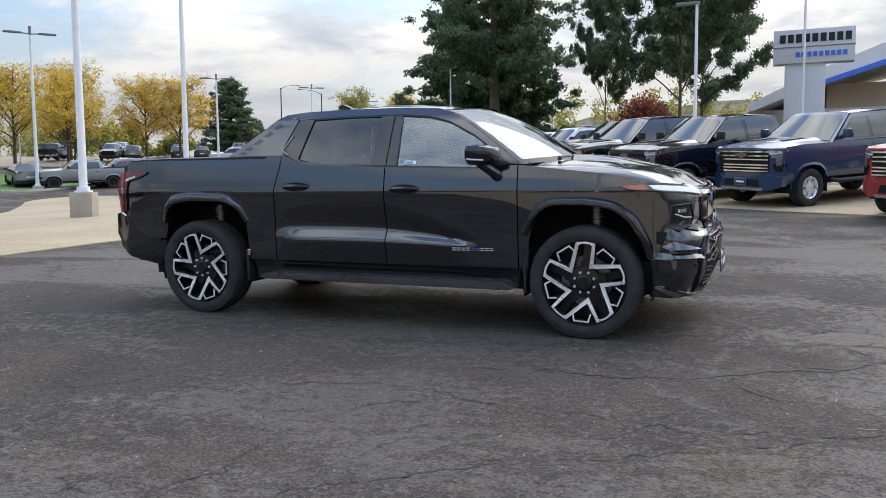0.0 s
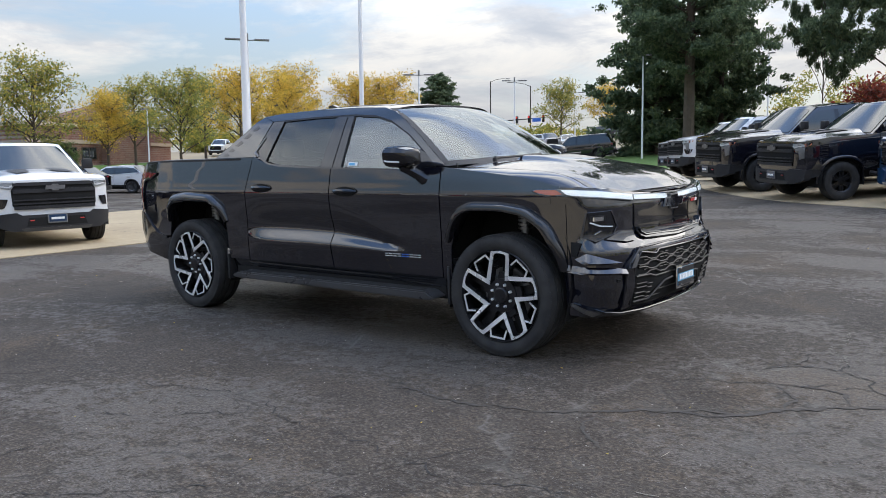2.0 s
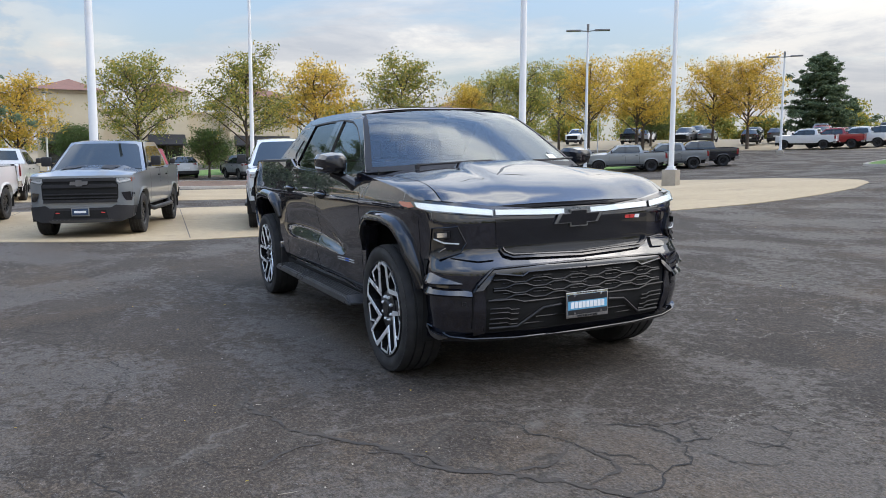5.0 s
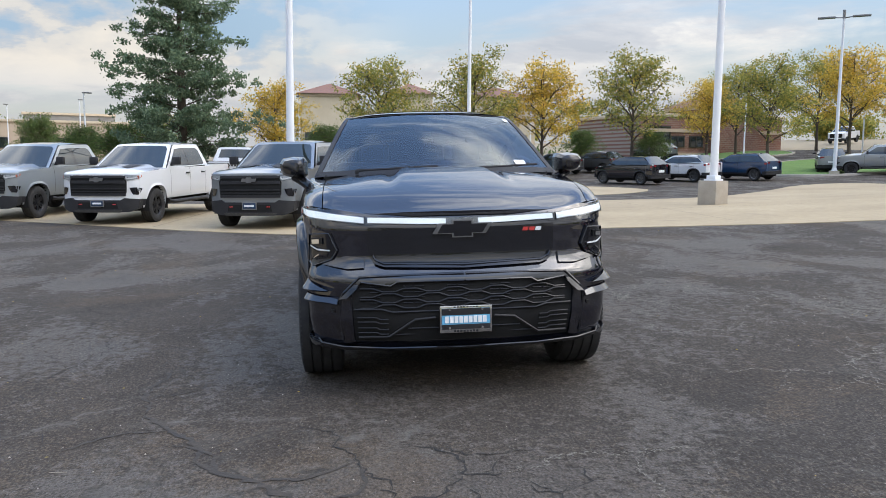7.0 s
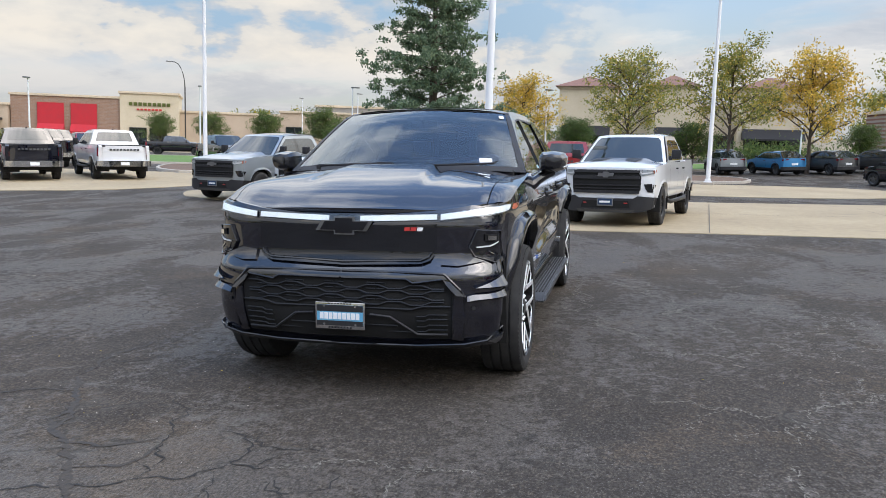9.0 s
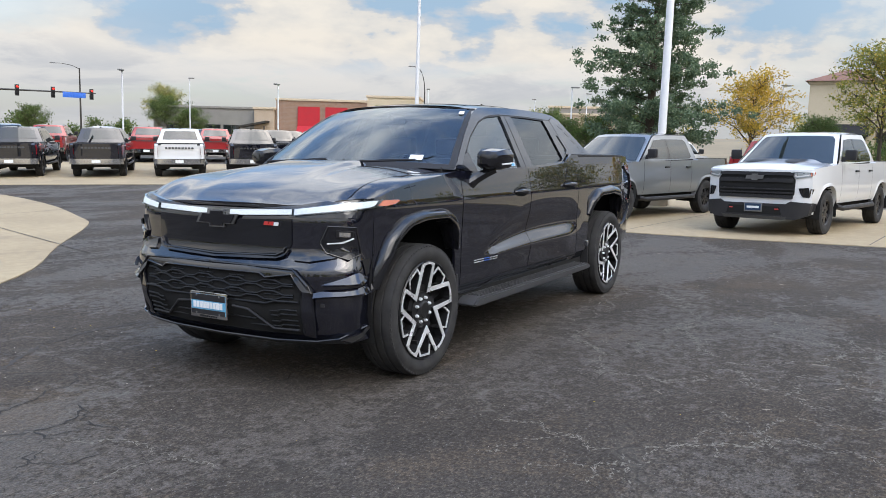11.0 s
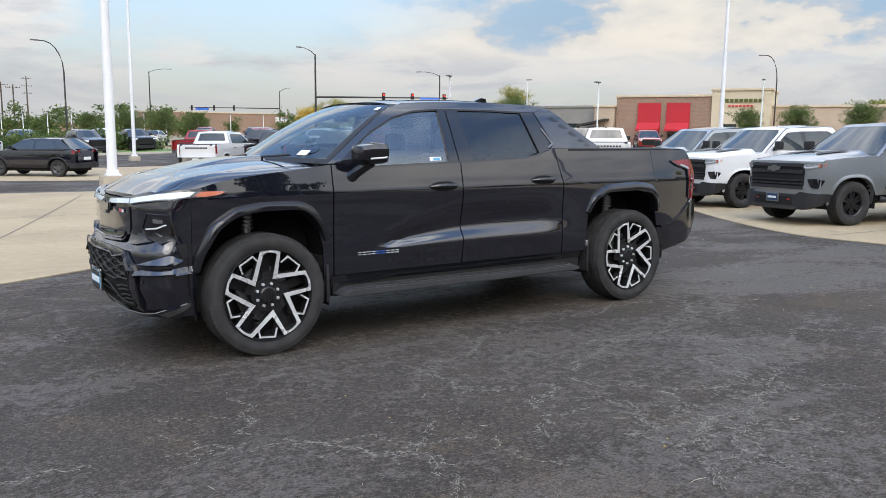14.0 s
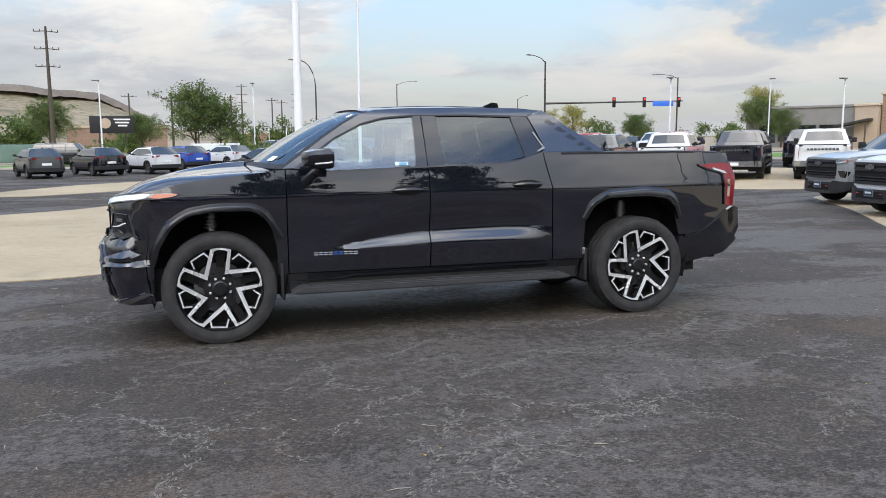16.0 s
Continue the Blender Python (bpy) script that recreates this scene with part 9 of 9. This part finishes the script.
# dealership with a sloping metal roof and its pylon sign
t = thing("dealership", pose(0, 56.5, terrain(10, 56.5) - 0.1), "white dealership showroom with a curved metal roof and blue fascia", "building")
bm = bmesh.new()
box(bm, (2.0, 3.2, 0), (32.0, 14.0, 4.4))
part("wall", bm, "white_stucco", t, smooth=False)
bm = bmesh.new()
box(bm, (6.5, 3.3, 4.4), (32.0, 13.8, 6.2))
part("clerestory_wall", bm, "tan_stucco", t, smooth=False)
bm = bmesh.new()
prism(bm, [(1.2, 4.1), (6.2, 6.0), (10, 7.2), (16, 8.6), (24, 9.9), (32, 10.4), (32, 11.5), (24, 11.2), (16, 10.3), (10, 8.6), (6.0, 7.0), (4.5, 6.3), (1.2, 4.7)], lambda a, b, d: (a, d, b), 14.5)
part("roof", bm, "white_stucco", t, "curved pale metal roof", smooth=False)
bm = bmesh.new()
prism(bm, [(5.9, 5.75), (10, 7.02), (16, 8.42), (24, 9.72), (32, 10.2), (32, 10.6), (24, 10.1), (16, 8.8), (10, 7.4), (5.9, 6.1)], lambda a, b, d: (a, -0.2 + d, b), 0.16)
part("fascia", bm, "blue_trim", t, "bright blue fascia band", smooth=False)
for k in range(8):
    bm = bmesh.new()
    box(bm, (7.0 + 3.1 * k, 3.12, 0.3), (9.7 + 3.1 * k, 3.18, 3.9))
    w = part("window", bm, "tinted_glass", t, smooth=False)
    bm = bmesh.new()
    for a in (7.0, 8.35, 9.7):
        box(bm, (a + 3.1 * k - 0.05, 3.05, 0.3), (a + 3.1 * k + 0.05, 3.2, 3.9))
    part("frame", bm, "dark_metal", w, smooth=False)
t = thing("pylon_sign", pose(5.75, 53.0, terrain(5.75, 53.0) - 0.1), "tall white dealership pylon sign with two lettered panels", "sign")
for a in (-2.25, -0.97):
    bm = bmesh.new()
    box(bm, (a, -0.35, 0), (a + 1.25, 0.5, 7.2), 0.03)
    part("column", bm, "white_stucco", t)
bm = bmesh.new()
box(bm, (-3.0, -0.5, 7.0), (2.0, 0.6, 9.25), 0.04)
cab_ = part("cabinet", bm, "white_stucco", t)
bm = bmesh.new()
box(bm, (-3.02, -0.53, 8.05), (2.02, -0.5, 8.12))
part("divider", bm, "lamp_grey", cab_)
for k in range(9):
    bm = bmesh.new()
    box(bm, (-2.6 + 0.5 * k, -0.54, 8.38), (-2.24 + 0.5 * k, -0.5, 8.93))
    part("sign_bar", bm, "plastic", cab_, "dark plain bar")
    bm = bmesh.new()
    box(bm, (-1.6 + 0.36 * k, -0.54, 7.42), (-1.34 + 0.36 * k, -0.5, 7.74))
    part("sign_bar", bm, "blue_trim", cab_, "blue plain bar")
# glass-fronted showroom and red sign beyond the junction
t, L = facade(-112.0, -226.0, -62.0, -245.0, "car_showroom", "long low glass-fronted showroom beyond the junction")
wall_box(t, "wall", (0, 0, 0), (L, 14, 4.2), "tinted_glass")
wall_box(t, "fascia", (-0.5, -1, 4.2), (L + 0.5, 14, 6.0), "white_stucco")
t = thing("red_sign", pose(-96.4, -233.7, 0), "square red dealer sign with a pale round mark", "sign")
bm = bmesh.new()
box(bm, (-2.2, -0.3, 0.5), (2.2, 0.3, 6.2), 0.05)
pan = part("panel", bm, "red_trim", t)
for sy in (-0.33, 0.33):
    bm = bmesh.new()
    tube(bm, [(0, sy - 0.02, 4.2), (0, sy + 0.02, 4.2)], 1.1, 20)
    part("round_mark", bm, "paper", pan)
# billboard on the hill road
t = thing("billboard", pose(13.1, -102.6, 0.6, 0, 0, 0) @ Matrix.Scale(0.78, 4), "large dark billboard with a pale picture and white text", "billboard")
bm = bmesh.new()
box(bm, (-3.4, -0.15, 2.4), (3.4, 0.15, 5.2), 0.03)
pan = part("panel", bm, "plastic", t)
for a in (-2.0, 2.0):
    bm = bmesh.new()
    tube(bm, [(a, 0, 0), (a, 0, 2.5)], 0.12, 6)
    part("post", bm, "dark_metal", t)
bm = bmesh.new()
tube(bm, [(1.0, 0.14, 4.0), (1.0, 0.19, 4.0)], 0.85, 14)
part("picture", bm, "tan_stucco", pan, "pale rounded picture")
bm = bmesh.new()
for k, (a, b) in enumerate(((-2.8, -0.3), (-2.6, -0.5), (-2.3, -0.9))):
    box(bm, (a, 0.14, 4.5 - 0.5 * k), (b, 0.18, 4.75 - 0.5 * k))
part("text_bars", bm, "paper", pan)
# storage containers and low wall at the southern edge
for x, y, a, w, mt in ((1.0, -67.5, 0, 4.2, "white_stucco"), (23.0, -74, 6, 13, "green_metal")):
    t = thing("storage_container", pose(x, y, terrain(x, y), 0, 0, a), "long plain storage container by the fence", "container")
    bm = bmesh.new()
    box(bm, (-w / 2, -1.2, 0.1), (w / 2, 1.2, 1.75), 0.05)
    b = part("body", bm, mt, t)
    for k in range(int(w * 2)):
        bm = bmesh.new()
        box(bm, (-w / 2 + 0.5 * k + 0.1, 1.2, 0.25), (-w / 2 + 0.5 * k + 0.3, 1.24, 1.65))
        part("rib", bm, mt, b)
for x, y, w, h in ((-30, -215, 46, 3.4), (-75, -230, 40, 7), (17, -150, 17, 4.3)):
    t = thing("warehouse", pose(x, y, -0.5, 0, 0, 6), "distant low red-brown warehouse", "building")
    wall_box(t, "wall", (-w / 2, 0, 0), (w / 2, 12, h), "tan_brick", "", "stone_trim")
    for k in range(int(w / 5)):
        window_unit(t, -w / 2 + 1 + 5 * k, -w / 2 + 4 + 5 * k, 1.2, 3.0, 12.03)
# table mountain and dry foothills
bm = bmesh.new()


def mesa(x, y):
    """Height of the dry table mountain to the south and the ridges round it."""
    d = math.hypot(x, y)
    a = math.degrees(math.atan2(y, x))
    prof = np.interp(a, [-180, -150, -120, -100, -92, -88.3, -87, -85.8, -84.6, -83.4, -82, -77, -60, -40, 0, 40, 80, 100, 110, 120, 150, 180], [18, 10, 8, 8, 14, 24, 38, 58, 78, 92, 97, 101, 84, 40, 20, 30, 156, 142, 85, 44, 24, 18])
    k = min(1.0, max(0.0, (d - 900) / 560))
    # gullied slopes end under a rock rim
    rise = 0.84 * k ** 1.25 + 0.16 * min(1.0, max(0.0, (d - 1452) / 14))
    return prof * rise * (0.93 + 0.07 * noise.noise((x * 0.006, y * 0.006, 2.0))) + 5 * k * noise.noise((x * 0.02, y * 0.02, 7.0)) - 6


ang = [radians(q) for q in list(range(-180, -96, 2)) + [-96 + 0.35 * i for i in range(104)] + list(range(-58, 180, 2))]
rad = [880, 960, 1040, 1120, 1200, 1280, 1340, 1380, 1420, 1450, 1468, 1520, 1620, 1800]
ring = [[bm.verts.new((math.cos(a) * d, math.sin(a) * d, mesa(math.cos(a) * d, math.sin(a) * d))) for a in ang] for d in rad]
for r0, r1 in zip(ring, ring[1:]):
    for k in range(len(ang)):
        bm.faces.new((r0[k - 1], r0[k], r1[k], r1[k - 1]))
tagged(new("hills", to_mesh("hills", bm, M["hill"], True, False)), "dry tan foothills with a flat-topped mesa", "hills", kind="structure")
# dark broken rock rim along the top of the mesa
bm = bmesh.new()
last = None
for i in range(150):
    a = radians(-85.4 + 0.14 * i)
    lift = 0.5 + 0.5 * noise.noise((i * 0.31, 3.0, 1.0)) + 0.35 * noise.noise((i * 1.3, 8.0, 2.0))
    d = 1447 - 4 * noise.noise((i * 0.9, 1.0, 5.0))
    top = mesa(math.cos(a) * 1470, math.sin(a) * 1470)
    cur = [bm.verts.new((math.cos(a) * (d + o), math.sin(a) * (d + o), top + h)) for o, h in ((-7, -8 - 5 * lift), (-3, -4 - 2 * lift), (0, 0.2 + 1.2 * lift), (22, 0.4))]
    if last:
        for u in range(3):
            bm.faces.new((last[u], cur[u], cur[u + 1], last[u + 1]))
    last = cur
tagged(new("rock_rim", to_mesh("rock_rim", bm, M["rock"], True, False)), "dark broken rock rim along the top of the mesa", "cliff", kind="structure")
